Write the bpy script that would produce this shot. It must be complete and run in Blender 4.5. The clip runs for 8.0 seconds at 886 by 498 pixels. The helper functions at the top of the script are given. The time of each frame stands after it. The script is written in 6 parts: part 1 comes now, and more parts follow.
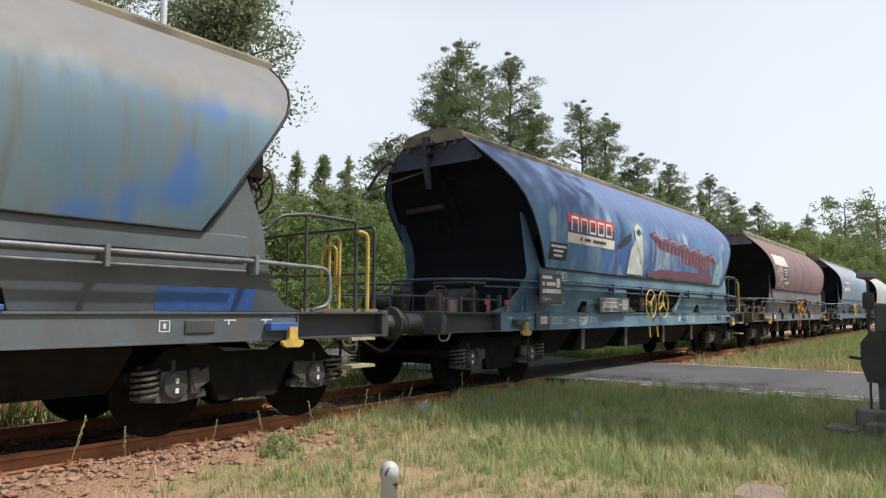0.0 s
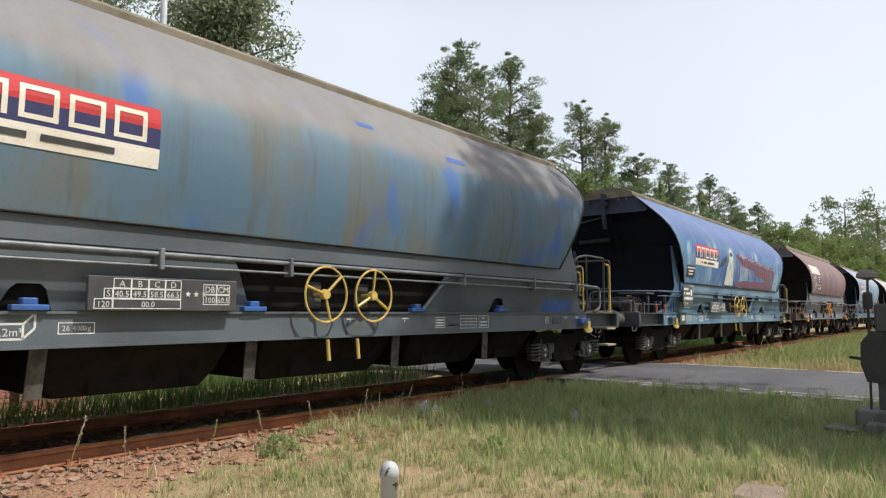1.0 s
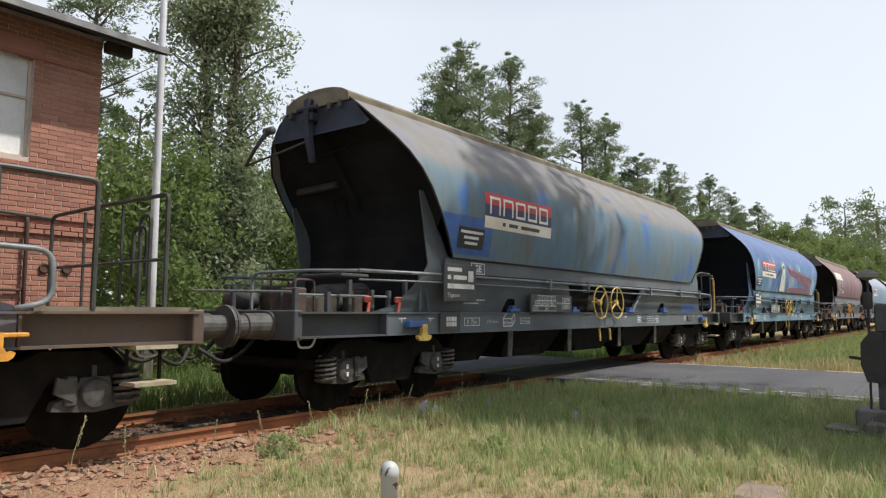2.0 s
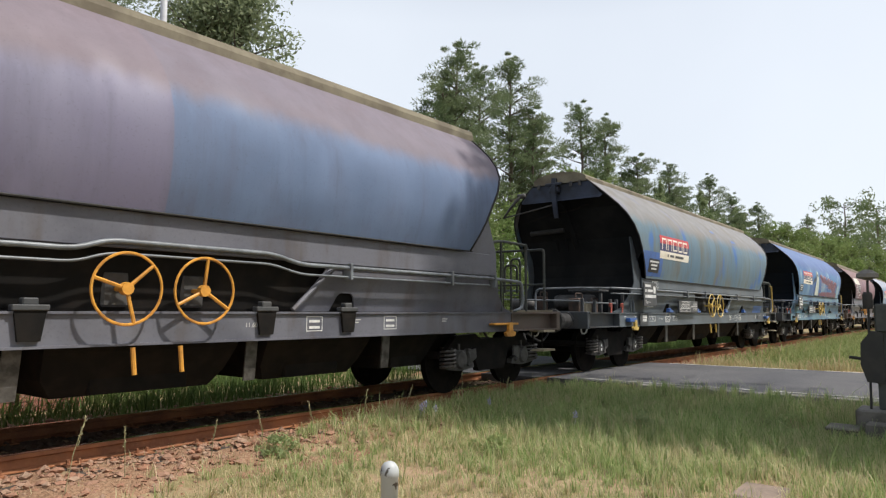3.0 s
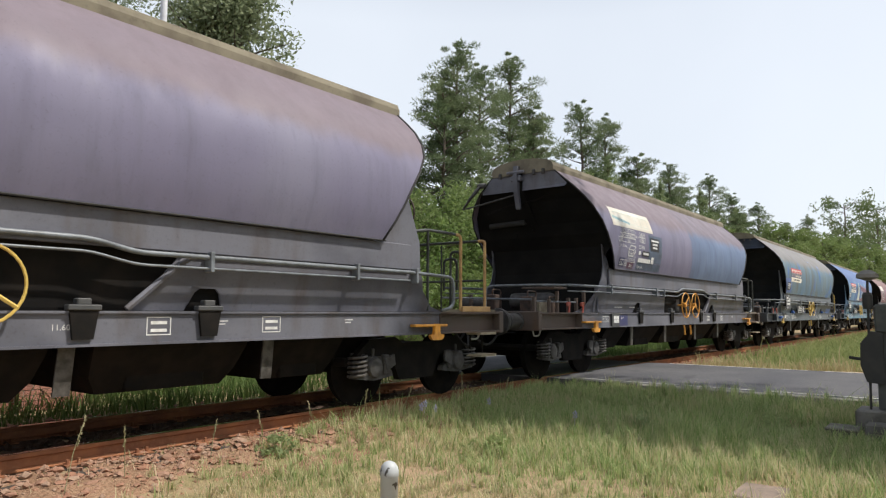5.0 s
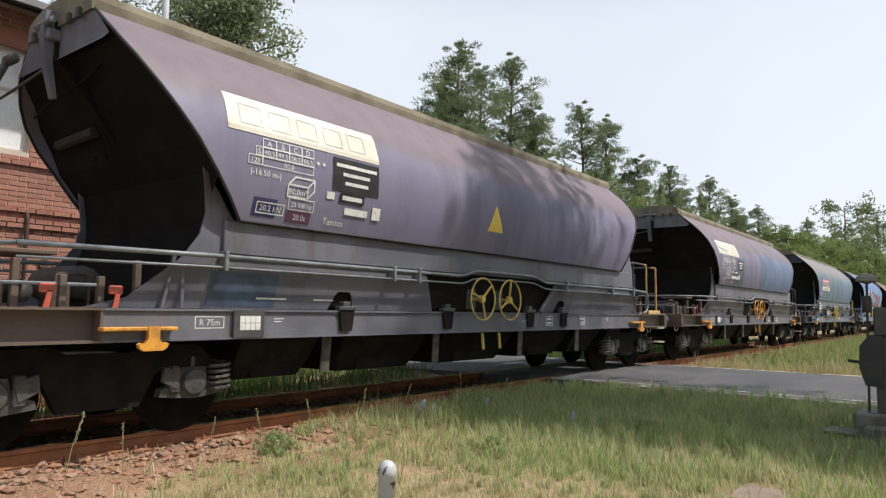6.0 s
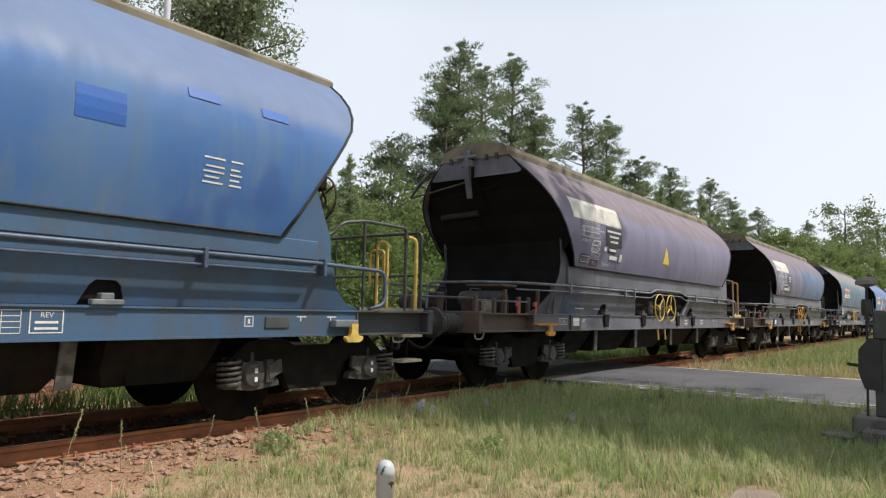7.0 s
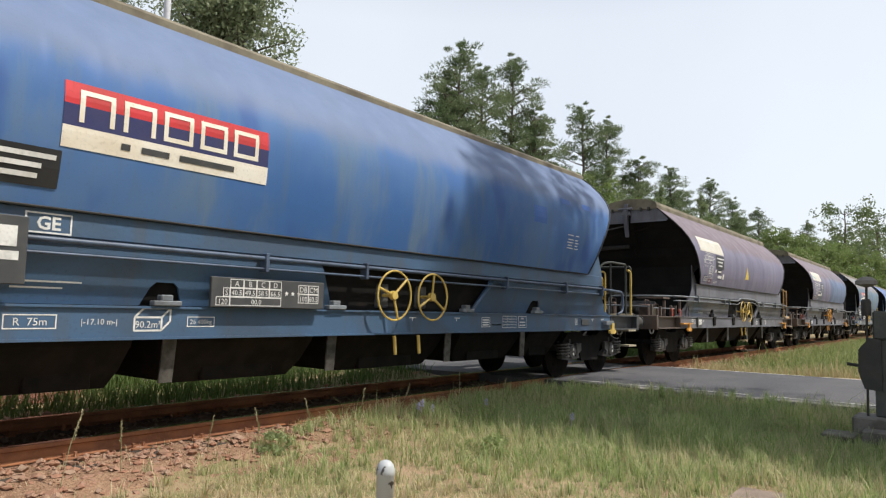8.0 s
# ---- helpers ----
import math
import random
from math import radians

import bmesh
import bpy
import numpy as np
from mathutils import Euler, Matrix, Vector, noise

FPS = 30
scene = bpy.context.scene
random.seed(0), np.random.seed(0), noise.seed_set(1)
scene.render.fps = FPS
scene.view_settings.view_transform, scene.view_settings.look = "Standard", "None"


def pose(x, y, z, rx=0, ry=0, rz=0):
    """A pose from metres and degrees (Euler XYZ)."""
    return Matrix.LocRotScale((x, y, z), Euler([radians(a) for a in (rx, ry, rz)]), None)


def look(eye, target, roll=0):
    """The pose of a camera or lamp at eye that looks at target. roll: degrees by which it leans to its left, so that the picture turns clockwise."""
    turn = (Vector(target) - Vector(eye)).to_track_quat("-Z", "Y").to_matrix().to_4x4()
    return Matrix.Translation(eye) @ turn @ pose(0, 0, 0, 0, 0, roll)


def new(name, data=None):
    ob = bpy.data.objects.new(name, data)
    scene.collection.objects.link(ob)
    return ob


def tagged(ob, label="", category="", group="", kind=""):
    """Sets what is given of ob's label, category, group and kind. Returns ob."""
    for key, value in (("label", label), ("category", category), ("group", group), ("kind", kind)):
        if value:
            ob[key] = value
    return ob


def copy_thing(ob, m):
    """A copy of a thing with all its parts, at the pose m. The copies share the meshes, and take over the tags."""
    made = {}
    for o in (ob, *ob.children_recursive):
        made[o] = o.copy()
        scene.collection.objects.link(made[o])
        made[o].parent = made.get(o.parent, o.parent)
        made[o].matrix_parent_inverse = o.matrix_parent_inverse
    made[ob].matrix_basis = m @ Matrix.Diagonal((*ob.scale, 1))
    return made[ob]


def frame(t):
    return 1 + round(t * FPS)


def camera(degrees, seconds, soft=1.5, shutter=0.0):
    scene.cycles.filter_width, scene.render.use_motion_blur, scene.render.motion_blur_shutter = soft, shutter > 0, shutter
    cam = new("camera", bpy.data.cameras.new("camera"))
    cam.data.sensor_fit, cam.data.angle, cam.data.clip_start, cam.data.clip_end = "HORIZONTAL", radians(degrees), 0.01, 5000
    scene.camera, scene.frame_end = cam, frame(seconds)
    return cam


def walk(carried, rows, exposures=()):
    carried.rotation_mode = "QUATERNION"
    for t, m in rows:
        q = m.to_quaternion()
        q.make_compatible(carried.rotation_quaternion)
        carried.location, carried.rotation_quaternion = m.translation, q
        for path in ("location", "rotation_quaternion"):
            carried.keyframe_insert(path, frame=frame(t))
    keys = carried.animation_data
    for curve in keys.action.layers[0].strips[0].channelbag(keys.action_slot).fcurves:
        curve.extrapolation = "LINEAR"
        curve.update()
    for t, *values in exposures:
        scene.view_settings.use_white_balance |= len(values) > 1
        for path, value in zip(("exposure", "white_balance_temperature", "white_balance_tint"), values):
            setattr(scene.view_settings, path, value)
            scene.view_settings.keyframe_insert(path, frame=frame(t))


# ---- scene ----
# ---------------------------------------------------------------- camera
TAU = math.tau
EYE = Vector((0.0, 0.0, 1.23))


def aim(yaw, tilt, roll):
    y, t = radians(yaw), radians(tilt)
    return look(EYE, EYE + Vector((math.cos(t) * math.cos(y), math.cos(t) * math.sin(y), math.sin(t))), roll)


cam = camera(66.32, 8.0, soft=1.25)
walk(cam, [(0.0, aim(37.98, 5.27, 0.20)), (4.6, aim(37.98, 5.27, 0.20)), (5.3, aim(37.97, 5.26, 0.34)),
           (6.0, aim(37.96, 5.24, 0.74)), (6.4, aim(37.955, 5.245, 1.16)), (6.6, aim(37.955, 5.25, 1.18)),
           (8.0, aim(37.955, 5.25, 1.18))])

# how far the train has run, second by second; it goes along +x
RUN = [(0.0, 0.0), (0.5, 3.747), (1.0, 7.197), (1.5, 10.973), (2.0, 14.44), (2.5, 18.21), (3.0, 21.702), (3.5, 25.509),
       (4.0, 29.001), (4.5, 32.796), (5.0, 36.32), (5.5, 40.14), (6.0, 43.686), (6.5, 47.505), (7.0, 51.055),
       (7.5, 54.909), (8.0, 58.481)]
TRACK_Y = 7.29  # middle of the track
GROUND = -0.25

# ---------------------------------------------------------------- sky, sun, exposure
SUN_TO = Vector((0.28, -0.45, 0.83)).normalized()
world = bpy.data.worlds.new("world")
scene.world = world
world.use_nodes = True
wn, wl = world.node_tree.nodes, world.node_tree.links
wn.clear()
w_out, w_bg = wn.new("ShaderNodeOutputWorld"), wn.new("ShaderNodeBackground")
w_sky, w_mix = wn.new("ShaderNodeTexSky"), wn.new("ShaderNodeMix")
w_sky.sky_type, w_sky.sun_disc = "NISHITA", False
w_sky.sun_elevation = math.asin(SUN_TO.z)
w_sky.sun_rotation = math.atan2(SUN_TO.x, SUN_TO.y)
w_sky.dust_density, w_sky.air_density = 3.0, 1.0
w_veil = wn.new("ShaderNodeTexNoise")
w_veil.inputs["Scale"].default_value = 1.6
w_veil.inputs["Detail"].default_value = 4
w_map = wn.new("ShaderNodeMapRange")
w_map.inputs["From Min"].default_value, w_map.inputs["From Max"].default_value = 0.25, 0.75
w_map.inputs["To Min"].default_value, w_map.inputs["To Max"].default_value = 0.66, 0.80
wl.new(w_veil.outputs["Fac"], w_map.inputs["Value"])
w_mix.data_type = "RGBA"
w_mix.inputs["B"].default_value = (9.9, 10.5, 11.3, 1)  # thin high cloud
# the haze is thick towards the horizon and thins out overhead
w_co, w_sep, w_high, w_mul = wn.new("ShaderNodeTexCoord"), wn.new("ShaderNodeSeparateXYZ"), wn.new("ShaderNodeMapRange"), wn.new("ShaderNodeMath")
wl.new(w_co.outputs["Generated"], w_sep.inputs[0])
wl.new(w_sep.outputs["Z"], w_high.inputs["Value"])
for w_key, w_val in (("From Min", 0.40), ("From Max", 0.75), ("To Min", 1.0), ("To Max", 0.28)):
    w_high.inputs[w_key].default_value = w_val
w_mul.operation = "MULTIPLY"
wl.new(w_map.outputs["Result"], w_mul.inputs[0])
wl.new(w_high.outputs["Result"], w_mul.inputs[1])
wl.new(w_mul.outputs[0], w_mix.inputs["Factor"])
wl.new(w_sky.outputs["Color"], w_mix.inputs["A"])
wl.new(w_mix.outputs["Result"], w_bg.inputs["Color"])
w_bg.inputs["Strength"].default_value = 0.1
wl.new(w_bg.outputs["Background"], w_out.inputs["Surface"])
sun_data = bpy.data.lights.new("sun", "SUN")
sun_data.energy, sun_data.angle, sun_data.color = 4.6, radians(1.2), (1.0, 0.955, 0.88)
sun = new("sun", sun_data)
sun.matrix_world = look((0, -20, 40), Vector((0, -20, 40)) - SUN_TO)
scene.view_settings.exposure = 0.05


# ---------------------------------------------------------------- materials
class Mat:
    """A node material built step by step."""

    def __init__(self, name, rough=0.6, metal=0.0, spec=0.5):
        self.m = bpy.data.materials.new(name)
        self.m.use_nodes = True
        self.n, self.l = self.m.node_tree.nodes, self.m.node_tree.links
        self.b = self.n["Principled BSDF"]
        self.b.inputs["Roughness"].default_value = rough
        self.b.inputs["Metallic"].default_value = metal
        self.b.inputs["Specular IOR Level"].default_value = spec
        self.co = self.n.new("ShaderNodeTexCoord").outputs["Object"]

    def scaled(self, sx, sy, sz):
        mp = self.n.new("ShaderNodeMapping")
        mp.inputs["Scale"].default_value = (sx, sy, sz)
        self.l.new(self.co, mp.inputs["Vector"])
        return mp.outputs["Vector"]

    def noise(self, scale, detail=4, vec=None, rough=0.55, dist=0.0):
        t = self.n.new("ShaderNodeTexNoise")
        t.inputs["Scale"].default_value, t.inputs["Detail"].default_value = scale, detail
        t.inputs["Roughness"].default_value, t.inputs["Distortion"].default_value = rough, dist
        self.l.new(vec or self.co, t.inputs["Vector"])
        return t.outputs["Fac"]

    def step(self, value, lo, hi, a=0.0, b=1.0):
        r = self.n.new("ShaderNodeMapRange")
        r.interpolation_type = "SMOOTHSTEP"
        for k, v in (("From Min", lo), ("From Max", hi), ("To Min", a), ("To Max", b)):
            r.inputs[k].default_value = v
        self.l.new(value, r.inputs["Value"])
        return r.outputs["Result"]

    def math(self, op, a, b):
        n = self.n.new("ShaderNodeMath")
        n.operation = op
        for k, v in ((0, a), (1, b)):
            if isinstance(v, (int, float)):
                n.inputs[k].default_value = v
            else:
                self.l.new(v, n.inputs[k])
        return n.outputs[0]

    def mix(self, fac, a, b, kind="MIX"):
        n = self.n.new("ShaderNodeMix")
        n.data_type, n.blend_type = "RGBA", kind
        for k, v in (("Factor", fac), ("A", a), ("B", b)):
            if isinstance(v, (int, float)):
                n.inputs[k].default_value = v
            elif isinstance(v, tuple):
                n.inputs[k].default_value = (*v[:3], 1)
            else:
                self.l.new(v, n.inputs[k])
        return n.outputs["Result"]

    def axis(self, k):
        n = self.n.new("ShaderNodeSeparateXYZ")
        self.l.new(self.co, n.inputs[0])
        return n.outputs[k]

    def random(self):
        return self.n.new("ShaderNodeObjectInfo").outputs["Random"]

    def island(self):
        return self.n.new("ShaderNodeNewGeometry").outputs["Random Per Island"]

    def bump(self, height, strength=0.3, distance=0.02):
        n = self.n.new("ShaderNodeBump")
        n.inputs["Strength"].default_value, n.inputs["Distance"].default_value = strength, distance
        self.l.new(height, n.inputs["Height"])
        self.l.new(n.outputs["Normal"], self.b.inputs["Normal"])

    def leafy(self, color, share=0.4):
        """Thin leaves: part of the light comes through."""
        t, x = self.n.new("ShaderNodeBsdfTranslucent"), self.n.new("ShaderNodeMixShader")
        self.l.new(color, t.inputs["Color"])
        x.inputs[0].default_value = share
        self.l.new(self.b.outputs[0], x.inputs[1])
        self.l.new(t.outputs[0], x.inputs[2])
        self.l.new(x.outputs[0], self.n["Material Output"].inputs["Surface"])
        return self.done(color)

    def done(self, color, rough=None):
        if isinstance(color, tuple):
            self.b.inputs["Base Color"].default_value = (*color[:3], 1)
        else:
            self.l.new(color, self.b.inputs["Base Color"])
        if rough is not None:
            self.l.new(rough, self.b.inputs["Roughness"])
        return self.m


def paint(name, base, faded, grime, dust, bare=None, dust_z=3.25, streaks=0.5, rough=0.52, zones=()):
    """Weathered wagon paint: faded areas, runs of grime, dust on the upper slope, fresh touch-up patches, lengths of another colour."""
    m = Mat(name, rough, 0.0, 0.28)
    col = m.mix(m.step(m.noise(0.55, 3), 0.35, 0.65), base, faded)
    u = m.axis(0)
    for u0, u1, c in zones:
        inside = m.math("MULTIPLY", m.step(u, u0 - 0.01, u0 + 0.01), m.step(u, u1 - 0.01, u1 + 0.01, 1.0, 0.0))
        col = m.mix(inside, col, m.mix(m.step(m.noise(1.2, 3), 0.3, 0.7), c, tuple(v * 1.18 + 0.008 for v in c)))
    run = m.noise(1.0, 5, m.scaled(2.3, 2.3, 0.26), 0.62)
    col = m.mix(m.math("MULTIPLY", m.step(run, 0.47, 0.70), streaks), col, grime)
    blot = m.noise(1.3, 5, m.scaled(1.0, 1.0, 0.75))
    col = m.mix(m.math("MULTIPLY", m.step(blot, 0.5, 0.72), 0.5 * streaks), col, grime)
    thin = m.noise(1.0, 3, m.scaled(7, 7, 0.22), 0.6)
    col = m.mix(m.math("MULTIPLY", m.step(thin, 0.5, 0.75), 0.55 * streaks), col, tuple(0.72 * c for c in grime))
    if bare:
        spot = m.noise(1.4, 2, m.scaled(1.1, 1.1, 0.55), 0.4)
        col = m.mix(m.math("MULTIPLY", m.step(spot, 0.60, 0.70), 0.75), col, bare)
    edge = m.math("ADD", m.axis(2), m.math("MULTIPLY", m.noise(1.6, 3, m.scaled(1.4, 1.4, 0.3)), 0.30))
    col = m.mix(m.step(edge, dust_z + 0.16, dust_z + 0.44, 0.0, 0.82), col, m.mix(m.noise(3.0, 4, m.scaled(1, 1, 0.3)), dust, tuple(0.72 * c for c in dust)))
    fine = m.noise(38, 3)
    col = m.mix(m.step(fine, 0.55, 0.8, 0.0, 0.22), col, tuple(0.45 * c for c in grime))
    m.bump(m.math("ADD", m.noise(0.9, 2), m.math("MULTIPLY", fine, 0.03)), 0.25, 0.03)
    return m.done(col, m.step(run, 0.3, 0.7, rough, rough + 0.25))


def plain(name, c, c2=None, scale=6.0, rough=0.6, metal=0.0, spec=0.4, fine=40.0, bump=0.15, vary=0.0):
    """A plain surface with two scales of variation."""
    m = Mat(name, rough, metal, spec)
    c2 = c2 or tuple(0.7 * v for v in c)
    col = m.mix(m.step(m.noise(scale, 5), 0.35, 0.7), c, c2)
    f = m.noise(fine, 3)
    col = m.mix(m.step(f, 0.5, 0.8, 0.0, 0.35), col, tuple(0.5 * v for v in c2))
    if vary:
        col = m.mix(m.math("MULTIPLY", m.random(), vary), col, tuple(0.35 * v for v in c))
    m.bump(f, bump, 0.01)
    return m.done(col)


M = {
    # grime, with the shade under the wagons worked into the colour
    "under": plain("shade_black_dirty_gear", (0.009, 0.0085, 0.008), (0.017, 0.014, 0.012), 5, 0.85, spec=0.15),
    "iron": plain("greasy_cast_iron", (0.085, 0.082, 0.080), (0.045, 0.041, 0.038), 7, 0.6, 0.1),
    "spring": plain("spring_steel", (0.13, 0.12, 0.11), (0.05, 0.045, 0.04), 9, 0.45, 0.4),
    # rust darkened almost to black for the shadow the wheels run in
    "tyre": plain("shade_black_rusty_wheel", (0.008, 0.007, 0.006), (0.014, 0.011, 0.009), 7, 0.9, spec=0.1),
    "tube_grey": plain("grey_painted_tube", (0.20, 0.22, 0.24), (0.12, 0.13, 0.14), 6, 0.4),
    "tube_navy": plain("dull_navy_tube", (0.080, 0.115, 0.18), (0.058, 0.075, 0.11), 6, 0.45),
    "tube_blue": plain("blue_painted_tube", (0.045, 0.13, 0.40), (0.045, 0.10, 0.27), 6, 0.4),
    "rail_dark": plain("dark_olive_grey_rail", (0.060, 0.066, 0.060), (0.040, 0.042, 0.038), 6, 0.5),
    "yellow": plain("yellow_safety_paint", (0.64, 0.46, 0.12), (0.46, 0.31, 0.08), 8, 0.45),
    "orange": plain("orange_yellow_paint", (0.70, 0.33, 0.05), (0.42, 0.19, 0.04), 8, 0.5),
    "ochre": plain("worn_ochre_paint", (0.60, 0.38, 0.16), (0.44, 0.25, 0.11), 6, 0.55),
    "timber": plain("bleached_step_boards", (0.42, 0.37, 0.27), (0.28, 0.23, 0.16), 8, 0.8),
    "white": plain("white_lettering", (0.74, 0.74, 0.72), (0.56, 0.56, 0.54), 9, 0.5, bump=0.03),
    "sign_dark": plain("dark_grey_sign_plate", (0.055, 0.058, 0.062), (0.08, 0.08, 0.08), 5, 0.5, bump=0.05),
    "black": plain("black_sticker", (0.018, 0.018, 0.02), (0.03, 0.03, 0.03), 5, 0.5, bump=0.05),
    "red": plain("red_sign_paint", (0.62, 0.045, 0.055), (0.48, 0.05, 0.05), 3, 0.45, bump=0.05),
    "navy": plain("navy_sign_paint", (0.035, 0.04, 0.13), (0.05, 0.05, 0.12), 3, 0.45, bump=0.05),
    "cream": plain("cream_sign_film", (0.82, 0.79, 0.70), (0.72, 0.65, 0.52), 2.2, 0.5, bump=0.05),
    "pale": plain("peeling_pale_film", (0.71, 0.69, 0.62), (0.64, 0.59, 0.50), 2.4, 0.5, bump=0.08),
    "red_tap": plain("red_brake_lever", (0.50, 0.09, 0.06), (0.32, 0.10, 0.07), 9, 0.5),
    "roof": plain("lichen_grey_roof_cover", (0.22, 0.195, 0.14), (0.13, 0.11, 0.08), 2.2, 0.9, fine=18),
    "rubber": plain("black_rubber", (0.02, 0.02, 0.02), (0.035, 0.033, 0.03), 8, 0.7),
    "maroon": plain("maroon_spray_paint", (0.15, 0.035, 0.07), (0.11, 0.06, 0.11), 2.0, 0.45),
    "salmon": plain("salmon_spray_paint", (0.55, 0.25, 0.22), (0.4, 0.2, 0.2), 3.0, 0.45),
    "spray_white": plain("white_spray_paint", (0.66, 0.68, 0.62), (0.42, 0.50, 0.45), 2.4, 0.5),
    "spray_dark": plain("dark_spray_paint", (0.02, 0.025, 0.035), (0.04, 0.05, 0.06), 3.0, 0.5),
    "tri_yellow": plain("yellow_sticker", (0.72, 0.55, 0.08), (0.6, 0.42, 0.08), 6, 0.5),
    "spray_teal": plain("pale_teal_spray_paint", (0.30, 0.45, 0.46), (0.16, 0.30, 0.36), 1.6, 0.5),
}


# ---------------------------------------------------------------- mesh helpers
def mesh_object(name, bm, material, smooth=False):
    me = bpy.data.meshes.new(name)
    bm.to_mesh(me)
    bm.free()
    if material:
        me.materials.append(material)
    if smooth:
        me.polygons.foreach_set("use_smooth", [True] * len(me.polygons))
    return new(name, me)


def part(name, bm, material, parent, label="", smooth=False):
    ob = mesh_object(name, bm, material, smooth)
    ob.parent = parent
    return tagged(ob, label)


def fresh():
    return bmesh.new()


def box(bm, x0, x1, y0, y1, z0, z1, bevel=0.0):
    vs = [bm.verts.new((x, y, z)) for x in (x0, x1) for y in (y0, y1) for z in (z0, z1)]
    fs = [bm.faces.new([vs[i] for i in q]) for q in ((0, 1, 3, 2), (4, 6, 7, 5), (0, 4, 5, 1), (2, 3, 7, 6), (0, 2, 6, 4), (1, 5, 7, 3))]
    if bevel:
        edges = list({e for f in fs for e in f.edges})
        bmesh.ops.bevel(bm, geom=edges, offset=bevel, segments=1, affect="EDGES", profile=0.5)
    return bm


def prism(bm, outline, y0, y1, plane="xz"):
    """An outline, pulled from y0 to y1 across its plane."""
    def at(a, b, d):
        return (a, d, b) if plane == "xz" else ((d, a, b) if plane == "yz" else (a, b, d))
    lo = [bm.verts.new(at(a, b, y0)) for a, b in outline]
    hi = [bm.verts.new(at(a, b, y1)) for a, b in outline]
    n = len(outline)
    bm.faces.new(lo)
    bm.faces.new(hi[::-1])
    for i in range(n):
        bm.faces.new((lo[i], hi[i], hi[(i + 1) % n], lo[(i + 1) % n]))
    bmesh.ops.recalc_face_normals(bm, faces=bm.faces)
    return bm


def tube(bm, pts, r, seg=8, cap=True, radii=None):
    """A round bar along points."""
    pts = [Vector(p) for p in pts]
    rings = []
    side = None
    for i, p in enumerate(pts):
        d = (pts[min(i + 1, len(pts) - 1)] - pts[max(i - 1, 0)]).normalized()
        if side is None:
            side = d.orthogonal().normalized()
        side = (side - d * side.dot(d)).normalized()
        up = d.cross(side)
        rr = radii[i] if radii else r
        rings.append([bm.verts.new(p + rr * (math.cos(TAU * k / seg) * side + math.sin(TAU * k / seg) * up)) for k in range(seg)])
    for a, b in zip(rings, rings[1:]):
        for k in range(seg):
            bm.faces.new((a[k], a[(k + 1) % seg], b[(k + 1) % seg], b[k]))
    if cap:
        bm.faces.new(rings[0][::-1])
        bm.faces.new(rings[-1])
    return bm


def bend(pts, r=0.12, n=4):
    """The same way with rounded corners."""
    pts = [Vector(p) for p in pts]
    out = [pts[0]]
    for a, b, c in zip(pts, pts[1:], pts[2:]):
        ra = min(r, (a - b).length / 2, (c - b).length / 2)
        p, q = b + (a - b).normalized() * ra, b + (c - b).normalized() * ra
        for k in range(n + 1):
            t = k / n
            out.append(p.lerp(b, t).lerp(b.lerp(q, t), t))
    return out + [pts[-1]]


def ring(bm, centre, r, thick, seg=28, minor=6, normal="y"):
    rows = []
    for i in range(seg):
        a = TAU * i / seg
        row = []
        for k in range(minor):
            b = TAU * k / minor
            d, e = r + thick * math.cos(b), thick * math.sin(b)
            p = (d * math.cos(a), e, d * math.sin(a)) if normal == "y" else (d * math.cos(a), d * math.sin(a), e)
            row.append(bm.verts.new(Vector(centre) + Vector(p)))
        rows.append(row)
    for i in range(seg):
        a, b = rows[i], rows[(i + 1) % seg]
        for k in range(minor):
            bm.faces.new((a[k], a[(k + 1) % minor], b[(k + 1) % minor], b[k]))
    bmesh.ops.recalc_face_normals(bm, faces=bm.faces)
    return bm


def lathe(bm, profile, centre, axis="y", seg=20):
    """A round body: (radius, along) turned about the axis."""
    rings = []
    c = Vector(centre)
    for r, d in profile:
        row = []
        for k in range(seg):
            a, b = r * math.cos(TAU * k / seg), r * math.sin(TAU * k / seg)
            row.append(bm.verts.new(c + Vector((a, d, b) if axis == "y" else ((d, a, b) if axis == "x" else (a, b, d)))))
        rings.append(row)
    for a, b in zip(rings, rings[1:]):
        for k in range(seg):
            bm.faces.new((a[k], a[(k + 1) % seg], b[(k + 1) % seg], b[k]))
    bm.faces.new(rings[0])
    bm.faces.new(rings[-1][::-1])
    bmesh.ops.recalc_face_normals(bm, faces=bm.faces)
    return bm


def words(bm, text, x, z, height, place, align="LEFT", bold=0.0):
    """Flat letters; place(u, z) puts a point of the flat text on its surface."""
    cu = bpy.data.curves.new("letters", "FONT")
    cu.body, cu.size, cu.align_x, cu.resolution_u, cu.offset = text, height / 0.70, align, 2, bold
    ob = new("letters", cu)
    me = ob.evaluated_get(bpy.context.evaluated_depsgraph_get()).to_mesh()
    vs = [bm.verts.new(place(x + v.co.x, z + v.co.y)) for v in me.vertices]
    for p in me.polygons:
        try:
            bm.faces.new([vs[i] for i in p.vertices])
        except ValueError:
            pass
    ob.to_mesh_clear()
    bpy.data.objects.remove(ob)
    bpy.data.curves.remove(cu)
    return bm


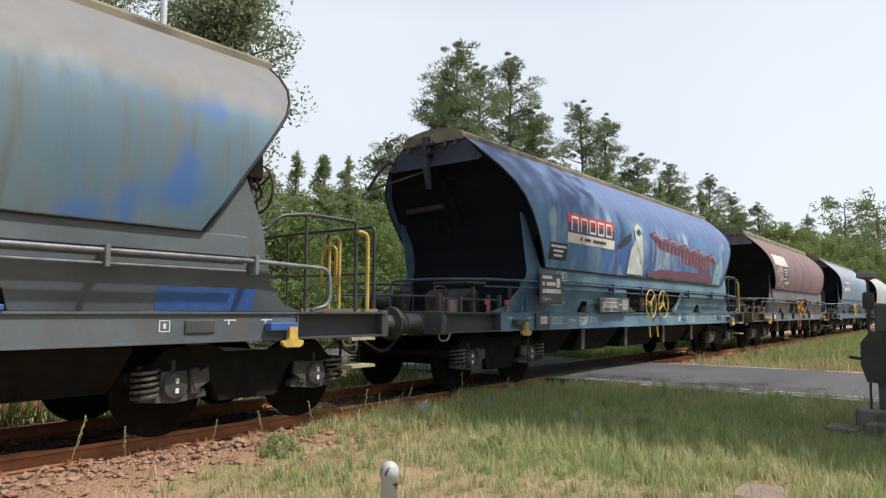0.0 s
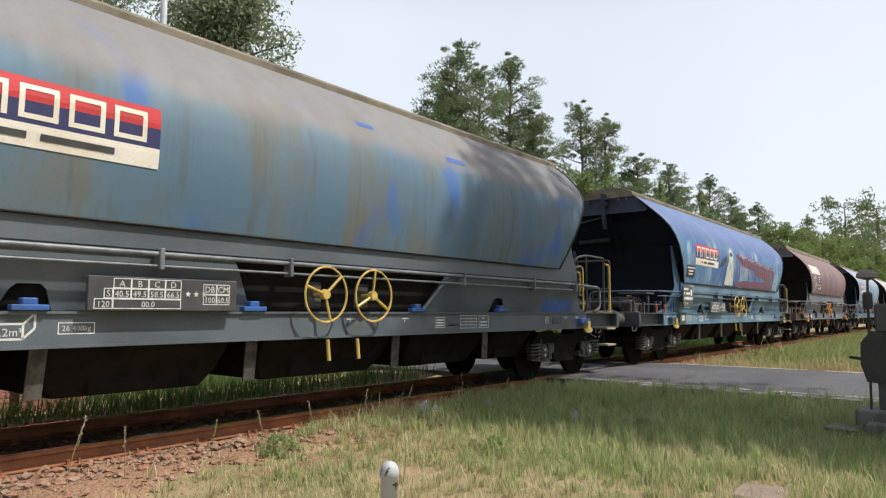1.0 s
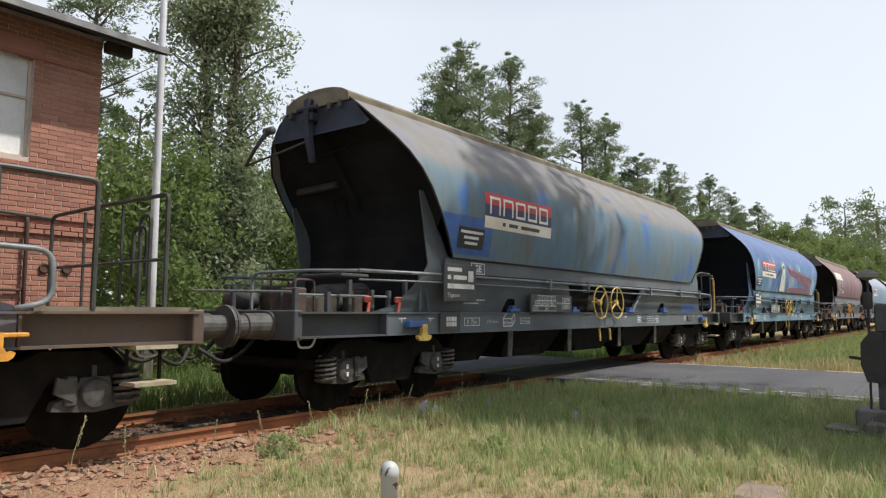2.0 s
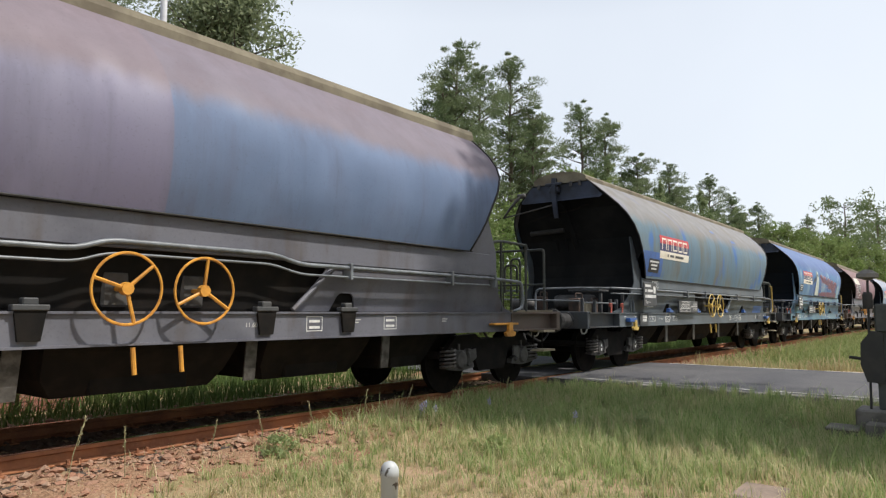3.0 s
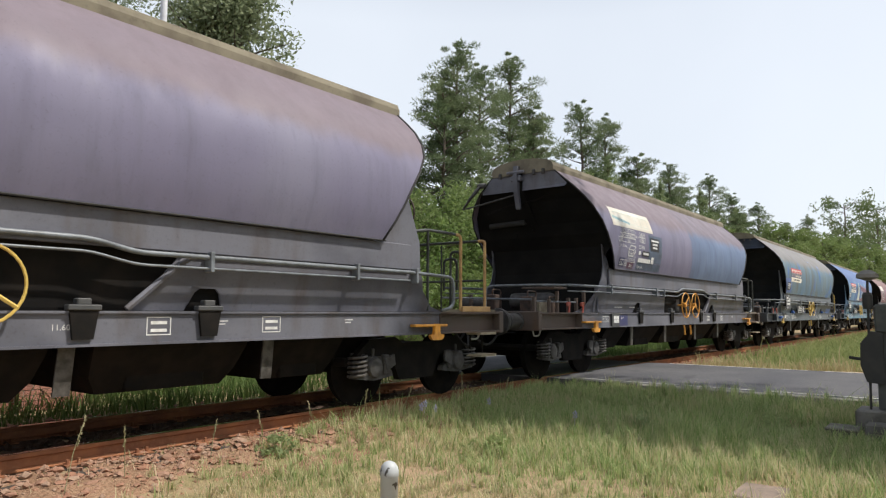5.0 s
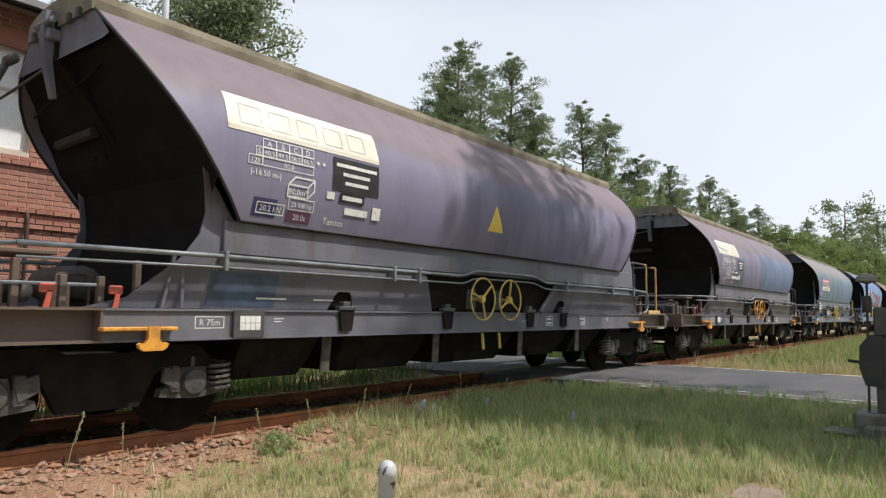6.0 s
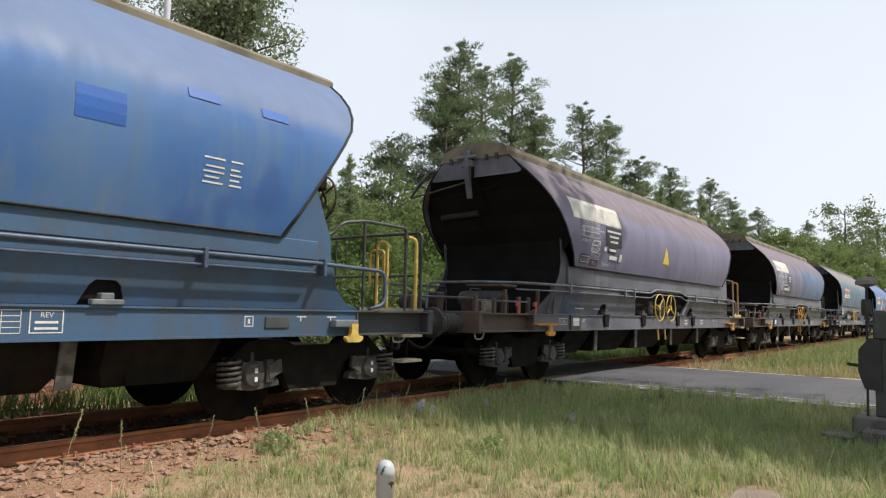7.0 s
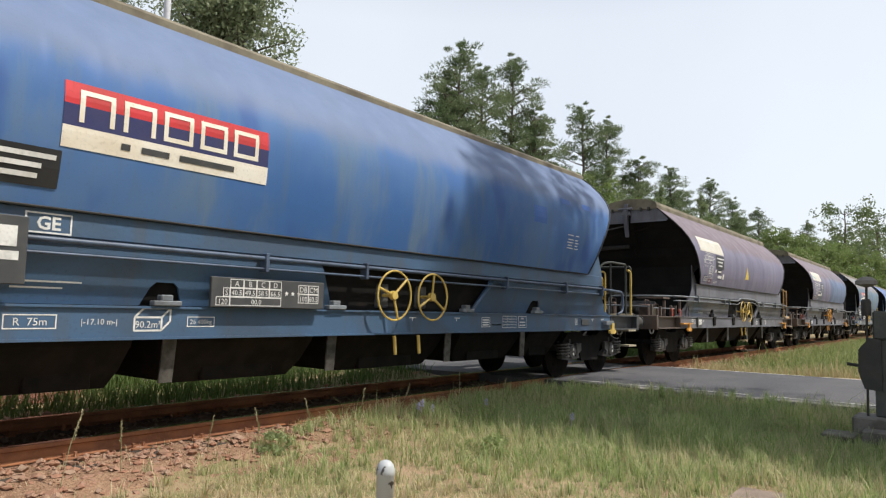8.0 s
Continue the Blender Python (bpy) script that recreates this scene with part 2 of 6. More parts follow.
def bar(bm, x0, x1, z0, z1, place, nx=1, nz=1):
    """A flat piece between x0..x1 and z0..z1 laid on a surface."""
    g = [[bm.verts.new(place(x0 + (x1 - x0) * i / nx, z0 + (z1 - z0) * j / nz)) for j in range(nz + 1)] for i in range(nx + 1)]
    for i in range(nx):
        for j in range(nz):
            bm.faces.new((g[i][j], g[i + 1][j], g[i + 1][j + 1], g[i][j + 1]))
    return bm


def outline_box(bm, x0, x1, z0, z1, place, w=0.012):
    bar(bm, x0, x1, z0, z0 + w, place)
    bar(bm, x0, x1, z1 - w, z1, place)
    bar(bm, x0, x0 + w, z0 + w, z1 - w, place)
    bar(bm, x1 - w, x1, z0 + w, z1 - w, place)
    return bm


def blob(bm, pts, place):
    """A flat closed shape laid on a surface."""
    bm.faces.new([bm.verts.new(place(a, b)) for a, b in pts])
    return bm
# ---------------------------------------------------------------- hopper wagons
# Wagon space: x forward along the track, y across (the watched side is negative), z up from the rail head.
SEC_A = [(0.64, 4.18, 6.55), (0.86, 4.01, 6.54), (1.10, 3.79, 6.47), (1.30, 3.58, 6.34), (1.44, 3.38, 6.20), (1.52, 3.16, 6.02),
         (1.55, 2.92, 5.84), (1.54, 2.62, 5.63), (1.50, 2.30, 5.42), (1.43, 2.00, 5.22)]
SEC_B = [(0.70, 4.13, 6.00), (0.90, 3.96, 5.99), (1.12, 3.76, 5.95), (1.32, 3.54, 5.86), (1.46, 3.33, 5.74), (1.55, 3.08, 5.55),
         (1.57, 2.84, 5.34), (1.56, 2.58, 5.14), (1.52, 2.34, 4.95), (1.45, 2.12, 4.78)]
TYPE = {
    "A": dict(sec=SEC_A, half=8.55, head=7.93, bogie=6.08, hook=(-5.85, 6.35), wheels=(-0.40, 0.38), roof=(0.66, 4.40),
              hoppers=((-4.75, -3.62), (-3.22, -1.42), (-1.0, 1.12), (1.5, 3.3), (3.55, 4.75)), feet=(-3.45, -1.3, 1.35, 3.42), opening=(-1.65, 2.1),
              plate=-5.27, bowl=False),
    "B": dict(sec=SEC_B, half=8.25, head=7.63, bogie=5.88, hook=(-5.62, 5.85), wheels=(-0.42, 0.34), roof=(0.74, 4.40),
              hoppers=((-4.45, -3.35), (-2.95, -1.30), (-0.95, 1.0), (1.35, 3.0), (3.3, 4.4)), feet=(-3.15, -1.15, 1.15, 2.35), opening=(-1.75, 2.15),
              plate=-4.55, bowl=True),
}


def front(kind, z, u):
    """How far forward the leading edge of the tank reaches at a height; the shorter wagons have a steeper nose."""
    return u - (0.05 + 0.17 * min(1.0, max(0.0, (z - 2.12) / 0.9)) if kind == "B" else 0.0)


def shell(kind, lift=0.005):
    """Gives the function that lays (x, z) on the tank's watched flank."""
    sec = sorted((z, h) for h, z, _ in TYPE[kind]["sec"])
    zs, hs = [a for a, _ in sec], [b for _, b in sec]
    return lambda x, z: (x, -(float(np.interp(z, zs, hs)) + lift), z)


def on_plane(y):
    return lambda x, z: (x, y, z)


def on_lean(lift):
    """Lays (x, z) on the leaning lower part of the skirt."""
    return lambda x, z: (x, -(1.355 + lift - 0.26 * max(0.0, 1.66 - z)), z)


def tank_mesh(kind):
    """Both flanks of the tank, dished a little between the seams."""
    bm, sec = fresh(), TYPE[kind]["sec"]
    for side in (-1, 1):
        rows = []
        for h, z, u in sec:
            uf = front(kind, z, u)
            rows.append([bm.verts.new((-u + (u + uf) * j / 24, side * h, z)) for j in range(25)])
        for a, b in zip(rows, rows[1:]):
            for j in range(24):
                bm.faces.new((a[j], a[j + 1], b[j + 1], b[j]) if side > 0 else (a[j], b[j], b[j + 1], a[j + 1]))
    return bm


def tank_end_mesh(kind, end):
    """The leaning end wall, set in behind the rim, with its top plate."""
    bm, sec = fresh(), TYPE[kind]["sec"]
    if end > 0:
        sec = [(h, z, front(kind, z, u)) for h, z, u in sec]
    rows = []
    cross = (-1, -0.5, 0, 0.5, 1)
    for h, z, u in sec:
        if z > 2.5:
            inset = 0.03 if z > 3.72 else 0.16 if z > 2.9 else 0.06
            rows.append([bm.verts.new((end * (u - inset), y * (h - 0.012), z)) for y in cross])
    ut = sec[-1][2]
    for out, half, z in ((0.26, 1.33, 2.35), (0.24, 1.325, 2.05), (0.33, 1.30, 1.80), (0.56, 1.20, 1.23)):
        rows.append([bm.verts.new((end * (ut + out), y * half, z)) for y in cross])
    for a, b in zip(rows, rows[1:]):
        for j in range(4):
            bm.faces.new((a[j], a[j + 1], b[j + 1], b[j]))
    bmesh.ops.recalc_face_normals(bm, faces=bm.faces)
    return bm


def rim_mesh(kind, end, side):
    sec = TYPE[kind]["sec"]
    if end > 0:
        sec = [(h, z, front(kind, z, u)) for h, z, u in sec]
    bm = fresh()
    pts = [(end * (u - 0.005), side * (h + 0.004), z) for h, z, u in sec]
    return tube(bm, pts, 0.017, 6)


def roof_mesh(kind):
    """The low rounded roof cover with its overhanging edges."""
    bm, t = fresh(), TYPE[kind]
    hw, top = t["roof"]
    u = t["sec"][0][2] + 0.03
    z0 = t["sec"][0][1] - 0.04
    arc = [(-hw, z0), (-hw, z0 + 0.10)] + [(hw * math.sin(a), top - 0.17 * (1 - math.cos(a * 1.05))) for a in np.linspace(-1.25, 1.25, 9)] + [(hw, z0 + 0.10), (hw, z0)]
    prism(bm, arc, -u, front(kind, 4.1, u), "yz")
    return bm


def skirt_mesh(kind, side):
    """The upright side panel between tank and sill: leaning ends, cut-outs for the feet, a wide opening at the handwheels."""
    bm, t = fresh(), TYPE[kind]
    h, zt, ut = t["sec"][-1]
    ef, er = ut + 0.80, ut + (0.45 if kind == "A" else 0.24)  # leading and trailing edge of the panel
    y0, y1 = side * 1.335, side * 1.355
    o0, o1 = t["opening"]
    feet = t["feet"]
    z0 = 1.226

    def foot(u):
        return [(u - 0.21, z0), (u - 0.13, 1.40), (u - 0.08, 1.445), (u + 0.10, 1.445), (u + 0.15, 1.40), (u + 0.21, z0)]

    left_feet = [f for f in feet if f < o0 - 0.1]
    right_feet = [f for f in feet if f > o1 + 0.1]
    outline = [(-ut - 1.40, z0)] + sum([foot(f) for f in left_feet], []) + [(o0 + 0.38, z0), (o0 + 0.02, 1.88), (o1, 1.88), (o1 - 0.10, 1.80), (o1 - 0.55, z0)]
    outline += sum([foot(f) for f in right_feet], []) + [(ef + 0.60, z0), (ef + 0.34, 1.30), (ef + 0.10, 1.52), (ef, 1.80), (ef - 0.02, zt + 0.05),
                                                        (ut + 0.48, zt + 0.75), (ut + 0.36, zt + 0.75), (ut, zt + 0.02),
                                                        (-ut, zt + 0.02), *(((-ut - 0.56, zt + 0.90), (-ut - 0.64, zt + 0.90)) if kind == "A" else ((-ut - 0.29, zt + 0.44), (-ut - 0.36, zt + 0.50), (-ut - 0.33, zt + 0.30))), *(((-er, zt - 0.10), (-er - 0.02, 1.85), (-er - 0.14, 1.70)) if kind == "A" else ((-ut - 0.31, zt + 0.05), (-ut - 0.37, 1.95), (-ut - 0.54, 1.72))), (-ut - 1.02, 1.32)]
    prism(bm, outline, y0, y1)
    # below a crease the panel leans inwards to the sill
    bmesh.ops.bisect_plane(bm, geom=bm.verts[:] + bm.edges[:] + bm.faces[:], plane_co=(0, 0, 1.66), plane_no=(0, 0, 1))
    for v in bm.verts:
        v.co.y -= side * 0.26 * max(0.0, 1.66 - v.co.z)
    return bm


def sill_mesh(kind, side, tip=0):
    """A channel-section length of the side sill: the middle, or with tip the trailing (-1) or leading (1) end."""
    bm, t = fresh(), TYPE[kind]
    u, e = t["head"], t["sec"][-1][2] + 1.25
    w0, w1 = (1.19, 1.21) if tip else (1.30, 1.335)
    c = [(1.16, 0.918), (1.36, 0.918), (1.36, 0.94), (w1, 0.94), (w1, 1.20), (1.36, 1.20), (1.36, 1.222), (1.16, 1.222), (1.16, 1.20), (w0, 1.20), (w0, 0.94), (1.16, 0.94)]
    x0, x1 = (-e, e) if not tip else (e, u) if tip > 0 else (-u, -e)
    return prism(bm, [(side * y, z) for y, z in c], x0, x1, "yz")


def hopper_mesh(u0, u1):
    """One discharge hopper: a funnel below the frame with its flap."""
    bm = fresh()
    m, w = (u0 + u1) / 2, (u1 - u0) / 2
    lv = [(w, 1.22, 1.25), (w * 0.98, 1.10, 0.86), (w * 0.93, 0.94, 0.62), (w * 0.80, 0.84, 0.45)]
    rows = [[bm.verts.new((m + a * sx, b * sy, z)) for sx, sy in ((-1, -1), (1, -1), (1, 1), (-1, 1))] for a, b, z in lv]
    for p, q in zip(rows, rows[1:]):
        for k in range(4):
            bm.faces.new((p[k], p[(k + 1) % 4], q[(k + 1) % 4], q[k]))
    bm.faces.new(rows[-1][::-1])
    box(bm, m - w * 0.5, m + w * 0.5, -0.93, -0.86, 0.46, 0.62, 0.01)
    return bm


def bogie(kind, x, wagon):
    """A two-axle bogie: side frames, axle boxes, springs, brake gear and two wheelsets that turn."""
    bm = fresh()
    for s in (-1, 1):
        y0, y1 = s * 0.95, s * 1.05
        prism(bm, [(x - 1.25, 0.62), (x - 0.95, 0.86), (x - 0.45, 0.88), (x - 0.30, 0.80), (x + 0.30, 0.80), (x + 0.45, 0.88), (x + 0.95, 0.86), (x + 1.25, 0.62),
                   (x + 1.25, 0.52), (x + 0.92, 0.66), (x + 0.52, 0.60), (x + 0.36, 0.30), (x - 0.36, 0.30), (x - 0.52, 0.60), (x - 0.92, 0.66), (x - 1.25, 0.52)], y0, y1)
    box(bm, x - 0.28, x + 0.28, -1.0, 1.0, 0.50, 0.80, 0.02)
    for e in (-1.3, 1.3):
        tube(bm, [(x + e, -1.0, 0.58), (x + e, 1.0, 0.58)], 0.06, 8)
    body = part("bogie", bm, M["under"], wagon, "dirty two-axle bogie frame, blackened for shade")
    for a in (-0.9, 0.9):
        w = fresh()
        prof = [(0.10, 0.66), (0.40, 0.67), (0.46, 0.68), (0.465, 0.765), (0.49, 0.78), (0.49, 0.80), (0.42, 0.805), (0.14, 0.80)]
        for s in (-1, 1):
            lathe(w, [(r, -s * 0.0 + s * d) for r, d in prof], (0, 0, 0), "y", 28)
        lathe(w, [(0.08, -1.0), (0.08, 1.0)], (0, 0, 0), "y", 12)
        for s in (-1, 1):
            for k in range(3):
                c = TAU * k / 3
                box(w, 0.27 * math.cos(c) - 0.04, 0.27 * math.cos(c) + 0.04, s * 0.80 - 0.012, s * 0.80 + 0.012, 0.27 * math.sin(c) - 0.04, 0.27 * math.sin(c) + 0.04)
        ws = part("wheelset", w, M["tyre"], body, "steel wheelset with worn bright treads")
        ws.location = (x + a, 0, 0.465)
        WHEELSETS.append((ws, (x + a, 0, 0.465)))
        for s in (-1, 1):
            b = fresh()
            lathe(b, [(0.135, s * 0.98), (0.14, s * 1.10), (0.12, s * 1.135), (0.06, s * 1.145)], (x + a, 0, 0.50), "y", 16)
            prism(b, [(x + a - 0.36, 0.37), (x + a - 0.34, 0.44), (x + a - 0.16, 0.50), (x + a - 0.13, 0.64), (x + a + 0.13, 0.64), (x + a + 0.16, 0.50), (x + a + 0.34, 0.44), (x + a + 0.36, 0.37), (x + a, 0.33)], s * 0.99, s * 1.09)
            box(b, x + a - 0.02, x + a + 0.02, s * 1.05 - 0.02, s * 1.05 + 0.02, 0.62, 0.74)
            part("axle_box", b, M["iron"], body, "grey cast axle box")
            out = 1 if a > 0 else -1
            c = fresh()
            coil = [(x + a + out * 0.29 + 0.115 * math.cos(TAU * k / 11), s * 1.07 + 0.115 * math.sin(TAU * k / 11), 0.38 + 0.30 * k / 58) for k in range(59)]
            tube(c, coil, 0.019, 6)
            part("spring", c, M["spring"], body, "coil spring")
            c = fresh()
            box(c, x + a - out * 0.21 - 0.05, x + a - out * 0.21 + 0.05, s * 1.08 - 0.05, s * 1.08 + 0.05, 0.40, 0.66, 0.015)
            prism(c, [(x + a - out * 0.16, 0.60), (x + a - out * 0.34, 0.66), (x + a - out * 0.36, 0.52), (x + a - out * 0.20, 0.44)], s * 1.10, s * 1.14)
            part("damper", c, M["iron"], body, "friction damper of the axle box")
            if s < 0 and kind == "A":
                for z0 in (0.43, 0.525):
                    part("axle_mark", box(fresh(), x + a - 0.018, x + a + 0.018, -1.152, -1.146, z0, z0 + 0.05), M["white"], body, "white paint mark")
    return body


WHEELSETS = []


def handwheel(x, wagon, material, y=-1.50, z=1.42, r=0.315, turn=0.0):
    bm = fresh()
    ring(bm, (x, y, z), r, 0.0135, 32, 6)
    for k in range(3):
        a = TAU * k / 3 + turn
        tube(bm, [(x, y + 0.02, z), (x + r * math.cos(a), y, z + r * math.sin(a))], 0.017, 6)
    lathe(bm, [(0.055, -0.03), (0.06, 0.03), (0.03, 0.05)], (x, y + 0.02, z), "y", 12)
    tube(bm, [(x, y, z), (x, y + 0.4, z)], 0.022, 8)
    return part("handwheel", bm, material, wagon, "yellow three-spoked brake handwheel")


def wagon_base(kind, name, label, paint_mat, frame_mat, end_mat, tube_mat, yellow, foot_mat, posts=None):
    """A four-axle hopper wagon without its lettering."""
    t = TYPE[kind]
    sec = t["sec"]
    head_mat = F_RUST if kind == "B" else F_SLATE
    w = new(name)
    w.empty_display_size = 0.5
    tagged(w, label, "freight wagon", "hopper wagons of the train")
    part("tank", tank_mesh(kind), paint_mat, w, "weathered painted steel tank flanks", smooth=True)
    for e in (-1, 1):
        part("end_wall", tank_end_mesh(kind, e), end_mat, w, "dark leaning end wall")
        for s in (-1, 1):
            part("rim", rim_mesh(kind, e, s), M["rubber"], w, "dark welded edge", smooth=True)
    for e in (-1, 1):
        u = sec[0][2] if e < 0 else front(kind, 4.1, sec[0][2])
        bm = fresh()
        bm.faces.new([bm.verts.new((e * (u + d), y, z)) for y, z, d in ((-0.72, 4.12, 0.005), (0.72, 4.12, 0.005), (1.02, 3.80, -0.02), (0.98, 3.74, 0.02), (-0.98, 3.74, 0.02), (-1.02, 3.80, -0.02))])
        part("top_plate", bm, frame_mat if kind == "B" else E_PLATE, w, "dull painted plate under the roof edge")
    zs = [z for _, z, _ in sec][::-1]
    us = [u for _, _, u in sec][::-1]
    strut = fresh()
    tip = -float(np.interp(4.0, zs, us))
    prism(strut, [(tip - 0.13, 4.26), (tip - 0.15, 4.05), (tip - 0.12, 3.72), (tip - 0.02, 3.36), (tip + 0.02, 3.36), (tip - 0.04, 3.72), (tip - 0.03, 4.26)], 0.05, 0.15)
    box(strut, tip - 0.13, tip + 0.02, -0.02, 0.22, 3.94, 4.06, 0.015)
    tube(strut, [(tip - 0.12, -0.10, 4.12), (tip - 0.12, 0.30, 4.12)], 0.035, 8)
    part("end_strut", strut, frame_mat if kind == "B" else E_PLATE, w, "worn tapered bracket on the end wall")
    arm = fresh()
    tube(arm, [(tip - 0.14, 0.98, 3.92), (tip - 0.18, 1.20, 3.68), (tip - 0.20, 1.40, 3.44)], 0.03, 6, radii=[0.042, 0.034, 0.022])
    lathe(arm, [(0.02, -0.10), (0.06, -0.09), (0.06, 0.09), (0.02, 0.10)], (tip - 0.12, 0.95, 3.93), "y", 10)
    tube(arm, [(tip - 0.20, 1.40, 3.44), (tip - 0.14, 0.85, 3.53), (tip - 0.08, 0.12, 3.66)], 0.017, 6)
    part("cover_lever", arm, M["iron"], w, "grey lever and rod of the roof cover", smooth=True)
    stay = fresh()
    tube(stay, [(-float(np.interp(z, zs, us)) + 0.12, 0.12, z) for z in (3.10, 2.80, 2.45, 2.20)], 0.022, 6)
    tube(stay, [(-float(np.interp(3.55, zs, us)) + 0.05, y, z) for y, z in ((-0.75, 3.72), (-0.2, 3.55), (0.4, 3.50), (1.0, 3.35))], 0.016, 6)
    part("end_pipe", stay, M["under"], w, "thin dark pipe on the end wall")
    part("roof", roof_mesh(kind), M["roof"], w, "lichen-stained low roof cover")
    for s in (-1, 1):
        part("skirt", skirt_mesh(kind, s), frame_mat, w, "dull painted side skirt panel")
        part("sill", sill_mesh(kind, s), frame_mat, w, "channel-section side sill")
        for e in (-1, 1):
            part("end_sill", sill_mesh(kind, s, e), head_mat, w, "open channel end of the side sill")
            x = e * (sec[-1][2] + 1.27)
            part("sill_rib", box(fresh(), x - 0.012, x + 0.012, min(s * 1.212, s * 1.35), max(s * 1.212, s * 1.35), 0.941, 1.199), head_mat, w)
        hh, zz, uu = sec[-1]
        bm = fresh()
        box(bm, -uu - 0.12, uu + 0.55, min(s * 1.358, s * 1.402), max(s * 1.358, s * 1.402), 1.78, zz - 0.005, 0.008)
        part("skirt_band", bm, frame_mat, w, "plate along the top of the skirt")
    h, zb, ub = sec[-1]
    bm = fresh()
    for s in (-1, 1):
        tube(bm, [(-ub, s * (h + 0.004), zb), (ub, s * (h + 0.004), zb)], 0.011, 6)
    part("seam", bm, M["rubber"], w, "dark seam below the tank")
    # dark hopper body behind the skirts, its black standing in for shade
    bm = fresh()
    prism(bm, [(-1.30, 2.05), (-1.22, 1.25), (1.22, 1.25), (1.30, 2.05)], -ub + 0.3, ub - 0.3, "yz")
    part("hopper_body", bm, M["under"], w, "hopper body behind the skirts, blackened for shade")
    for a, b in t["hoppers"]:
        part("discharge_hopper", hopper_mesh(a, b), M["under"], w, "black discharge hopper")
    # filler cylinder, not a known part: darkens the open gap between the hoppers
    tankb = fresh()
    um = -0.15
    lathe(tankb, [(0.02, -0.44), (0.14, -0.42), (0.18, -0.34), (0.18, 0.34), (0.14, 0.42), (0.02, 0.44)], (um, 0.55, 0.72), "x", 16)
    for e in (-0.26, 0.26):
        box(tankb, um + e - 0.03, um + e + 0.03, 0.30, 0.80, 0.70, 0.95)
    part("air_reservoir", tankb, M["under"], w, "added dark cylinder filling the gap under the frame", smooth=True)
    # beam added to block the bright view below the frame
    part("gap_filler_beam", box(fresh(), -t["bogie"], t["bogie"], -0.26, 0.26, 0.78, 0.95), M["under"], w, "added black beam closing the view under the frame")
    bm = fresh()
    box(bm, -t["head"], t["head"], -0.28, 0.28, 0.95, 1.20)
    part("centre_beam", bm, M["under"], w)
    for e in (-1, 1):
        bm = fresh()
        box(bm, e * t["head"] - 0.06, e * t["head"] + 0.06, -1.34, 1.34, 0.90, 1.24, 0.012)
        box(bm, e * (t["head"] - 0.95) - 0.5, e * (t["head"] - 0.95) + 0.5, -1.18, 1.18, 1.13, 1.17)
        part("headstock", bm, head_mat, w)
        for s in (-1, 1):
            bm = fresh()
            g = t["half"] - t["head"]
            lathe(bm, [(0.17, e * 0.06), (0.17, e * 0.09), (0.145, e * 0.10), (0.145, e * 0.40), (0.125, e * 0.41), (0.125, e * (g - 0.05)),
                       (0.23, e * (g - 0.035)), (0.235, e * (g - 0.005)), (0.10, e * (g - 0.001))], (e * t["head"], s * 0.875, 1.06), "x", 20)
            part("buffer", bm, M["iron"], w, "greasy steel buffer")
        bm = fresh()
        g = t["half"]
        tube(bm, bend([(e * t["head"], 0.0, 1.05), (e * (g - 0.15), 0, 1.04), (e * (g - 0.02), 0, 0.95)], 0.1), 0.05, 8)
        for s in (-0.45, 0.3):
            tube(bm, bend([(e * (t["head"] - 0.1), s, 0.92), (e * (t["head"] + 0.12), s, 0.72), (e * (t["head"] + 0.35), s, 0.62), (e * (g - 0.06), s * 0.6, 0.80)], 0.2, 5), 0.022, 8)
        part("coupling", bm, M["rubber"], w, "black screw coupling and brake hoses")
        u = e * (t["head"] - 0.45)
        for z0 in (0.88, 0.55) if e > 0 else ():
            part("step_board", box(fresh(), u - 0.2, u + 0.2, -1.40, -1.12, z0, z0 + 0.035), M["timber"], w, "bleached step board")
        for d in (-0.16, 0.16) if e > 0 else ():
            part("step_hanger", tube(fresh(), [(u + d, -1.16, 0.94), (u + d, -1.16, 0.55)], 0.018, 6), M["under"], w)
        bm = fresh()
        a = e * (t["head"] - 0.35)
        tube(bm, bend([(a - 0.12, -1.05, 0.92), (a - 0.10, -1.05, 0.80), (a + 0.10, -1.05, 0.80), (a + 0.16, -1.05, 0.92)], 0.06), 0.014, 6)
        part("grab_iron", bm, M["white"], w, "pale shunter's grab iron")
    for e in (-1, 1):
        bogie(kind, e * t["bogie"], w)
    # towing hooks with their ledges
    for u in t["hook"]:
        bm = fresh()
        prism(bm, [(u - 0.055, 1.06), (u + 0.055, 1.06), (u + 0.055, 0.945), (u + 0.085, 0.905), (u + 0.12, 0.915), (u + 0.145, 0.90), (u + 0.13, 0.865), (u + 0.09, 0.84), (u - 0.09, 0.84), (u - 0.13, 0.865), (u - 0.145, 0.90), (u - 0.12, 0.915), (u - 0.085, 0.905), (u - 0.055, 0.945)], -1.455, -1.405)
        part("towing_hook", bm, yellow if kind == "A" else M["orange"], w, "yellow towing hook" if kind == "A" else "orange towing hook")
        bm = fresh()
        box(bm, u - (0.46 if kind == "B" else 0.30), u + (0.24 if kind == "B" else 0.07), -1.445, -1.34, 1.02, 1.055 if kind == "B" else 1.105, 0.008)
        part("hook_ledge", bm, M["orange"] if kind == "B" else foot_mat, w)
    # feet in the skirt's cut-outs
    for u in t["feet"]:
        bm = fresh()
        box(bm, u - 0.14, u + 0.14, -1.39, -1.30, 1.226, 1.275, 0.008)
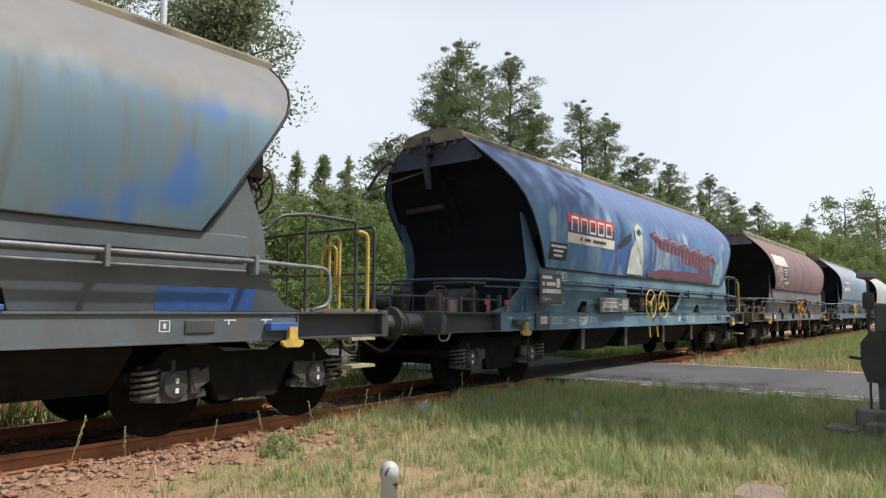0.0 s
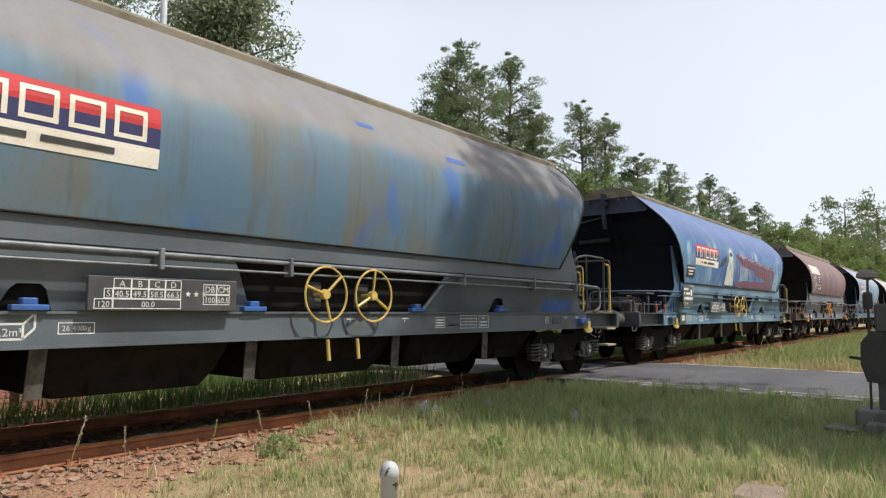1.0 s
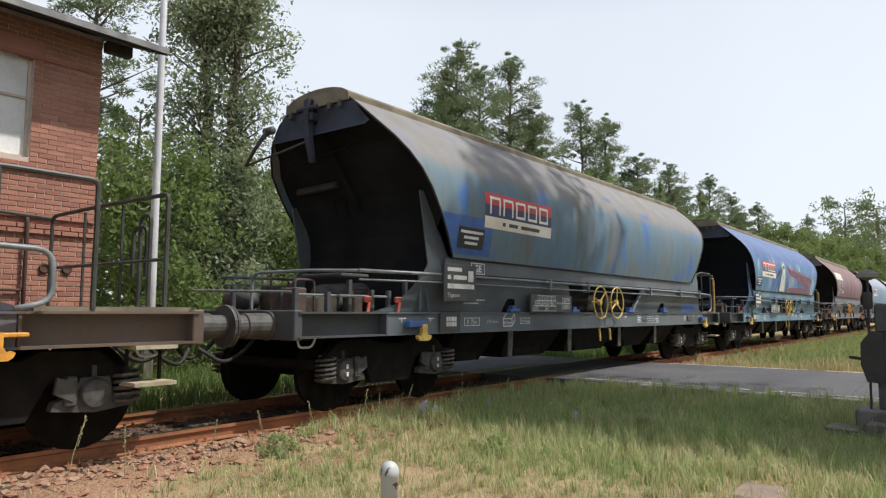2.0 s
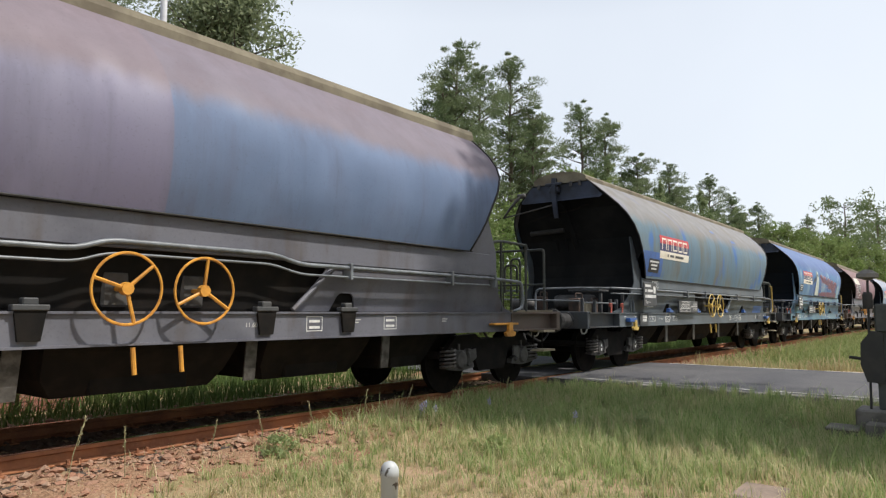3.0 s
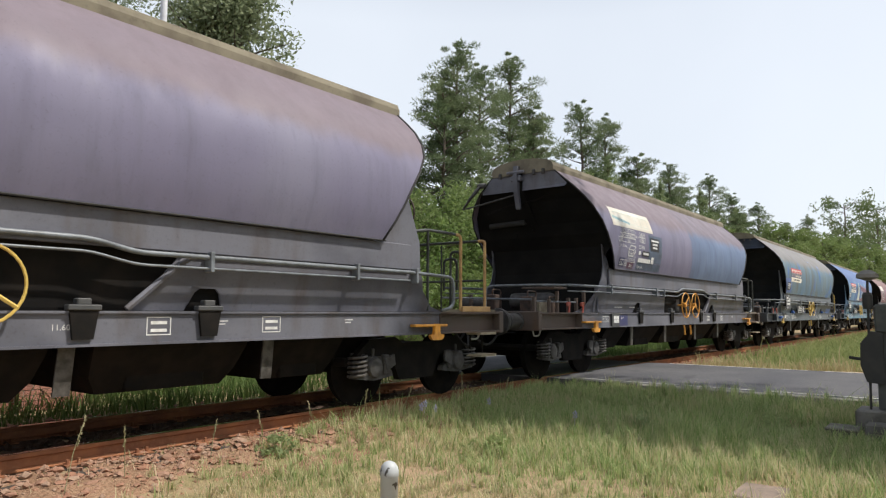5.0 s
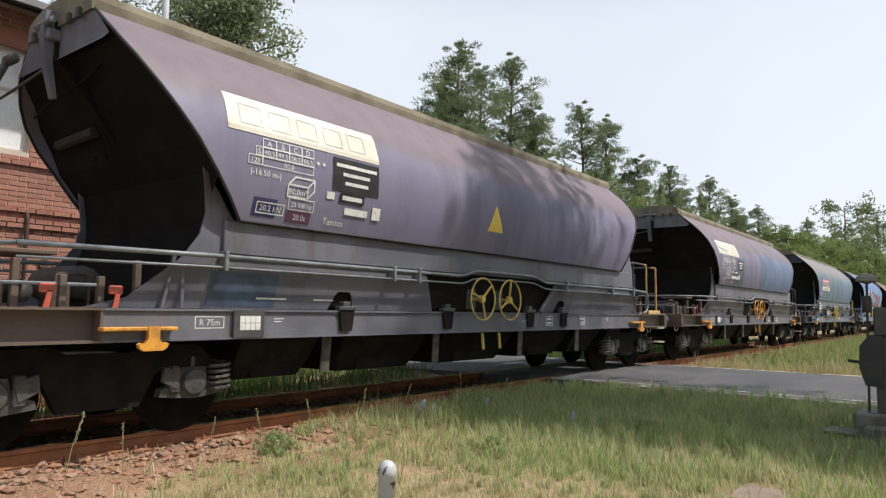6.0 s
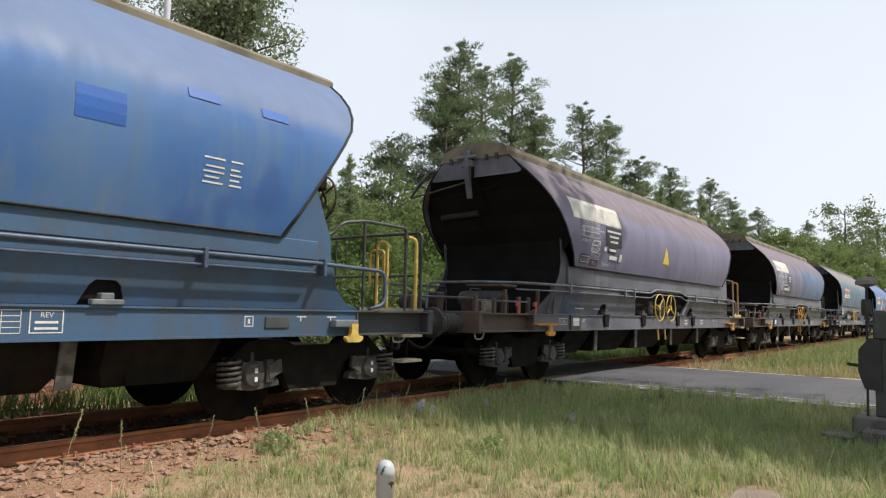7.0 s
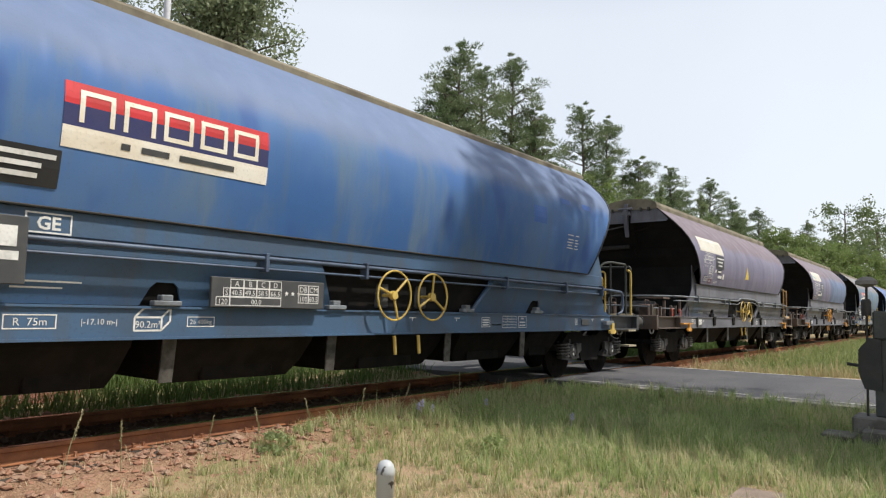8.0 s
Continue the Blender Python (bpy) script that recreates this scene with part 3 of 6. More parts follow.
        if kind == "B":
            part("foot_bracket", prism(fresh(), [(u - 0.12, 1.222), (u + 0.12, 1.222), (u + 0.085, 0.98), (u - 0.085, 0.98)], -1.375, -1.345), M["under"], w, "black bracket on the sill")
        box(bm, u - 0.06, u + 0.06, -1.37, -1.28, 1.27, 1.33, 0.01)
        part("foot", bm, foot_mat, w)
        # dark plate behind the hole, in place of the recess's shade
        bm = fresh()
        prism(bm, [(u - 0.24, 1.226), (u - 0.10, 1.46), (u + 0.13, 1.46), (u + 0.24, 1.226)], -1.205, -1.195)
        part("cut_out_shade", bm, M["under"], w, "dark plate standing in for shade behind the cut-out")
    # hanging struts and levers under the sill
    for k, u in enumerate((-3.3, -1.2, 1.1, 3.2)):
        bm = fresh()
        prism(bm, [(u - 0.07, 0.92), (u + 0.07, 0.92), (u + 0.04, 0.50), (u - 0.10, 0.50)], -1.20, -1.18)
        part("strut", bm, M["spring"], w)
    for u in (t["wheels"][0] + 0.12, t["wheels"][1] - 0.18):
        bm = fresh()
        tube(bm, [(u, -1.37, 0.90), (u + 0.02, -1.38, 0.66)], 0.022, 8)
        part("release_lever", bm, yellow, w, "yellow brake release lever")
    for i, u in enumerate(t["wheels"]):
        handwheel(u, w, yellow, y=-1.47, turn=0.75 + 0.75 * i)
    for u in t["wheels"]:
        bm = fresh()
        box(bm, u - 0.12, u + 0.12, -1.26, -1.08, 1.26, 1.58, 0.02)
        part("gear_box", bm, M["iron"], w, "brake gear behind the handwheel")
    bm = fresh()
    o0, o1 = t["opening"]
    tube(bm, [(o1 + 0.05, -1.37, 1.84), (o1 - 0.62, -1.33, 1.24)], 0.03, 6)
    part("brace", bm, frame_mat, w)
    # long side pipes on brackets
    ends = t["head"] - 0.85
    curl = t["head"] - (1.40 if kind == "B" else 1.06)  # where the handrail turns down
    for s in (-1, 1):
        for z, r, nm in ((1.745, 0.024, "handrail"), (1.635, 0.013, "brake_pipe")):
            bm = fresh()
            y = s * 1.43
            if t["bowl"]:
                way = [(-ends, y, z - 0.02), (-ub - 0.2, y, z), (o0 + 0.9, y, z), (o0 + 1.15, y, z + 0.09), (o1 - 1.0, y, z + 0.09), (o1 - 0.6, y, z), (ub + 0.5, y, z)]
            else:
                way = [(-ends, y, z - 0.02), (-ub - 0.2, y, z), (0, y, z), (ub + 0.5, y, z)]
            if nm == "handrail":
                way += [(curl, y, z - 0.03), (curl + 0.02, y, 1.30), (curl - 0.26, y, 1.24)]
            tube(bm, bend(way, 0.13), r, 8)
            part(nm, bm, tube_mat, w, smooth=True)
    for u in (-4.9, -2.4, -0.9 if not t["bowl"] else -1.9, 2.3, 4.3, ub + 0.62):
        bm = fresh()
        box(bm, u - 0.022, u + 0.022, -1.47, -1.35, 1.60, 1.80, 0.006)
        part("pipe_bracket", bm, tube_mat, w)
    # railed platform at the leading end
    f = t["head"]
    fx, px, gx = (f - 0.30, f - 0.98, f - 1.76) if kind == "B" else (f - 0.10, f - 0.46, f - 1.26)
    rail_z = 2.38 if kind == "B" else 2.35
    bm = fresh()
    tube(bm, bend([(fx, -1.10, rail_z - 0.03), (fx, 0.2, rail_z - 0.02), (fx - 0.05, 1.22, rail_z - 0.05), (fx - 0.05, 1.22, 1.22)], 0.10), 0.022, 8)
    part("middle_rail", tube(fresh(), [(fx, -1.22, 1.72), (fx - 0.05, 1.22, 1.72)], 0.018, 6), M["rail_dark"], w)
    part("platform_railing", bm, M["rail_dark"], w, "tubular railing across the platform's end")
    for y in (-0.35, 0.5):
        part("railing_post", tube(fresh(), [(fx, y, 1.24), (fx, y, rail_z - 0.06)], 0.016, 6), M["rail_dark"], w)
    part("railing_post", tube(fresh(), bend([(fx, -1.22, 1.24), (fx, -1.22, rail_z - 0.03), (fx, -1.10, rail_z - 0.03)], 0.10), 0.024, 8), posts or M["rail_dark"], w)
    bm = fresh()
    tube(bm, bend([(gx - 0.66, -1.18, rail_z - 0.24), (gx - 0.52, -1.2, rail_z - 0.22), (gx - 0.38, -1.24, rail_z - 0.06), (gx, -1.25, rail_z), (px - 0.14, -1.25, rail_z - 0.005)], 0.09), 0.023, 8)
    tube(bm, [(gx, -1.25, 1.24), (gx, -1.25, rail_z)], 0.02, 8)
    part("railing_post", tube(fresh(), [(gx + 0.1, 1.22, 1.24), (gx + 0.1, 1.22, rail_z - 0.02)], 0.015, 6), M["rail_dark"], w)
    part("far_rail", tube(fresh(), [(gx + 0.1, 1.22, rail_z - 0.02), (fx - 0.05, 1.22, rail_z - 0.08)], 0.02, 6), M["rail_dark"], w)
    part("platform_railing", bm, M["rail_dark"], w, "tubular railing along the platform")
    part("railing_post", tube(fresh(), bend([(px, -1.25, 1.24), (px, -1.25, rail_z - 0.01), (px - 0.14, -1.25, rail_z - 0.005)], 0.11), 0.024, 8), posts or M["rail_dark"], w)
    if kind == "A":
        bm = fresh()
        tube(bm, bend([(f - 0.48, -1.30, 2.22), (f - 0.30, -1.30, 2.20), (f - 0.30, -1.30, 1.24)], 0.13), 0.026, 8)
        part("grab_rail", bm, yellow, w, "yellow grab rail")
    for ya, yb, top, low in ((-0.62, -0.42, 2.22, 1.24), (-0.55, -0.28, 2.10, 1.58)):
        bm = fresh()
        tube(bm, bend([(f - 0.14, ya, low), (f - 0.14, ya, top), (f - 0.14, yb, top), (f - 0.14, yb, low)], 0.08), 0.022, 8)
        part("grab_rail", bm, yellow if kind == "A" else M["rail_dark"], w, "yellow grab hoop" if kind == "A" else "")
    if posts:
        part("kick_plate", box(fresh(), px - 0.02, fx + 0.03, -1.31, -1.27, 1.226, 1.31, 0.006), posts, w, "ochre step edge")
    # parking brake stand against the tank's end
    bx, by = (6.06, -0.86) if kind == "A" else (5.50, -0.86)
    bm = fresh()
    for d in (-0.16, 0.16):
        tube(bm, [(bx, by + d, 1.26), (bx - 0.02, by + d, 2.72)], 0.028, 6)
    for k in range(4):
        tube(bm, [(bx, by - 0.16, 1.62 + 0.28 * k), (bx, by + 0.16, 1.62 + 0.28 * k)], 0.014, 6)
    part("brake_stand", bm, M["under"], w, "dark ladder frame of the parking brake")
    bm = fresh()
    box(bm, bx - 0.17, bx + 0.14, by - 0.20, by + 0.17, 2.68, 3.02, 0.03)
    lathe(bm, [(0.05, -0.20), (0.13, -0.17), (0.13, 0.10), (0.05, 0.14)], (bx - 0.04, by - 0.03, 3.08), "y", 12)
    tube(bm, bend([(bx + 0.02, by - 0.17, 2.75), (bx + 0.14, by - 0.20, 2.52), (bx - 0.06, by - 0.20, 2.36), (bx - 0.12, by - 0.20, 2.60)], 0.1), 0.016, 6)
    part("brake_gear_case", bm, M["under"], w, "black gear case of the parking brake")
    bm = fresh()
    rim = [(bx + 0.22, by + 0.02 + 0.28 * math.cos(TAU * k / 24), 2.62 + 0.28 * math.sin(TAU * k / 24)) for k in range(25)]
    tube(bm, rim, 0.014, 6, cap=False)
    for k in range(3):
        c = TAU * k / 3 + 0.5
        tube(bm, [(bx + 0.20, by + 0.02, 2.62), (bx + 0.22, by + 0.02 + 0.28 * math.cos(c), 2.62 + 0.28 * math.sin(c))], 0.014, 6)
    tube(bm, [(bx + 0.02, by + 0.02, 2.70), (bx + 0.22, by + 0.02, 2.62)], 0.03, 8)
    part("parking_brake_wheel", bm, E_RUST, w, "thin handwheel of the parking brake")
    bm = fresh()
    box(bm, ub + 1.4, f - 0.05, -1.25, 1.25, 1.222, 1.262)
    part("platform_floor", bm, M["roof"], w, "worn platform floor")
    # brake equipment on the trailing deck
    rear = -t["head"]
    bm = fresh()
    lathe(bm, [(0.05, -0.5), (0.16, -0.46), (0.175, -0.38), (0.175, 0.38), (0.16, 0.46), (0.05, 0.5)], (rear + 1.75, -0.15, 1.45), "y", 18)
    part("air_reservoir", bm, M["iron"], w, "grey brake air reservoir", smooth=True)
    for u, y, ht in ((0.10, -1.15, 0.30), (0.55, -1.2, 0.26), (0.95, -1.15, 0.42), (1.30, -1.2, 0.30), (1.62, -1.2, 0.30), (1.95, -1.2, 0.46), (0.35, 0.4, 0.36), (0.9, 0.9, 0.34)):
        bm = fresh()
        box(bm, rear + u - 0.03, rear + u + 0.03, y - 0.03, y + 0.03, 1.20, 1.20 + ht, 0.006)
        part("post", bm, head_mat, w)
    for u, y, z0, r0, ln in ((0.55, 0.5, 1.38, 0.13, 0.30), (1.15, -0.55, 1.36, 0.11, 0.22)):
        bm = fresh()
        lathe(bm, [(0.03, -ln), (r0, -ln + 0.05), (r0, ln - 0.05), (0.03, ln)], (rear + u, y, z0), "y", 14)
        part("brake_cylinder", bm, M["iron"], w, "dark brake cylinder", smooth=True)
    for u, y, ht in ((0.30, -0.9, 0.34), (0.80, 0.2, 0.40), (1.45, -0.7, 0.26)):
        bm = fresh()
        box(bm, rear + u - 0.09, rear + u + 0.09, y - 0.12, y + 0.12, 1.17, 1.17 + ht, 0.02)
        tube(bm, bend([(rear + u, y, 1.17 + ht), (rear + u, y, 1.27 + ht), (rear + u + 0.3, y, 1.27 + ht), (rear + u + 0.3, y, 1.18)], 0.06), 0.016, 6)
        part("control_valve", bm, E_RUST, w, "rust-stained brake control valve")
    bm = fresh()
    box(bm, rear + 0.65, rear + 0.95, -0.95, -0.6, 1.20, 1.42, 0.02)
    part("valve_box", bm, M["timber"], w, "tan valve box")
    bm = fresh()
    box(bm, rear + 0.75, rear + 1.25, -1.2, -0.5, 1.66, 1.70, 0.008)
    part("cover_plate", bm, head_mat, w)
    for u in (1.15, 1.72):
        bm = fresh()
        box(bm, rear + u - 0.06, rear + u + 0.06, -1.30, -1.26, 1.34, 1.42, 0.01)
        prism(bm, [(rear + u + 0.0, 1.36), (rear + u + 0.04, 1.36), (rear + u + 0.02, 1.22), (rear + u - 0.03, 1.22)], -1.30, -1.28)
        part("brake_lever", bm, M["red_tap"], w, "red brake changeover lever")
    bm = fresh()
    tube(bm, bend([(rear + 0.42, 0.1, 1.22), (rear + 0.42, 0.1, 1.72), (rear + 0.55, -0.9, 1.73), (rear + 0.9, -1.43, 1.725)], 0.15), 0.022, 8)
    tube(bm, [(rear + 0.08, -1.15, 1.42), (rear + 1.62, -1.2, 1.42)], 0.016, 6)
    tube(bm, [(rear + 0.08, 0.9, 1.50), (rear + 0.1, -1.1, 1.45)], 0.018, 6)
    part("deck_pipe", bm, tube_mat, w)
    bm = fresh()
    for d in (0.0, 0.2):
        tube(bm, [(rear + 2.15 + d, -1.30, 1.23), (-ub - 0.60 + d * 0.4, -1.32, 1.74)], 0.022, 6)
    part("diagonal_stay", bm, frame_mat, w)
    # end fittings: centre rib, ladder, cross pipe, roof-edge clamps
    for e in (-1, 1):
        bm = fresh()
        zs = [z for _, z, _ in sec][::-1]
        us = [q if e < 0 else front(kind, z, q) for _, z, q in sec][::-1]
        u0 = uc = us[-1]
        face = lambda z: e * (float(np.interp(z, zs, us)) - (0.02 if z > 3.72 else 0.13))
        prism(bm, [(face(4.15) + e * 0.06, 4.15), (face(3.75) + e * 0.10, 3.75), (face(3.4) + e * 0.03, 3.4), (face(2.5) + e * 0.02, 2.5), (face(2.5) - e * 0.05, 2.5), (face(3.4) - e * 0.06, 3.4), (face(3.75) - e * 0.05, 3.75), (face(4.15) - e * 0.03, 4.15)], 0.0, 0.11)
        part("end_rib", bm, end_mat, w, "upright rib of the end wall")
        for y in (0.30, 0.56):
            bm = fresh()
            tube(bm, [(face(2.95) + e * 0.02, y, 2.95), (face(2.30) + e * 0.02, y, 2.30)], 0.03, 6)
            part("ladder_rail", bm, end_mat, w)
        bm = fresh()
        tube(bm, [(face(3.12) + e * 0.03, 1.15, 3.12), (face(3.12) + e * 0.03, 0.25, 3.15)], 0.06, 8)
        part("end_pipe", bm, E_PIPE, w)
        for y in (-0.52, -0.30, 0.52):
            bm = fresh()
            box(bm, e * (uc + 0.05) - 0.025, e * (uc + 0.05) + 0.025, y - 0.03, y + 0.03, 4.04, 4.15, 0.008)
            part("roof_clamp", bm, M["iron"], w)
    return w


def nameboard(w, kind, x0, x1, z0, z1, worn=False, stained=False):
    """The owner's sign as plain shapes in its colours: red over navy over cream, with pale blocks for the letters."""
    at = lambda lift: shell(kind, lift)
    zc = z0 + (z1 - z0) * 0.33
    zr = z0 + (z1 - z0) * 0.66
    if worn:
        part("name_film", bar(fresh(), x0, x1, z0, z1, at(0.006), 8, 8), M["pale"], w, "peeling pale name film")
        bm = fresh()
        n = 5
        for i in range(n):
            a = x0 + (x1 - x0) * (0.07 + 0.175 * i)
            outline_box(bm, a, a + (x1 - x0) * 0.13, z0 + 0.09, z1 - 0.09, at(0.010), 0.014)
        tagged(part("name_block", bm, M["spray_white"], w, "faint plain blocks of the name"), kind="stuff")
        if not stained:
            return
        bm = fresh()
        blob(bm, [(x0 + 0.05, z0 + 0.22), (x0 + 0.5, z0 + 0.18), (x0 + 0.9, z0 + 0.13), (x0 + 0.9, z0 + 0.08), (x0 + 0.4, z0 + 0.12), (x0 + 0.05, z0 + 0.16)], at(0.0085))
        part("name_stain", bm, M["spray_teal"], w, "washed-out blue stain on the film")
        return
    part("name_red", bar(fresh(), x0, x1, zr, z1, at(0.006), 6, 4), M["red"], w, "red band of the sign")
    part("name_navy", bar(fresh(), x0, x1, zc, zr, at(0.006), 6, 4), M["navy"], w, "navy band of the sign")
    part("name_cream", bar(fresh(), x0, x1, z0, zc, at(0.006), 6, 4), M["cream"], w, "cream band of the sign")
    bm = fresh()
    L, hgt = x1 - x0, z1 - z0
    za, zb = zc + 0.12 * hgt * 0.6, z1 - 0.10 * hgt
    for i in range(5):
        a = x0 + L * (0.06 + 0.183 * i)
        b = a + L * 0.145
        s = 0.042
        bar(bm, a, a + s, za, zb, at(0.010), 1, 4)
        bar(bm, b - s, b, za, zb, at(0.010), 1, 4)
        bar(bm, a + s, b - s, zb - s, zb, at(0.010), 2, 1)
        if i > 1:
            bar(bm, a + s, b - s, za, za + s, at(0.010), 2, 1)
    tagged(part("name_block", bm, M["cream"], w, "cream plain blocks of the name"), kind="stuff")
    bm = fresh()
    zz = (z0 + zc) / 2
    for a, b in ((0.24, 0.28), (0.33, 0.46), (0.51, 0.80)):
        bar(bm, x0 + L * a, x0 + L * b, zz - 0.028, zz + 0.028, at(0.010))
    tagged(part("name_line", bm, M["sign_dark"], w, "dark bar of small writing"), kind="stuff")


def contact_sticker(w, kind, x0, x1, z0, z1):
    at = lambda lift: shell(kind, lift)
    part("contact_sticker", bar(fresh(), x0, x1, z0, z1, at(0.008), 4, 4), M["black"], w, "black sticker with plain white bars")
    bm = fresh()
    hgt, L = z1 - z0, x1 - x0
    for k, (a, b) in enumerate(((0.06, 0.94), (0.2, 0.78), (0.25, 0.75))):
        z = z1 - hgt * (0.22 + 0.26 * k)
        bar(bm, x0 + L * a, x0 + L * b, z - 0.02, z + 0.02, at(0.012))
    tagged(part("contact_bar", bm, M["white"], w, "white bars of writing"), kind="stuff")


def load_table(bm, x, z, place, k=1.0):
    """The load limit table with its columns."""
    c, r = 0.165 * k, 0.092 * k
    for i, ch in enumerate("ABCD"):
        outline_box(bm, x + c * (i + 1), x + c * (i + 2), z, z + r, place, 0.008)
        words(bm, ch, x + c * (i + 1.5), z + 0.016, r * 0.62, place, "CENTER")
    outline_box(bm, x + 0.5 * c, x + c, z - r, z, place, 0.008)
    words(bm, "S", x + c * 0.75, z - r + 0.016, r * 0.62, place, "CENTER")
    for i, tx in enumerate(("40.5", "49.5", "58.5", "66.5")):
        outline_box(bm, x + c * (i + 1), x + c * (i + 2), z - r, z, place, 0.008)
        words(bm, tx, x + c * (i + 1.5), z - r + 0.016, r * 0.58, place, "CENTER")
    outline_box(bm, x, x + c, z - 2 * r, z - r, place, 0.008)
    words(bm, "120", x + c * 0.5, z - 2 * r + 0.016, r * 0.58, place, "CENTER")
    outline_box(bm, x + c, x + 5 * c, z - 2 * r, z - r, place, 0.008)
    words(bm, "00.0", x + 3 * c, z - 2 * r + 0.016, r * 0.58, place, "CENTER")
    return x + 5 * c


def brake_table(bm, x, z, place, k=1.0):
    c, r = 0.155 * k, 0.105 * k
    for i, (a, b) in enumerate((("DB", "100"), ("CM", "60.5"))):
        outline_box(bm, x + c * i, x + c * (i + 1), z, z + r, place, 0.008)
        words(bm, a, x + c * (i + 0.5), z + 0.02, r * 0.6, place, "CENTER")
        outline_box(bm, x + c * i, x + c * (i + 1), z - r, z, place, 0.008)
        words(bm, b, x + c * (i + 0.5), z - r + 0.02, r * 0.55, place, "CENTER")


def stars(bm, x, z, n, place, r=0.03):
    for i in range(n):
        pts = []
        for k in range(10):
            a, rr = TAU * k / 10 + math.pi / 2, r if k % 2 == 0 else r * 0.42
            pts.append((x + i * 0.085 + rr * math.cos(a), z + rr * math.sin(a)))
        blob(bm, pts, place)


def crate_mark(bm, x, z, text, place, k=1.0):
    """The drawn box that shows the wagon's capacity."""
    def line(a, b, w=0.009):
        d = Vector((b[0] - a[0], b[1] - a[1])).normalized()
        n = (-d.y * w, d.x * w)
        blob(bm, [(a[0] - n[0], a[1] - n[1]), (b[0] - n[0], b[1] - n[1]), (b[0] + n[0], b[1] + n[1]), (a[0] + n[0], a[1] + n[1])], place)
    w, h, d = 0.26 * k, 0.12 * k, 0.085 * k
    q = [(x, z), (x + w, z), (x + w, z + h), (x, z + h)]
    for i in range(4):
        line(q[i], q[(i + 1) % 4])
    line(q[3], (x + d, z + h + d))
    line(q[2], (x + w + d, z + h + d))
    line(q[1], (x + w + d, z + d))
    line((x + d, z + h + d), (x + w + d, z + h + d))
    line((x + w + d, z + d), (x + w + d, z + h + d))
    words(bm, text, x + w / 2, z + 0.025, 0.062 * k, place, "CENTER")


def lettering_a(w):
    """Signs and lettering of the longer wagons."""
    sill, skirt = on_plane(-1.3385), on_plane(-1.406)
    bm = fresh()
    box(bm, -5.49, -4.72, -1.50, -1.475, 1.37, 1.90, 0.006)
    for u in (-5.3, -4.9):
        box(bm, u - 0.03, u + 0.03, -1.475, -1.355, 1.5, 1.56)
    board = part("number_board", bm, M["sign_dark"], w, "dark grey board with plain white bars")
    bm, on = fresh(), on_plane(-1.504)
    bar(bm, -5.42, -5.08, 1.80, 1.855, on)
    bar(bm, -5.42, -5.34, 1.685, 1.745, on)
    bar(bm, -5.28, -4.96, 1.685, 1.745, on)
    bar(bm, -5.42, -4.78, 1.555, 1.625, on)
    words(bm, "Tagnoos", -5.42, 1.435, 0.062, on)
    tagged(part("board_lettering", bm, M["white"], board, "white bars and class letters"), kind="stuff")
    part("code_patch", bar(fresh(), -4.93, -4.80, 1.66, 1.82, on_plane(-1.506)), M["white"], board, "pale code square")
    bm = fresh()
    box(bm, -3.04, -1.58, -1.44, -1.40, 1.225, 1.525, 0.006)
    box(bm, -2.8, -2.7, -1.40, -1.34, 1.3, 1.4)
    box(bm, -1.9, -1.8, -1.40, -1.34, 1.3, 1.4)
    lb = part("load_board", bm, M["sign_dark"], w, "dark grey load table board")
    bm, on = fresh(), on_plane(-1.4445)
    xe = load_table(bm, -2.99, 1.422, on, 0.97)
    stars(bm, xe + 0.07, 1.385, 3, on)
    brake_table(bm, -1.96, 1.385, on, 0.95)
    tagged(part("table_lettering", bm, M["white"], lb, "white load tables"), kind="stuff")
    bm = fresh()
    outline_box(bm, -4.72, -4.36, 1.79, 1.96, skirt, 0.014)
    words(bm, "GE", -4.54, 1.825, 0.105, skirt, "CENTER", 0.004)
    for k in range(2):
        bar(bm, -4.75, -4.2 - 0.15 * k, 1.40 - 0.05 * k, 1.415 - 0.05 * k, on_lean(0.0045))
    tagged(part("skirt_lettering", bm, M["white"], w, "white lettering on the skirt"), kind="stuff")
    bm = fresh()
    outline_box(bm, -4.80, -4.40, 1.02, 1.14, sill, 0.010)
    words(bm, "R  75m", -4.60, 1.05, 0.062, sill, "CENTER")
    words(bm, "|-17.10 m-|", -4.05, 1.055, 0.05, sill, "CENTER")
    crate_mark(bm, -3.74, 1.0, "90.2m\u00b3", sill)
    outline_box(bm, -3.22, -2.92, 1.03, 1.13, sill, 0.009)
    words(bm, "26 400kg", -3.07, 1.058, 0.045, sill, "CENTER")
    for u in (0.05, 1.05, 5.55, 6.0, -6.25, -5.65):
        bar(bm, u, u + 0.14, 1.13, 1.142, sill)
        bar(bm, u + 0.05, u + 0.065, 1.09, 1.13, sill)
    outline_box(bm, 1.75, 1.98, 1.0, 1.15, sill, 0.009)
    for k in range(3):
        bar(bm, 1.78, 1.95, 1.025 + 0.038 * k, 1.045 + 0.038 * k, sill)
        bar(bm, 2.02, 2.30, 1.03 + 0.0 * k, 1.042, sill)
    outline_box(bm, 4.86, 4.97, 1.03, 1.14, sill, 0.010)
    bar(bm, 4.90, 4.93, 1.06, 1.11, sill)
    for k in range(5):
        bar(bm, 2.34, 2.76, 0.985 + 0.046 * k, 0.992 + 0.046 * k, sill)
    for k in range(4):
        bar(bm, 2.34 + 0.138 * k, 2.346 + 0.138 * k, 0.985, 1.176, sill)
    outline_box(bm, 2.82, 3.08, 0.985, 1.176, sill, 0.009)
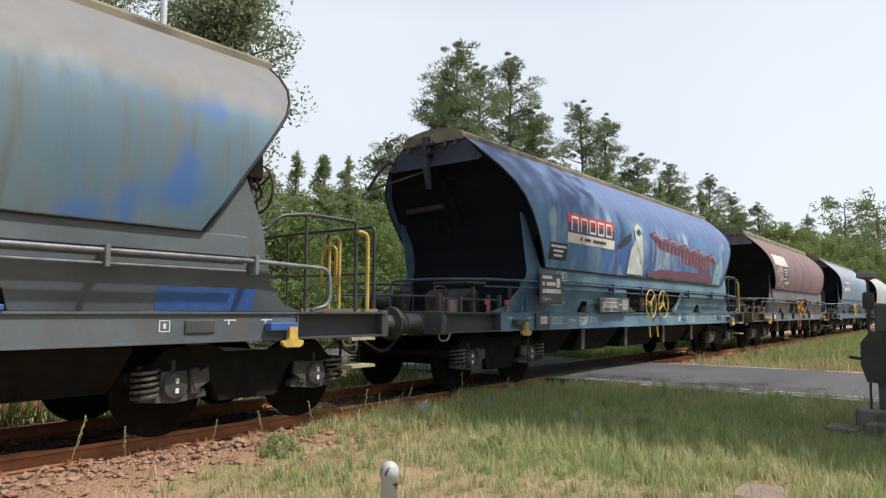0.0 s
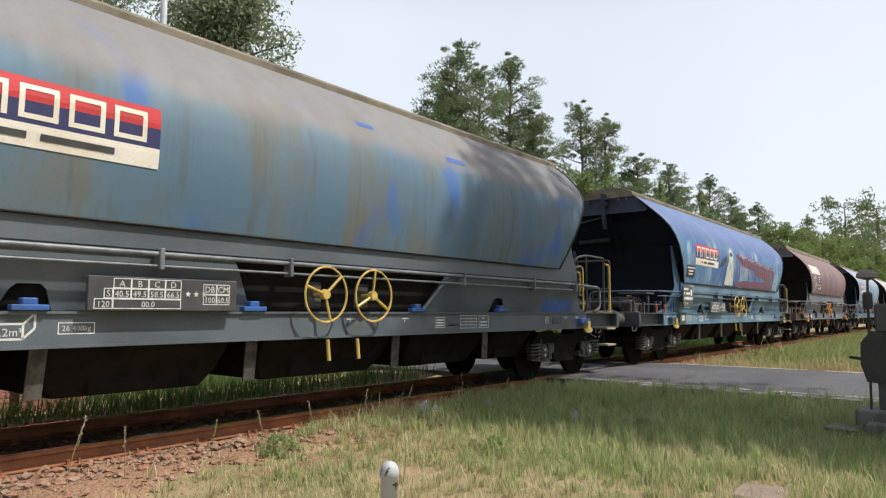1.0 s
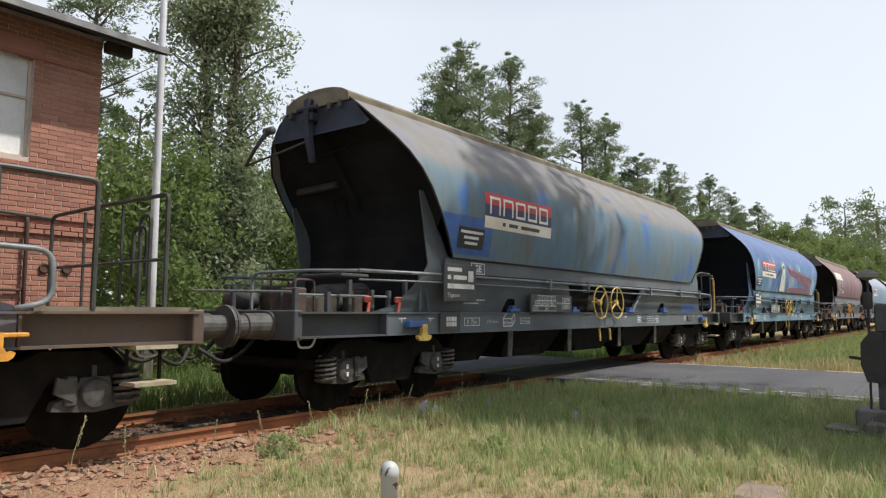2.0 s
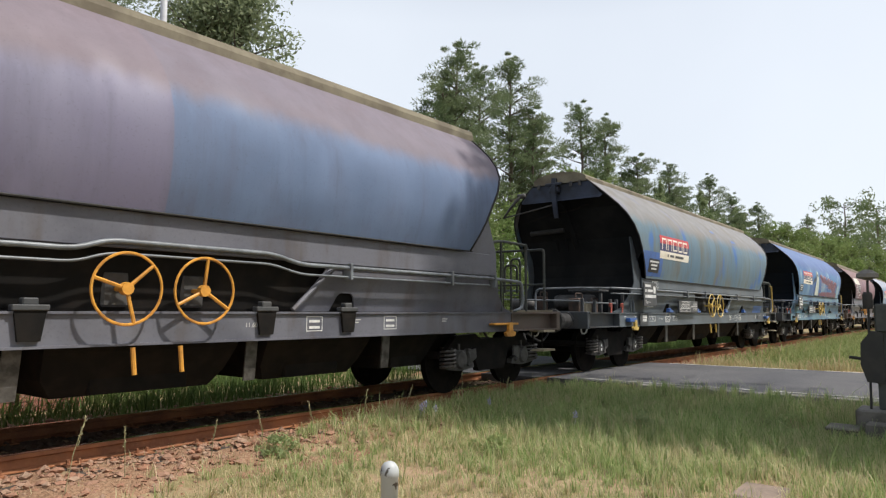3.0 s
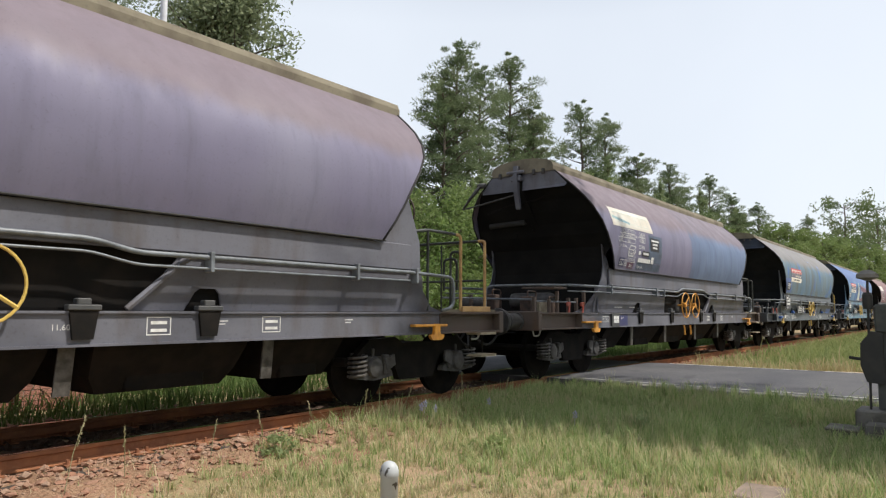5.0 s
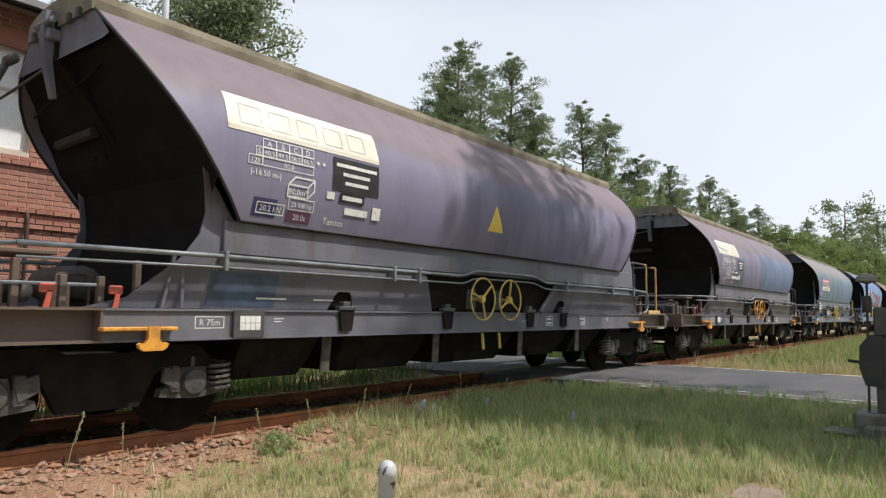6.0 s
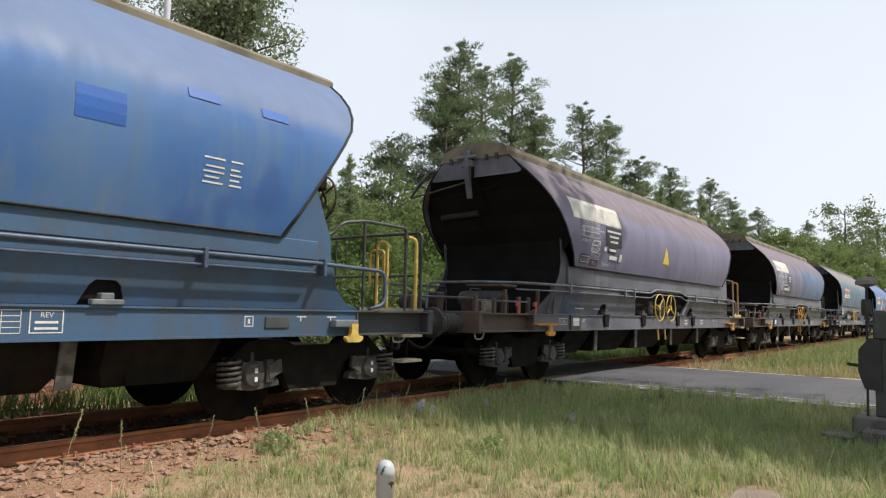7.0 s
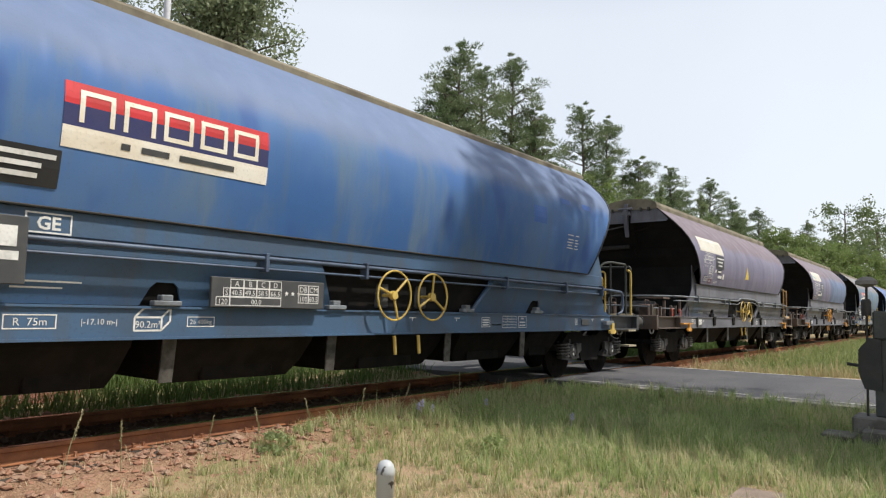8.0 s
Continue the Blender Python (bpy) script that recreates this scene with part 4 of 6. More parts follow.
    words(bm, "REV", 2.95, 1.115, 0.042, sill, "CENTER")
    bar(bm, 2.86, 3.04, 1.065, 1.085, sill)
    bar(bm, 2.86, 3.04, 1.015, 1.035, sill)
    tagged(part("sill_lettering", bm, M["white"], w, "small white lettering on the sill"), kind="stuff")
    part("data_plate", box(fresh(), 5.12, 5.44, -1.352, -1.337, 1.015, 1.135, 0.004), M["sign_dark"], w, "small dark data plate on the sill")
    part("sill_patch", bar(fresh(), -5.42, -4.95, 0.935, 1.22, on_plane(-1.372)), M["sign_dark"], w, "dark plate on the sill")
    bm = fresh()
    for i in range(4):
        for j in range(2):
            bar(bm, -5.28 + 0.062 * i, -5.225 + 0.062 * i, 1.02 + 0.072 * j, 1.085 + 0.072 * j, on_plane(-1.376))
    tagged(part("inspection_label", bm, M["white"], w, "white inspection labels"), kind="stuff")


def lettering_b(w, panels=True):
    """Signs and lettering of the shorter wagons."""
    sill, skirt = on_plane(-1.3385), on_lean(0.0045)
    at = lambda lift: shell("B", lift)
    if panels:
        part("touch_up", bar(fresh(), -3.12, -2.30, 2.17, 2.98, at(0.003), 6, 8), M["tube_navy"], w, "navy touch-up panel")
        part("touch_up", bar(fresh(), -3.72, -3.12, 2.17, 2.36, at(0.003), 3, 3), M["tube_navy"], w, "navy touch-up panel")
    part("touch_up", bar(fresh(), -4.66, -4.36, 2.19, 2.38, at(0.0045), 2, 3), M["navy"], w, "navy touch-up panel")
    part("touch_up", bar(fresh(), -4.22, -3.88, 2.17, 2.30, at(0.0055), 2, 3), M["maroon"], w, "dark red touch-up panel")
    bm, on = fresh(), at(0.010)
    xe = load_table(bm, -4.78, 2.90, on, 1.05)
    stars(bm, xe + 0.06, 2.86, 2, on)
    if panels:
        brake_table(bm, -3.68, 2.87, on, 1.05)
        words(bm, "33 RIV", -3.70, 2.62, 0.085, on)
        bar(bm, -3.70, -2.98, 2.33, 2.42, on, 4, 2)
    else:
        bar(bm, -3.40, -3.02, 2.34, 2.42, on, 2, 2)
    words(bm, "|-16.50 m-|", -4.55, 2.60, 0.062, on, "CENTER")
    crate_mark(bm, -4.25, 2.44, "80.0m\u00b3", on, 1.05)
    outline_box(bm, -4.62, -4.26, 2.22, 2.34, on, 0.012)
    words(bm, "20.2 kN", -4.44, 2.25, 0.06, on, "CENTER")
    outline_box(bm, -4.22, -3.86, 2.30, 2.43, on, 0.009)
    words(bm, "23 500 kg", -4.04, 2.335, 0.05, on, "CENTER")
    words(bm, "20.0t", -4.04, 2.20, 0.06, on, "CENTER")
    bar(bm, -3.70, -3.58, 2.49, 2.57, on, 1, 2)
    words(bm, "Tanoos", -3.70, 2.20, 0.075, on)
    tagged(part("tank_lettering", bm, M["white"], w, "white load tables and lettering"), kind="stuff")
    part("owner_mark", bar(fresh(), -3.50, -3.10, 2.475, 2.585, at(0.012), 2, 2), M["black"], w, "black strip with a plain bar")
    part("owner_bar", bar(fresh(), -3.46, -3.14, 2.505, 2.555, at(0.015), 2, 1), M["white"], w, "white bar")
    part("code_patch", bar(fresh(), -2.94, -2.80, 2.33, 2.48, at(0.012), 1, 2), M["white"], w, "pale code square")
    bm = fresh()
    outline_box(bm, -5.15, -4.82, 1.03, 1.15, sill, 0.010)
    words(bm, "R 75m", -4.985, 1.06, 0.062, sill, "CENTER")
    for k, u in enumerate((1.72, 3.0)):
        outline_box(bm, u, u + 0.24, 1.0, 1.17, sill, 0.010)
        bar(bm, u + 0.04, u + 0.2, 1.03, 1.06, sill)
        bar(bm, u + 0.04, u + 0.2, 1.10, 1.13, sill)
    for u in (-4.2, 2.45, 4.2):
        bar(bm, u, u + 0.13, 1.12, 1.13, sill)
        bar(bm, u, u + 0.10, 1.09, 1.10, sill)
    bar(bm, -4.4, -4.0, 1.33, 1.35, skirt)
    bar(bm, -3.6, -3.3, 1.33, 1.35, skirt)
    words(bm, "11.60m", 0.9, 1.06, 0.05, sill)
    tagged(part("sill_lettering", bm, M["white"], w, "small white lettering on the sill"), kind="stuff")
    bm = fresh()
    box(bm, -4.73, -4.36, -1.375, -1.3385, 0.935, 1.215)
    part("sill_patch", bm, M["sign_dark"], w, "dark plate on the sill")
    bm = fresh()
    for i in range(4):
        for j in range(2):
            bar(bm, -4.66 + 0.064 * i, -4.60 + 0.064 * i, 1.01 + 0.075 * j, 1.08 + 0.075 * j, on_plane(-1.379))
    tagged(part("inspection_label", bm, M["white"], w, "white inspection labels"), kind="stuff")
    if not panels:
        part("skirt_touch_up", bar(fresh(), -5.00, -4.15, 1.25, 1.60, on_lean(0.003)), M["tube_navy"], w, "dark blue touch-up on the skirt")
    else:
        part("sill_touch_up", bar(fresh(), -4.28, -3.85, 0.945, 1.198, on_plane(-1.337)), M["navy"], w, "navy touch-up on the sill")
    contact_sticker(w, "B", *((-3.02, -2.50, 2.62, 2.92) if panels else (-3.62, -2.86, 2.60, 2.99)))
    nameboard(w, "B", -5.02, -2.85, 3.02, 3.42, worn=True, stained=panels)


def frame_paint(name, a, b, grime):
    m = Mat(name, 0.5, 0.0, 0.35)
    col = m.mix(m.step(m.noise(0.8, 4, m.scaled(1, 1, 1.6)), 0.4, 0.62), a, b)
    run = m.noise(1.0, 4, m.scaled(3, 3, 0.6))
    col = m.mix(m.step(run, 0.5, 0.72, 0.0, 0.6), col, grime)
    f = m.noise(30, 3)
    col = m.mix(m.step(f, 0.52, 0.8, 0, 0.3), col, tuple(0.4 * c for c in grime))
    m.bump(f, 0.12, 0.01)
    return m.done(col)


P_GREYBLUE = paint("weathered_grey_blue_paint", (0.105, 0.185, 0.26), (0.145, 0.205, 0.24), (0.165, 0.16, 0.135), (0.25, 0.23, 0.22), (0.055, 0.15, 0.42), 3.14, 0.95)
P_BLUE = paint("blue_wagon_paint", (0.048, 0.132, 0.345), (0.085, 0.172, 0.355), (0.15, 0.21, 0.25), (0.165, 0.215, 0.34), (0.04, 0.10, 0.30), 3.12, 0.6)
P_PURPLE = paint("faded_purple_grey_paint", (0.178, 0.167, 0.245), (0.207, 0.200, 0.275), (0.112, 0.11, 0.152), (0.205, 0.160, 0.175), None, 3.15, 0.35)
P_PURPLE_BLUE = paint("purple_grey_paint_with_blue_end", (0.178, 0.167, 0.245), (0.207, 0.200, 0.275), (0.112, 0.11, 0.152), (0.205, 0.160, 0.175), None, 3.15, 0.35,
                      zones=((-0.1, 7.0, (0.118, 0.165, 0.268)),))
P_SPRAYED = paint("sprayed_over_blue_paint", (0.060, 0.135, 0.34), (0.10, 0.22, 0.38), (0.36, 0.48, 0.52), (0.12, 0.17, 0.35), (0.36, 0.50, 0.54), 3.05, 0.75)
P_BROWN = paint("faded_red_brown_paint", (0.20, 0.12, 0.14), (0.23, 0.15, 0.17), (0.13, 0.10, 0.11), (0.22, 0.14, 0.13), None, 3.15, 0.35)
P_STEEL = paint("pale_steel_blue_paint", (0.16, 0.26, 0.38), (0.22, 0.30, 0.38), (0.17, 0.2, 0.22), (0.34, 0.36, 0.42), None, 3.10, 0.4)
P_SILVER = paint("pale_grey_paint", (0.42, 0.44, 0.46), (0.36, 0.38, 0.40), (0.24, 0.24, 0.24), (0.44, 0.43, 0.42), None, 3.10, 0.4)
F_GREY = frame_paint("slate_grey_frame_paint", (0.120, 0.142, 0.160), (0.088, 0.103, 0.118), (0.12, 0.112, 0.10))
F_BLUE = frame_paint("blue_frame_paint", (0.062, 0.118, 0.205), (0.062, 0.096, 0.150), (0.085, 0.09, 0.10))
F_UMBER = frame_paint("umber_grey_frame_paint", (0.148, 0.150, 0.176), (0.102, 0.104, 0.126), (0.090, 0.072, 0.060))
F_RUST = frame_paint("rust_brown_end_frame", (0.13, 0.10, 0.085), (0.10, 0.075, 0.062), (0.14, 0.085, 0.055))
F_SLATE = frame_paint("dark_slate_end_frame", (0.070, 0.078, 0.088), (0.055, 0.058, 0.062), (0.085, 0.070, 0.058))
F_SPRAY = frame_paint("sprayed_blue_frame_paint", (0.13, 0.24, 0.30), (0.07, 0.14, 0.24), (0.16, 0.19, 0.2))
E_RUST = plain("rust_stained_iron", (0.10, 0.065, 0.05), (0.05, 0.04, 0.036), 9, 0.8)
E_PIPE = plain("dark_grey_pipe", (0.035, 0.034, 0.033), (0.022, 0.020, 0.019), 6, 0.7)
E_PLATE = plain("dark_blue_grey_plate", (0.040, 0.052, 0.085), (0.025, 0.030, 0.042), 2.5, 0.7)
# end walls near black: the shade they lie in is put into the colour
E_BLACK = plain("shade_black_end_wall", (0.011, 0.012, 0.013), (0.020, 0.020, 0.020), 1.6, 0.9, spec=0.1)
E_BLUE = plain("shade_dark_blue_end_wall", (0.009, 0.012, 0.018), (0.010, 0.012, 0.015), 1.6, 0.85, spec=0.1)
E_UMBER = plain("shade_dark_umber_end_wall", (0.010, 0.0096, 0.0094), (0.016, 0.015, 0.014), 1.6, 0.9, spec=0.1)

TRAIN = []  # (wagon, its middle at the start)

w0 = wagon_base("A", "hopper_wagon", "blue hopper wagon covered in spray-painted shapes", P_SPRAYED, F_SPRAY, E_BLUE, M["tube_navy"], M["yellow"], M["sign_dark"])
nameboard(w0, "A", -4.55, -2.52, 2.50, 3.05)
contact_sticker(w0, "A", -5.17, -4.53, 2.15, 2.46)
lettering_a(w0)
at = lambda lift: shell("A", lift)
bm = fresh()
xs = np.linspace(-0.6, 4.3, 15)
blob(bm, [(float(x), 2.03 if i % 2 else 2.05) for i, x in enumerate(xs)] + [(float(x), 3.02 + 0.10 * math.sin(i * 2.1) - 0.02 * i) for i, x in reversed(list(enumerate(xs)))], at(0.02))
part("sprayed_panel", bm, M["maroon"], w0, "large maroon sprayed panel")
bm = fresh()
for i in range(9):
    u = -0.45 + 0.53 * i
    bar(bm, u, u + 0.028, 2.35 + 0.05 * (i % 3), 2.90 - 0.03 * i, at(0.026), 1, 5)
    bar(bm, u + 0.26, u + 0.285, 2.45 - 0.04 * (i % 2), 2.86 - 0.03 * i, at(0.026), 1, 5)
    arch = [(u + 0.26 + 0.24 * math.cos(c), 2.90 - 0.03 * i + 0.11 * math.sin(c)) for c in np.linspace(0.1, 3.04, 9)]
    for (x0, z0), (x1, z1) in zip(arch, arch[1:]):
        blob(bm, [(x0, z0), (x1, z1), (x1, z1 + 0.035), (x0, z0 + 0.035)], at(0.026))
tagged(part("sprayed_stroke", bm, M["salmon"], w0, "salmon sprayed strokes"), kind="stuff")
bm = fresh()
blob(bm, [(-1.75, 2.05), (-1.70, 2.55), (-1.45, 2.80), (-1.50, 3.05), (-1.30, 3.18), (-1.08, 3.10), (-1.05, 2.85), (-0.95, 2.40), (-0.85, 2.05)], at(0.022))
part("sprayed_patch", bm, M["spray_white"], w0, "pale sprayed patch")
bm = fresh()
blob(bm, [(-2.45, 2.55), (-2.05, 2.80), (-1.68, 2.92), (-1.70, 2.75), (-2.1, 2.62)], at(0.024))
part("sprayed_patch", bm, M["spray_dark"], w0, "dark sprayed patch")
bm = fresh()
blob(bm, [(-1.40, 3.0), (-1.22, 3.06), (-1.12, 2.96), (-1.3, 2.90)], at(0.026))
part("sprayed_patch", bm, M["spray_dark"], w0, "dark sprayed patch")
for a, b, z0, z1 in ((4.35, 5.0, 2.03, 2.7),):
    bm = blob(fresh(), [(a, z0), (b, z0), (b - 0.1, z1 - 0.1), ((a + b) / 2, z1), (a + 0.15, z1 - 0.15)], at(0.012))
    part("sprayed_patch", bm, M["spray_teal"], w0, "pale teal sprayed patch")
TRAIN.append((w0, 15.6))

w1 = wagon_base("A", "hopper_wagon", "weathered grey-blue hopper wagon streaked with brown grime", P_GREYBLUE, F_GREY, E_BLACK, M["tube_grey"], M["yellow"], M["tube_blue"])
bm = fresh()
on, edge_z, edge_u = shell("A", 0.003), [2.0, 2.3, 2.62, 2.92], [5.22, 5.42, 5.63, 5.84]
rows = [[bm.verts.new(on(x, z)) for x in (-float(np.interp(z, edge_z, edge_u)) + 0.03, -4.32)] for z in (2.06, 2.2, 2.34, 2.48, 2.62)]
for a, b in zip(rows, rows[1:]):
    bm.faces.new((a[0], a[1], b[1], b[0]))
part("touch_up", bm, M["tube_blue"], w1, "fresh blue touch-up panel")
for a, b, z0, z1 in ((1.9, 2.35, 3.38, 3.46), (0.2, 0.5, 3.55, 3.62)):
    part("touch_up", bar(fresh(), a, b, z0, z1, shell("A", 0.004), 2, 2), M["tube_blue"], w1, "fresh blue touch-up strip")
part("skirt_touch_up", bar(fresh(), 4.85, 5.95, 1.23, 1.46, on_lean(0.003)), M["tube_blue"], w1, "fresh blue touch-up on the skirt")
nameboard(w1, "A", -4.55, -2.52, 2.50, 3.05)
contact_sticker(w1, "A", -5.17, -4.53, 2.15, 2.46)
lettering_a(w1)
TRAIN.append((w1, -1.5))

FRESH_BLUE = plain("fresh_blue_touch_up", (0.026, 0.115, 0.42), (0.032, 0.11, 0.37), 3, 0.5)
w4 = wagon_base("A", "hopper_wagon", "blue hopper wagon with a red, navy and cream sign", P_BLUE, F_BLUE, E_BLUE, M["tube_navy"], M["yellow"], M["tube_grey"])
nameboard(w4, "A", -4.55, -2.52, 2.50, 3.05)
contact_sticker(w4, "A", -5.17, -4.53, 2.15, 2.46)
lettering_a(w4)
part("touch_up", bar(fresh(), 2.96, 3.39, 2.77, 3.06, shell("A", 0.004), 3, 3), FRESH_BLUE, w4, "darker blue touch-up square")
for a in (4.0, 4.85):
    part("touch_up", bar(fresh(), a, a + 0.35, 3.22, 3.32, shell("A", 0.010), 2, 3), FRESH_BLUE, w4, "fresh blue touch-up strip")
bm = fresh()
for k in range(5):
    z = 2.42 + 0.052 * k + (0.03 if k == 4 else 0.0)
    bar(bm, 4.17 + 0.02 * (k % 2), 4.40 - 0.05 * (k == 1), z, z + 0.017, shell("A", 0.005))
    bar(bm, 4.47, 4.61 - 0.03 * (k % 2), z, z + 0.017, shell("A", 0.005))
tagged(part("small_writing", bm, M["white"], w4, "white bars of small writing"), kind="stuff")
TRAIN.append((w4, -51.6))

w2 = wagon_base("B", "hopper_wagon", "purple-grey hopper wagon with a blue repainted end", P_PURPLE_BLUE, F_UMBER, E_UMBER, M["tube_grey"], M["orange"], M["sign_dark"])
lettering_b(w2)
TRAIN.append((w2, -18.3))
w3 = wagon_base("B", "hopper_wagon", "purple-grey hopper wagon with a yellow triangle sticker", P_PURPLE, F_UMBER, E_UMBER, M["tube_grey"], M["yellow"], M["sign_dark"], M["ochre"])
lettering_b(w3, False)
bm, on = fresh(), shell("B", 0.007)
rows = []
for k in range(9):
    z, half = 2.45 + 0.41 * k / 8, 0.21 * (1 - k / 8) + 0.002
    rows.append([bm.verts.new(on(-0.22 - half, z)), bm.verts.new(on(-0.22 + half, z))])
for a, b in zip(rows, rows[1:]):
    bm.faces.new((a[0], a[1], b[1], b[0]))
part("triangle_sticker", bm, M["tri_yellow"], w3, "yellow triangle sticker")
TRAIN.append((w3, -34.8))

# wagons further ahead in the train
wa = wagon_base("B", "hopper_wagon", "faded red-brown hopper wagon with a pale sign", P_BROWN, F_UMBER, E_UMBER, M["tube_grey"], M["orange"], M["sign_dark"])
lettering_b(wa, False)
TRAIN.append((wa, 32.4))
wb = wagon_base("A", "hopper_wagon", "pale steel-blue hopper wagon", P_STEEL, F_BLUE, E_BLUE, M["tube_grey"], M["yellow"], M["sign_dark"])
nameboard(wb, "A", -4.55, -2.52, 2.50, 3.05)
TRAIN.append((wb, 49.2))
wc = wagon_base("A", "hopper_wagon", "pale grey hopper wagon at the head of those in view", P_SILVER, F_GREY, E_BLACK, M["tube_grey"], M["yellow"], M["sign_dark"])
TRAIN.append((wc, 66.3))
for ob, mid in TRAIN:
    ob.matrix_world = pose(mid, TRACK_Y, 0)


def motions():
    """The train runs along the track, and its wheels turn."""
    for ob, mid in TRAIN:
        walk(ob, [(t, pose(mid + s, TRACK_Y, 0)) for t, s in RUN])
    ts, ss = [a for a, _ in RUN], [b for _, b in RUN]
    for ws, (x, y, z) in WHEELSETS:
        rows = []
        for k in range(121):
            t = k / 15
            rows.append((t, pose(x, y, z) @ Matrix.Rotation(float(np.interp(t, ts, ss)) / 0.465, 4, "Y")))
        walk(ws, rows)


# ---------------------------------------------------------------- ground, track, road
def ground_z(x, y):
    """Level of the verge: a shallow hollow beside the track, flush with the road at the crossing."""
    z = GROUND + 0.05 * noise.noise(Vector((x * 0.35, y * 0.35, 0.0))) + 0.02 * noise.noise(Vector((x * 1.3, y * 1.3, 4.0)))
    road = max(0.0, 1 - max(0.0, 11.6 - x, x - 17.0) / 2.2)
    z += (-0.035 - GROUND) * (road if y > -30 else 0)
    bed = max(0.0, 1 - abs(y - TRACK_Y) / 2.2)
    if bed > 0 and not 11.6 < x < 17.0:
        z += (-0.165 - z) * min(1.0, bed * 2.5)
    return min(z, -0.035)


def sheet(name, xs, ys, fn, material, label):
    vs = [(x, y, fn(x, y)) for y in ys for x in xs]
    n = len(xs)
    fs = [(j * n + i, j * n + i + 1, (j + 1) * n + i + 1, (j + 1) * n + i) for j in range(len(ys) - 1) for i in range(n - 1)]
    me = bpy.data.meshes.new(name)
    me.from_pydata(vs, [], fs)
    me.materials.append(material)
    me.polygons.foreach_set("use_smooth", [True] * len(fs))
    return tagged(new(name, me), label, "ground", kind="structure")


m = Mat("verge_soil", 0.95, 0, 0.2)
col = m.mix(m.step(m.noise(0.6, 5), 0.35, 0.65), (0.24, 0.20, 0.10), (0.36, 0.25, 0.165))
col = m.mix(m.step(m.noise(5, 5), 0.45, 0.7), col, (0.17, 0.17, 0.07))
col = m.mix(m.step(m.noise(45, 3), 0.5, 0.75, 0, 0.5), col, (0.26, 0.17, 0.115))
m.bump(m.noise(25, 4), 0.6, 0.03)
SOIL = m.done(col)
m = Mat("worn_asphalt", 0.85, 0, 0.3)
col = m.mix(m.step(m.noise(0.8, 4), 0.35, 0.65), (0.066, 0.066, 0.074), (0.095, 0.093, 0.097))
col = m.mix(m.step(m.noise(160, 2), 0.5, 0.75, 0, 0.5), col, (0.19, 0.187, 0.183))
col = m.mix(m.step(m.noise(2.2, 6, m.scaled(0.25, 1, 1), 0.7), 0.58, 0.62, 0, 0.55), col, (0.05, 0.05, 0.055))
m.bump(m.noise(120, 3), 0.35, 0.01)
ASPHALT = m.done(col)
m = Mat("rusty_rail_steel", 0.85, 0.1, 0.3)
col = m.mix(m.step(m.noise(3, 5), 0.35, 0.65), (0.34, 0.145, 0.068), (0.23, 0.10, 0.055))
col = m.mix(m.step(m.noise(35, 4), 0.5, 0.75, 0, 0.6), col, (0.33, 0.165, 0.085))
m.bump(m.noise(40, 4), 0.4, 0.01)
RUST = m.done(col)
RAILTOP = plain("bright_rail_head", (0.62, 0.60, 0.58), (0.48, 0.45, 0.42), 3, 0.22, 1.0)
m = Mat("red_brown_ballast", 0.95, 0, 0.2)
r = m.island()
col = m.mix(r, (0.29, 0.145, 0.092), (0.31, 0.215, 0.155))
col = m.mix(m.step(m.noise(7, 4), 0.45, 0.7, 0, 0.7), col, (0.30, 0.17, 0.12))
# shade below the train, painted in as a dark band between the rails
shaded = m.math("SUBTRACT", 0.74, m.math("ABSOLUTE", m.math("SUBTRACT", m.axis(1), TRACK_Y), 0.0))
shaded = m.math("ADD", shaded, m.math("MULTIPLY", m.math("SUBTRACT", m.noise(3.0, 4), 0.5), 0.35))
col = m.mix(m.step(shaded, -0.05, 0.12, 0, 0.75), col, (0.035, 0.030, 0.027))
m.bump(m.noise(30, 4), 0.7, 0.01)
BALLAST = m.done(col)
CONCRETE = plain("weathered_concrete", (0.33, 0.31, 0.28), (0.22, 0.20, 0.17), 4, 0.9, fine=30, bump=0.3)
SLEEPER = plain("dark_timber_sleeper", (0.045, 0.036, 0.03), (0.07, 0.055, 0.043), 6, 0.9, fine=24, bump=0.4)

xs = [-400, -150, -60, -25, -10, -4] + list(np.arange(-2, 24, 0.4)) + [25, 28, 32, 38, 46, 56, 70, 90, 120, 180, 300, 600, 1500]
ys = [-1200, -300, -80, -30, -12, -6] + list(np.arange(-3, 12, 0.4)) + [13, 15, 18, 22, 28, 40, 70, 150, 400, 1500]
sheet("ground", [float(v) for v in xs], [float(v) for v in ys], ground_z, SOIL, "dry grassy soil verge beside the railway")


